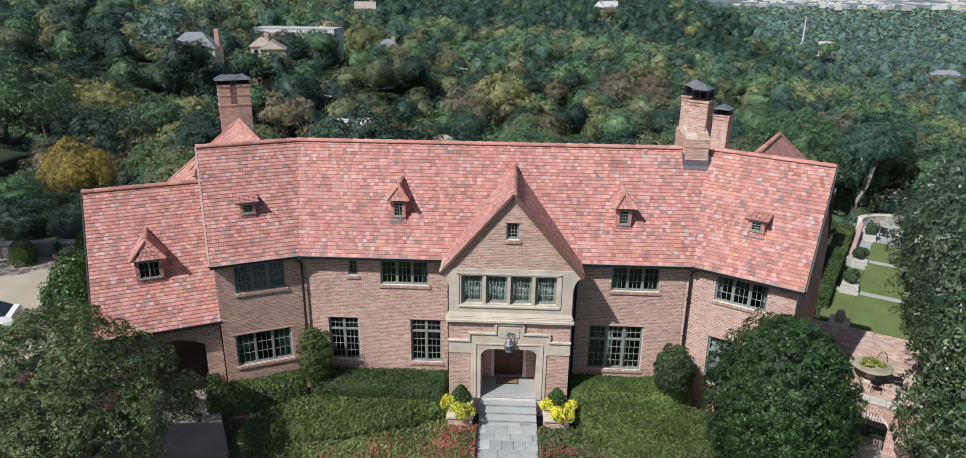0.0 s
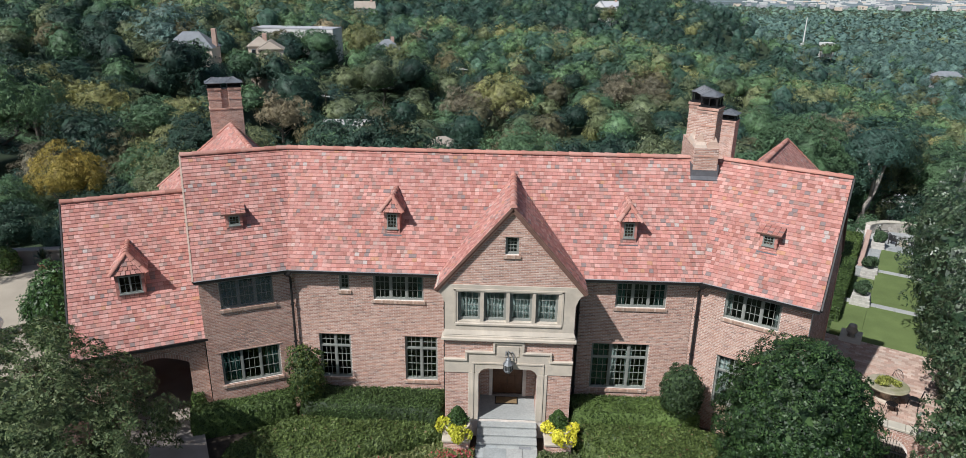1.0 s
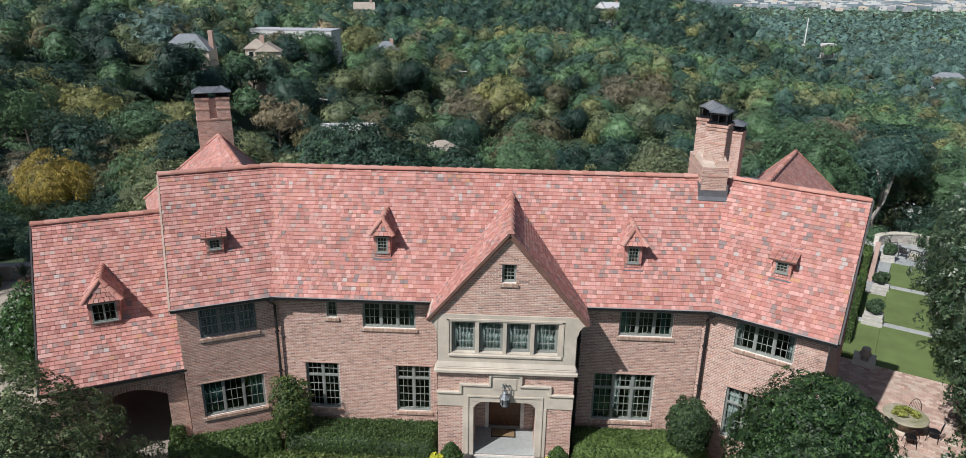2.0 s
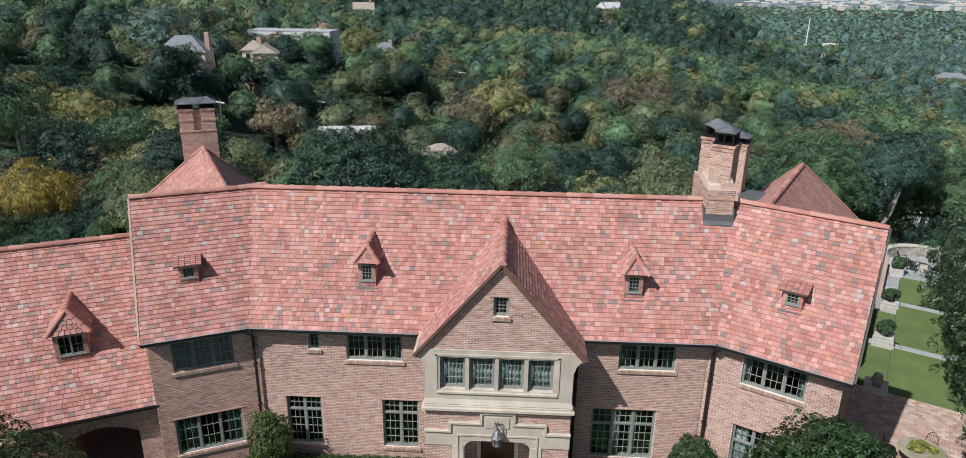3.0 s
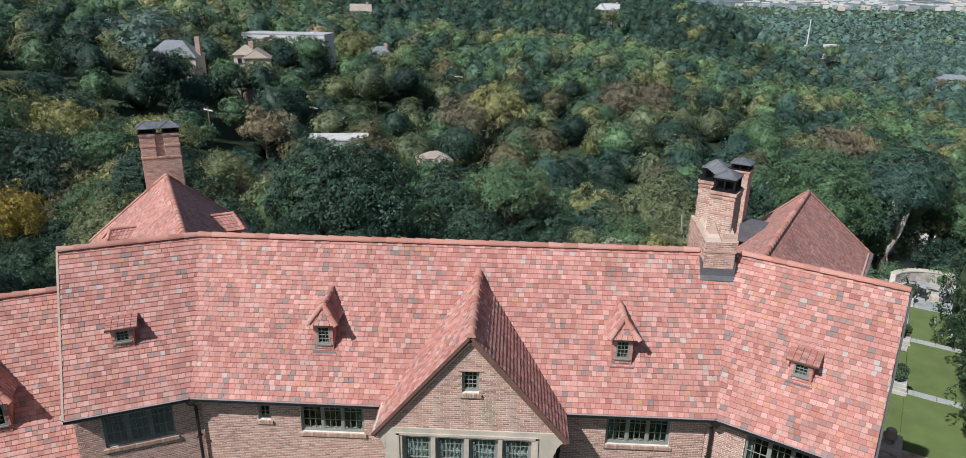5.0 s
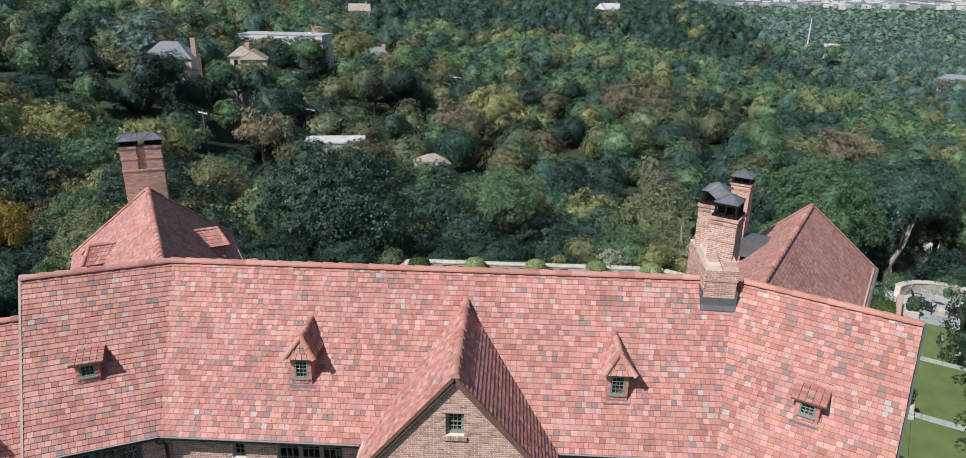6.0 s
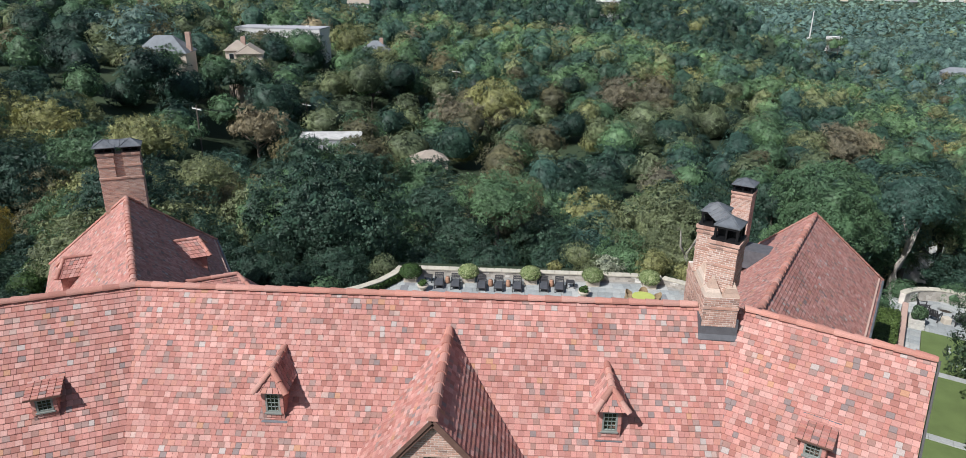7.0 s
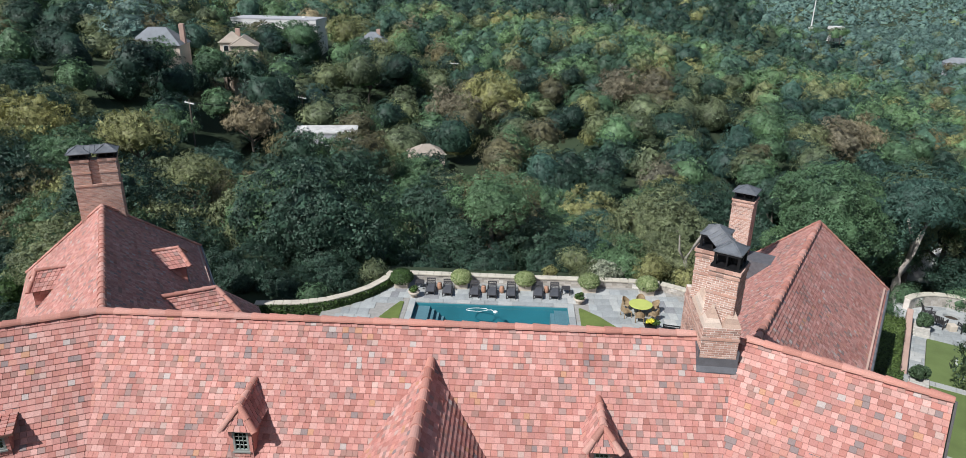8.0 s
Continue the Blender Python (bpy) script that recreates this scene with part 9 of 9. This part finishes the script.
brick_face(garden_wall, WM, gx0, gx1, 1.05, 2.0, [(gx0 + (gx1 - gx0) * k / 8 - 0.02, gx0 + (gx1 - gx0) * (k + 1) / 8 + 0.02, 0.9, 1.16 + 0.6 * math.sin(math.pi * (k + (k < 4)) / 8)) for k in range(8)], seed=142)
cpw = Shape()
for i in range(11):
    cpw.bevel_box(i * 0.6 + 0.004, i * 0.6 + 0.596, -0.06, 0.44, 2.0, 2.09, 0.02, M=WM)
part("coping", cpw, M_COPE, garden_wall)
vo = Shape()
for i in range(22):
    for j in range(2):
        t0, t1 = math.pi * (i / 22 + 0.006), math.pi * ((i + 1) / 22 - 0.006)
        cxm, cz, ra = (gx0 + gx1) / 2, 1.05, (0.625 + 0.115 * j)
        P = [(cxm - r * math.cos(t), cz + r * math.sin(t) * (0.88 if j == 0 else 0.9)) for t, r in ((t0, ra), (t1, ra), (t1, ra + 0.10), (t0, ra + 0.10))]
        vo.loft([[(x, y, z) for x, z in P] for y in (-0.02, 0.06)], M=WM)
tagged(part("arch_ring", vo, M_BRICK, garden_wall), kind="stuff")
gate = thing("iron_gate", tuple(WM @ Vector((2.6, 0.2, -0.1))), "black wrought iron gate with spear tops in a brick arch", "gate")
gt = WM @ Matrix.Translation((0, 0.18, 0))
part("gate_frame", Shape().box(gx0 + 0.02, gx0 + 0.06, -0.02, 0.02, -0.28, 1.1, M=gt).box(gx1 - 0.06, gx1 - 0.02, -0.02, 0.02, -0.28, 1.1, M=gt).box(gx0 + 0.06, gx1 - 0.06, -0.018, 0.018, -0.24, -0.20, M=gt).box(gx0 + 0.06, gx1 - 0.06, -0.018, 0.018, 0.40, 0.44, M=gt).box(gx0 + 0.06, gx1 - 0.06, -0.018, 0.018, 0.86, 0.89, M=gt), M_IRON, gate)
for k in range(11):
    x = gx0 + 0.10 + k * (gx1 - gx0 - 0.20) / 10
    top = 1.0 + 0.45 * math.sin(math.pi * (x - gx0) / (gx1 - gx0))
    part("bar", Shape().box(x - 0.009, x + 0.009, -0.009, 0.009, -0.22, top, M=gt), M_IRON, gate)
    part("spear", Shape().loft([[(x - w, -w, z), (x + w, -w, z), (x + w, w, z), (x - w, w, z)] for w, z in ((0.008, top), (0.026, top + 0.035), (0.003, top + 0.12))], M=gt), M_IRON, gate)
part("lock_plate", Shape().lathe([(0.0, -0.03), (0.09, -0.03), (0.09, 0.03), (0.0, 0.03)], 12, M=gt @ Matrix.Translation(((gx0 + gx1) / 2, 0, 0.63)) @ pose(0, 0, 0, 90)), M_IRON, gate)
slab_poly("gate_path", [(12.2, 21.0), (16.2, 21.0), (16.6, 24.4), (13.4, 25.6)], -0.10, 0.5, M_DRIVE, "pale path before the garden gate", "path")
leafy("hedge", block_quads(TB, [(15.9, 22.6), (17.0, 22.0), (17.5, 23.0), (16.3, 23.6)], -0.4, 0.6, 2500, 0.10), M_HEDGE, "small clipped hedge beside the garden gate", "hedge")

# hedge between wing and lawn, planter boxes, statue pad
hp = [tuple((GM @ Vector(c)).xy) for c in ((-2.7, 2.6, 0), (-1.3, 2.6, 0), (-1.3, 12.4, 0), (-2.7, 12.4, 0))]
leafy("hedge", block_quads(TB, hp, -2.2, 0.25, 14000, 0.13), M_HEDGE, "clipped green hedge between the wing and the lawn", "hedge")
hp = [tuple((GM @ Vector(c)).xy) for c in ((-2.7, 12.4, 0), (-1.4, 12.4, 0), (-1.4, 21.6, 0), (-2.7, 21.6, 0))]
leafy("hedge", block_quads(TB, hp, -3.0, -0.75, 13000, 0.13), M_HEDGE, "clipped green hedge between the wing and the lawn", "hedge")
lw = Shape().bevel_box(-1.36, -0.98, 14.9, 24.6, -3.0, -1.3, 0.03, M=GM)
solo("low_brick_wall", lw, M_BRICK, "low brick wall between the hedge and the lawn", "wall", "structure")
M_GREYWOOD = surface("weathered_white_wood", (0.46, 0.44, 0.40), 0.18, 4, 30, 0.9)
M_ROSEMARY = leaf_material("rosemary_leaves", greens((0.045, 0.085, 0.045), (0.090, 0.150, 0.078)))
for gx, gy, z in ((-0.48, 6.25, LEV[0] - 0.03), (-0.40, 13.85, LEV[1] - 0.4), (-0.34, 23.4, -2.42)):
    p = GM @ Vector((gx, gy, z))
    b = thing("planter_box", tuple(p), "weathered pale stepped planter box of green shrubs", "planter", "planter boxes along the lawn")
    for i, (e, za, zb) in enumerate(((0.56, 0.0, 0.22), (0.52, 0.23, 0.44), (0.48, 0.45, 0.64))):
        part("box_tier", Shape().bevel_box(gx - e, gx + e, gy - e, gy + e, z + za, z + zb, 0.02, M=GM), M_GREYWOOD, b)
    q = crown_quads(TB, (p.x, p.y, z + 1.0), (0.56, 0.56, 0.62), 2200, 0.15, 12, 0.55, 0.45, 0.35)
    leafy("foliage", q, M_ROSEMARY, "", "", b)
pad = GM @ Vector((-0.47, 0.2, 0))
solo("statue_pad", Shape().bevel_box(-1.0, 0.06, -0.62, 1.04, -0.6, 0.03, 0.02, M=GM), M_STONE, "square pale stone pad at the lawn corner", "pad", "structure")
us = Shape()
us.lathe([(0.30, 0.02), (0.32, 0.10), (0.20, 0.16), (0.24, 0.30), (0.40, 0.45), (0.42, 0.60), (0.30, 0.78), (0.34, 0.90), (0.26, 1.05), (0.10, 1.12)], 14, M=Matrix.Translation((pad.x, pad.y, 0.01)) @ Matrix.Scale(0.68, 4))
solo("stone_ornament", us, M_RUBBLE, "weathered grey carved stone ornament on a pad", "statue", smooth=True)

# fire pit and chairs
FPT = GM @ Vector((1.4, 26.8, 0))
fp = thing("fire_pit", (FPT.x, FPT.y, -2.39), "round stone fire pit set in the paving", "fire pit")
part("kerb", Shape().lathe([(0.95, -2.40), (0.95, -2.15), (0.90, -2.10), (0.55, -2.10), (0.50, -2.15), (0.48, -2.35)], 24, M=Matrix.Translation((FPT.x, FPT.y, 0))), M_BLUEFLAG, fp)
part("ash_bed", Shape().lathe([(0.0, -2.36), (0.47, -2.36), (0.45, -2.30), (0.0, -2.27)], 16, M=Matrix.Translation((FPT.x, FPT.y, 0))), M_SOIL, fp)


def deck_chair():
    c = thing("slatted_armchair", (0, 0, 0), "dark slatted wooden armchair by the fire pit", "chair", "chairs round the fire pit")
    for k in range(5):
        part("seat_slat", Shape().box(-0.28, 0.28, -0.28 + k * 0.11, -0.19 + k * 0.11, 0.40 - k * 0.015, 0.42 - k * 0.015), M_WICKER, c)
    B = Matrix.Translation((0, 0.27, 0.36)) @ pose(0, 0, 0, 68)
    for k in range(5):
        part("back_slat", Shape().box(-0.28 + k * 0.115, -0.19 + k * 0.115, 0, 0.66, -0.012, 0.012, M=B), M_WICKER, c)
    for x in (-0.31, 0.31):
        part("armrest", Shape().bevel_box(x - 0.05, x + 0.05, -0.32, 0.36, 0.60, 0.63, 0.008), M_WICKER, c)
        for y in (-0.28, 0.30):
            part("leg", Shape().box(x - 0.03, x + 0.03, y - 0.03, y + 0.03, 0, 0.60), M_WICKER, c)
    return c


DC = deck_chair()
first = None
for k, (gx, gy) in enumerate(((0.75, 25.15), (2.15, 25.2), (0.0, 26.35), (3.0, 26.3))):
    p = GM @ Vector((gx, gy, -2.39))
    m = pose(p.x, p.y, p.z, 0, 0, math.degrees(math.atan2(p.y - FPT.y, p.x - FPT.x)) - 90)
    if k:
        copy_thing(DC, m)
    else:
        first = m
DC.matrix_basis = first
sq = GM @ Vector((1.45, 25.1, 0))
solo("stone_side_table", Shape().bevel_box(sq.x - 0.25, sq.x + 0.25, sq.y - 0.25, sq.y + 0.25, -2.39, -1.95, 0.04), M_STONE, "pale square stone side table by the fire pit", "table")
arcw = [tuple((GM @ Vector((1.9 - 3.3 * math.cos(t), 25.6 + 3.3 * math.sin(t), 0))).xy) for t in [math.pi * (0.11 + 0.84 * k / 11) for k in range(12)]]
stone_wall("fire_pit_wall", arcw, -3.0, -1.55, 0.42, "curved pale stone wall behind the fire pit", 63, 0.2)

# shrubs below the terrace walls and beside the right wing
M_PALE = leaf_material("pale_shrub_leaves", greens((0.20, 0.23, 0.15), (0.36, 0.38, 0.27)))
rng = np.random.default_rng(207)


def loose_bush(name, at, z, r, tone, label):
    """A shrub whose top reaches z; tone: one of the wood's greens or a material of its own."""
    mats = [FOREST[tone], SPRAYS[tone]] if isinstance(tone, int) else [tone, tone]
    return shrub(name, at, (at[0], at[1], z - r * 0.75), (r * 1.05, r * 1.05, r * 0.95), 7, 60, 26, 0.17, mats, label, trunk_shape(rng, max(0.6, z - at[2] - 0.4), r * 0.5, 0.06, 4), None, 0.7, -0.5, 1.3, 0.6, 0.4, "shrub", 0.0, 0.3)


for x, y, r, z, tone in ((9.0, 57.9, 1.3, 0.9, M_PALE), (5.2, 57.7, 0.55, 0.6, 3), (12.4, 58.2, 1.2, 1.3, 3), (-7.2, 56.5, 1.1, 1.0, 2), (-10.5, 53.2, 1.1, 0.7, 1), (14.6, 57.2, 1.0, 0.9, 3), (6.9, 59.0, 1.4, 1.5, 2)):
    g = float(ground_height(np.array(x), np.array(y)))
    loose_bush("slope_shrub", (x, y, g), z, r, tone, "loose green shrub beyond the garden wall")
for k, (gx, gy, r, z, tone) in enumerate(((-4.0, 22.5, 1.1, -0.6, 1), (-4.2, 19.5, 0.9, -0.6, 3), (-2.9, 24.5, 1.2, -0.8, 1), (-1.5, 28.2, 1.2, -1.2, 1), (2.0, 29.6, 1.3, -1.1, 1), (5.6, 29.4, 1.4, -1.0, 2), (-4.1, 16.5, 0.8, -0.7, 1), (-3.9, 1.0, 1.2, 1.2, 0), (-4.6, 4.2, 1.1, 1.0, 0))):
    p = GM @ Vector((gx, gy, 0))
    g = float(ground_height(np.array(p.x), np.array(p.y)))
    loose_bush("border_shrub", (p.x, p.y, g), z, r, tone, "leafy green shrub in the border beside the wing")
# an old leaning tree behind the fire pit
ob = thing("leaning_tree", (32.6, 63.5, -2.9), "old tree with a pale crooked trunk behind the fire pit", "tree")
tr = Shape().tube([(0, 0, -1.4), (0.0, 0, 0.7), (0.25, 0.1, 1.5), (0.75, 0.2, 3.0), (1.4, 0.4, 5.6)], [0.40, 0.30, 0.28, 0.22, 0.12], 8).tube([(0.6, 0.2, 2.5), (0.3, -0.2, 4.2), (-0.6, -0.4, 6.0)], [0.2, 0.15, 0.08], 7)
o = new("trunk", tr.mesh("trunk", surface("pale_bark", (0.36, 0.32, 0.28), 0.25, 3, 25, 0.95), True))
o.parent = ob
reach = bough_set(rng, 9)
lq = leaf_clumps(rng, reach, (1.4, 1.5, 6.6), (5.2, 4.2, 3.4), 120, 50, 0.30, -0.4, 1.2, 0.3, 0.0, 0.4)
o = new("crown", crown_mesh("crown", [(*inner_mass(rng, reach, (1.4, 1.5, 6.6), (5.2, 4.2, 3.4), 2, 0.6), lq, 0)], [FOREST[4], SPRAYS[4]], 1))
o.parent = ob

# ---- distant houses, poles and the town ----
M_SLATE = surface("grey_shingle", (0.20, 0.215, 0.23), 0.15, 0.6, 12, 0.9)
M_BUFF = surface("buff_render", (0.66, 0.55, 0.46), 0.06, 0.4, 10, 0.9)
M_CREAM = surface("white_render", (0.62, 0.61, 0.59), 0.05, 0.4, 10, 0.9)
M_GREYR = surface("pale_grey_render", (0.38, 0.38, 0.40), 0.05, 0.4, 10, 0.9)
M_TANROOF = surface("tan_shingle", (0.34, 0.29, 0.24), 0.12, 0.6, 12, 0.9)
M_PATCHROOF = surface("patched_white_roof", (0.52, 0.51, 0.49), 0.2, 0.7, 9, 0.9, stain=(0.28, 0.27, 0.26))
M_DARKGLASS = M_CARGLASS


def far_house(x, y, z, w, d, h, rot, wall, roof, kind, rise=2.5, wins=4, chimney=None, label="", deep=8.0):
    """A house far off, with wall, roof, windows and sometimes a chimney; z is its eaves."""
    ob = thing("distant_house", (x, y, z - h), label, "house")
    ob.rotation_euler = (0, 0, radians(rot))
    def put(name, s, mat):
        o = new(name, s.mesh(name, mat))
        o.parent = ob
        return o
    put("wall", Shape().box(-w / 2, w / 2, -d / 2, d / 2, -deep, h), wall)
    e = 0.35
    if kind == "flat":
        put("roof", Shape().box(-w / 2 - 0.1, w / 2 + 0.1, -d / 2 - 0.1, d / 2 + 0.1, h, h + 0.25).box(-w / 2 + 0.2, w / 2 - 0.2, -d / 2 + 0.2, d / 2 - 0.2, h + 0.25, h + 0.32), roof)
    elif kind == "gable":
        s = Shape()
        s.loft([[(xx, -d / 2 - e, h - 0.1), (xx, d / 2 + e, h - 0.1), (xx, 0, h + rise)] for xx in (-w / 2 - e, w / 2 + e)])
        put("roof", s, roof)
        put("gable_end", Shape().loft([[(xx, -d / 2, h - 0.05), (xx, d / 2, h - 0.05), (xx, 0, h + rise * 0.88)] for xx in (-w / 2 - e - 0.03, w / 2 + e + 0.03)]), wall)
    else:
        k = min(w, d) / 2 * 0.92
        a, b = max(w / 2 - k, 0.05), max(d / 2 - k, 0.05)
        put("roof", Shape().loft([[(-w / 2 - e, -d / 2 - e, h - 0.1), (w / 2 + e, -d / 2 - e, h - 0.1), (w / 2 + e, d / 2 + e, h - 0.1), (-w / 2 - e, d / 2 + e, h - 0.1)], [(-a, -b, h + rise), (a, -b, h + rise), (a, b, h + rise), (-a, b, h + rise)]]), roof)
    for i in range(wins):
        xx = -w / 2 + w * (i + 0.5) / wins
        wn = put("window", Shape().box(xx - 0.55, xx + 0.55, -d / 2 - 0.06, -d / 2 + 0.1, h - 2.1, h - 0.7), M_CREAM)
        pn = new("pane", Shape().box(xx - 0.45, xx + 0.45, -d / 2 - 0.075, -d / 2 - 0.03, h - 2.0, h - 0.8).mesh("pane", M_DARKGLASS))
        pn.parent = wn
    if chimney:
        put("chimney", Shape().bevel_box(chimney - 0.5, chimney + 0.5, -0.5, 0.5, h, h + rise + 0.7, 0.05), M_BRICK if kind != "flat" else M_CREAM)
    return ob


far_house(-56.2, 163.5, 2.2, 4.6, 5.5, 3.0, 105, M_BUFF, M_TANROOF, "gable", 1.9, 1, None, "buff house with tan shingle roofs among the trees")
far_house(-59.8, 166.5, 2.6, 5.0, 5.0, 3.0, 15, M_BUFF, M_TANROOF, "hip", 1.9, 2, 1.2, "buff house with tan shingle roofs among the trees")
far_house(-66.0, 217.0, 3.1, 25.0, 9.0, 5.0, -4, M_CREAM, M_GREYR, "flat", 0, 5, 7.5, "pale modern house with a flat roof on the hill")
far_house(-72.0, 158.0, 2.8, 10.0, 7.0, 3.0, 8, M_BUFF, M_SLATE, "hip", 3.2, 3, 4.9, "house with a steep grey slate roof among trees")
far_house(-35.5, 199.5, -0.6, 7.0, 6.0, 3.0, 10, M_CREAM, M_SLATE, "hip", 2.3, 2, 1.5, "white house with grey roofs behind trees")
far_house(-32.0, 136.5, -9.5, 11.0, 6.0, 3.0, 9, M_GREYR, M_PATCHROOF, "flat", 0, 3, -4.0, "low house with a white flat roof in the woods")
far_house(-14.0, 139.0, -13.7, 6.0, 5.0, 3.0, 20, M_BUFF, M_TANROOF, "hip", 1.5, 2, None, "low house with a brown shingle roof in the woods")
far_house(48.5, 87.0, -6.6, 4.0, 4.0, 2.6, -20, M_CREAM, M_GREYR, "hip", 0.7, 1, None, "white cottage glimpsed through dark trees", 3.0)
far_house(-69.0, 332.0, 4.6, 9.0, 8.0, 3.0, 12, M_CREAM, M_TANROOF, "gable", 3.0, 3, 3.0, "white gabled house on the far hillside")
far_house(-148.0, 347.0, 6.0, 20.0, 8.0, 3.0, 4, M_CREAM, M_CREAM, "flat", 0, 5, None, "long white house on the far hillside")
far_house(46.6, 398.0, 4.3, 6.5, 6.0, 3.0, 70, M_CREAM, M_GREYR, "gable", 3.4, 2, None, "white gabled house on the wooded hill")
far_house(51.5, 397.0, 4.6, 8.0, 6.0, 3.0, -10, M_CREAM, M_GREYR, "gable", 3.0, 3, 2.8, "white gabled house on the wooded hill")
far_house(284.0, 474.0, -37.6, 18.0, 9.0, 3.0, -20, M_GREYR, M_SLATE, "hip", 3.0, 5, None, "long low building with a pale grey roof in the valley")
far_house(255.0, 594.0, -27.2, 9.0, 8.0, 3.0, 10, M_CREAM, M_CREAM, "flat", 0, 3, None, "white flat-roofed building in the valley")
ms = thing("radio_mast", (238.0, 600.0, -36.0), "slim white mast above the valley trees", "mast")
part("pole", Shape().tube([(238, 600, -36), (238, 600, -8)], [0.7, 0.35], 8), M_CREAM, ms)
part("plinth", Shape().bevel_box(236.5, 239.5, 598, 602, -38, -28.4, 0.3), M_CREAM, ms)


def pole(x, y, top, h=10.0, rot=20):
    p = thing("utility_pole", (x, y, top - h), "wooden utility pole with a crossarm among the trees", "utility pole", "utility poles")
    part("post", Shape().tube([(x, y, top - h), (x, y, top)], [0.17, 0.12], 8), M_BARK, p)
    M = pose(x, y, top - 0.6, 0, 0, rot)
    part("crossarm", Shape().box(-1.3, 1.3, -0.07, 0.07, -0.08, 0.08, M=M), M_CREAM, p)
    for k in (-1.1, -0.4, 0.4, 1.1):
        part("insulator", Shape().lathe([(0.05, 0.08), (0.07, 0.14), (0.03, 0.26)], 6, M=M @ Matrix.Translation((k, 0, 0))), M_STONE, p)
    return M


pa = pole(-41.2, 152.9, -6.3, rot=-35)
pb = pole(-50.2, 122.2, -1.5, rot=-35)
pc = pole(-14.5, 206.0, -6.3, rot=-25)
for k in (-1.1, 0.4, 1.1):
    for A, B in ((pa, pb), (pa, pc)):
        a, b = A @ Vector((k, 0, 0.2)), B @ Vector((k, 0, 0.2))
        solo("power_line", Shape().tube([a.lerp(b, t) - Vector((0, 0, 4 * 1.2 * t * (1 - t))) for t in [i / 10 for i in range(11)]], 0.02, 4), M_IRON, "dark overhead wire between utility poles", "cable")

# the distance beyond the last woods, its blue haze put into the colour
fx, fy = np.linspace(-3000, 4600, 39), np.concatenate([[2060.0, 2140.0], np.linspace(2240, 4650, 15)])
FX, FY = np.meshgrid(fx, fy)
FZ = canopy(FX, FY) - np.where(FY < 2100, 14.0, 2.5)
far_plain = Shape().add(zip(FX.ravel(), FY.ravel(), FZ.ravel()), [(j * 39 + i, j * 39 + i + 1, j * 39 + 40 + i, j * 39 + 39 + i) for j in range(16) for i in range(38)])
solo("backdrop", far_plain, surface("haze_blue_plain", (0.15, 0.19, 0.20), 0.6, 0.008, 0.045, 0.95, stain=(0.22, 0.26, 0.275)), "hazy blue-green distance beyond the woods", "backdrop", "structure", smooth=True)
town = Shape()
rr = random.Random(8)
for k in range(300):
    y = 1800 + 1300 * rr.random()
    x = 0.30 * y + rr.random() * 0.52 * y
    w, d, h = rr.uniform(5, 26), rr.uniform(8, 24), rr.uniform(0.5, 4.0)
    z = float(canopy(np.array(x), np.array(y))) - 1.0
    town.box(x - w / 2, x + w / 2, y - d / 2, y + d / 2, z - 6, z + h, mat=rr.choice((0, 0, 1, 2)))
solo("distant_town", town, [M_CREAM, M_GREYR, M_BUFF], "pale buildings of a distant town along the horizon", "town", "stuff")


# ---- bricks and tiles, piece by piece ----
for job in tile_jobs:
    lay_tiles(*job)
for job in brick_jobs:
    lay_bricks(*job)
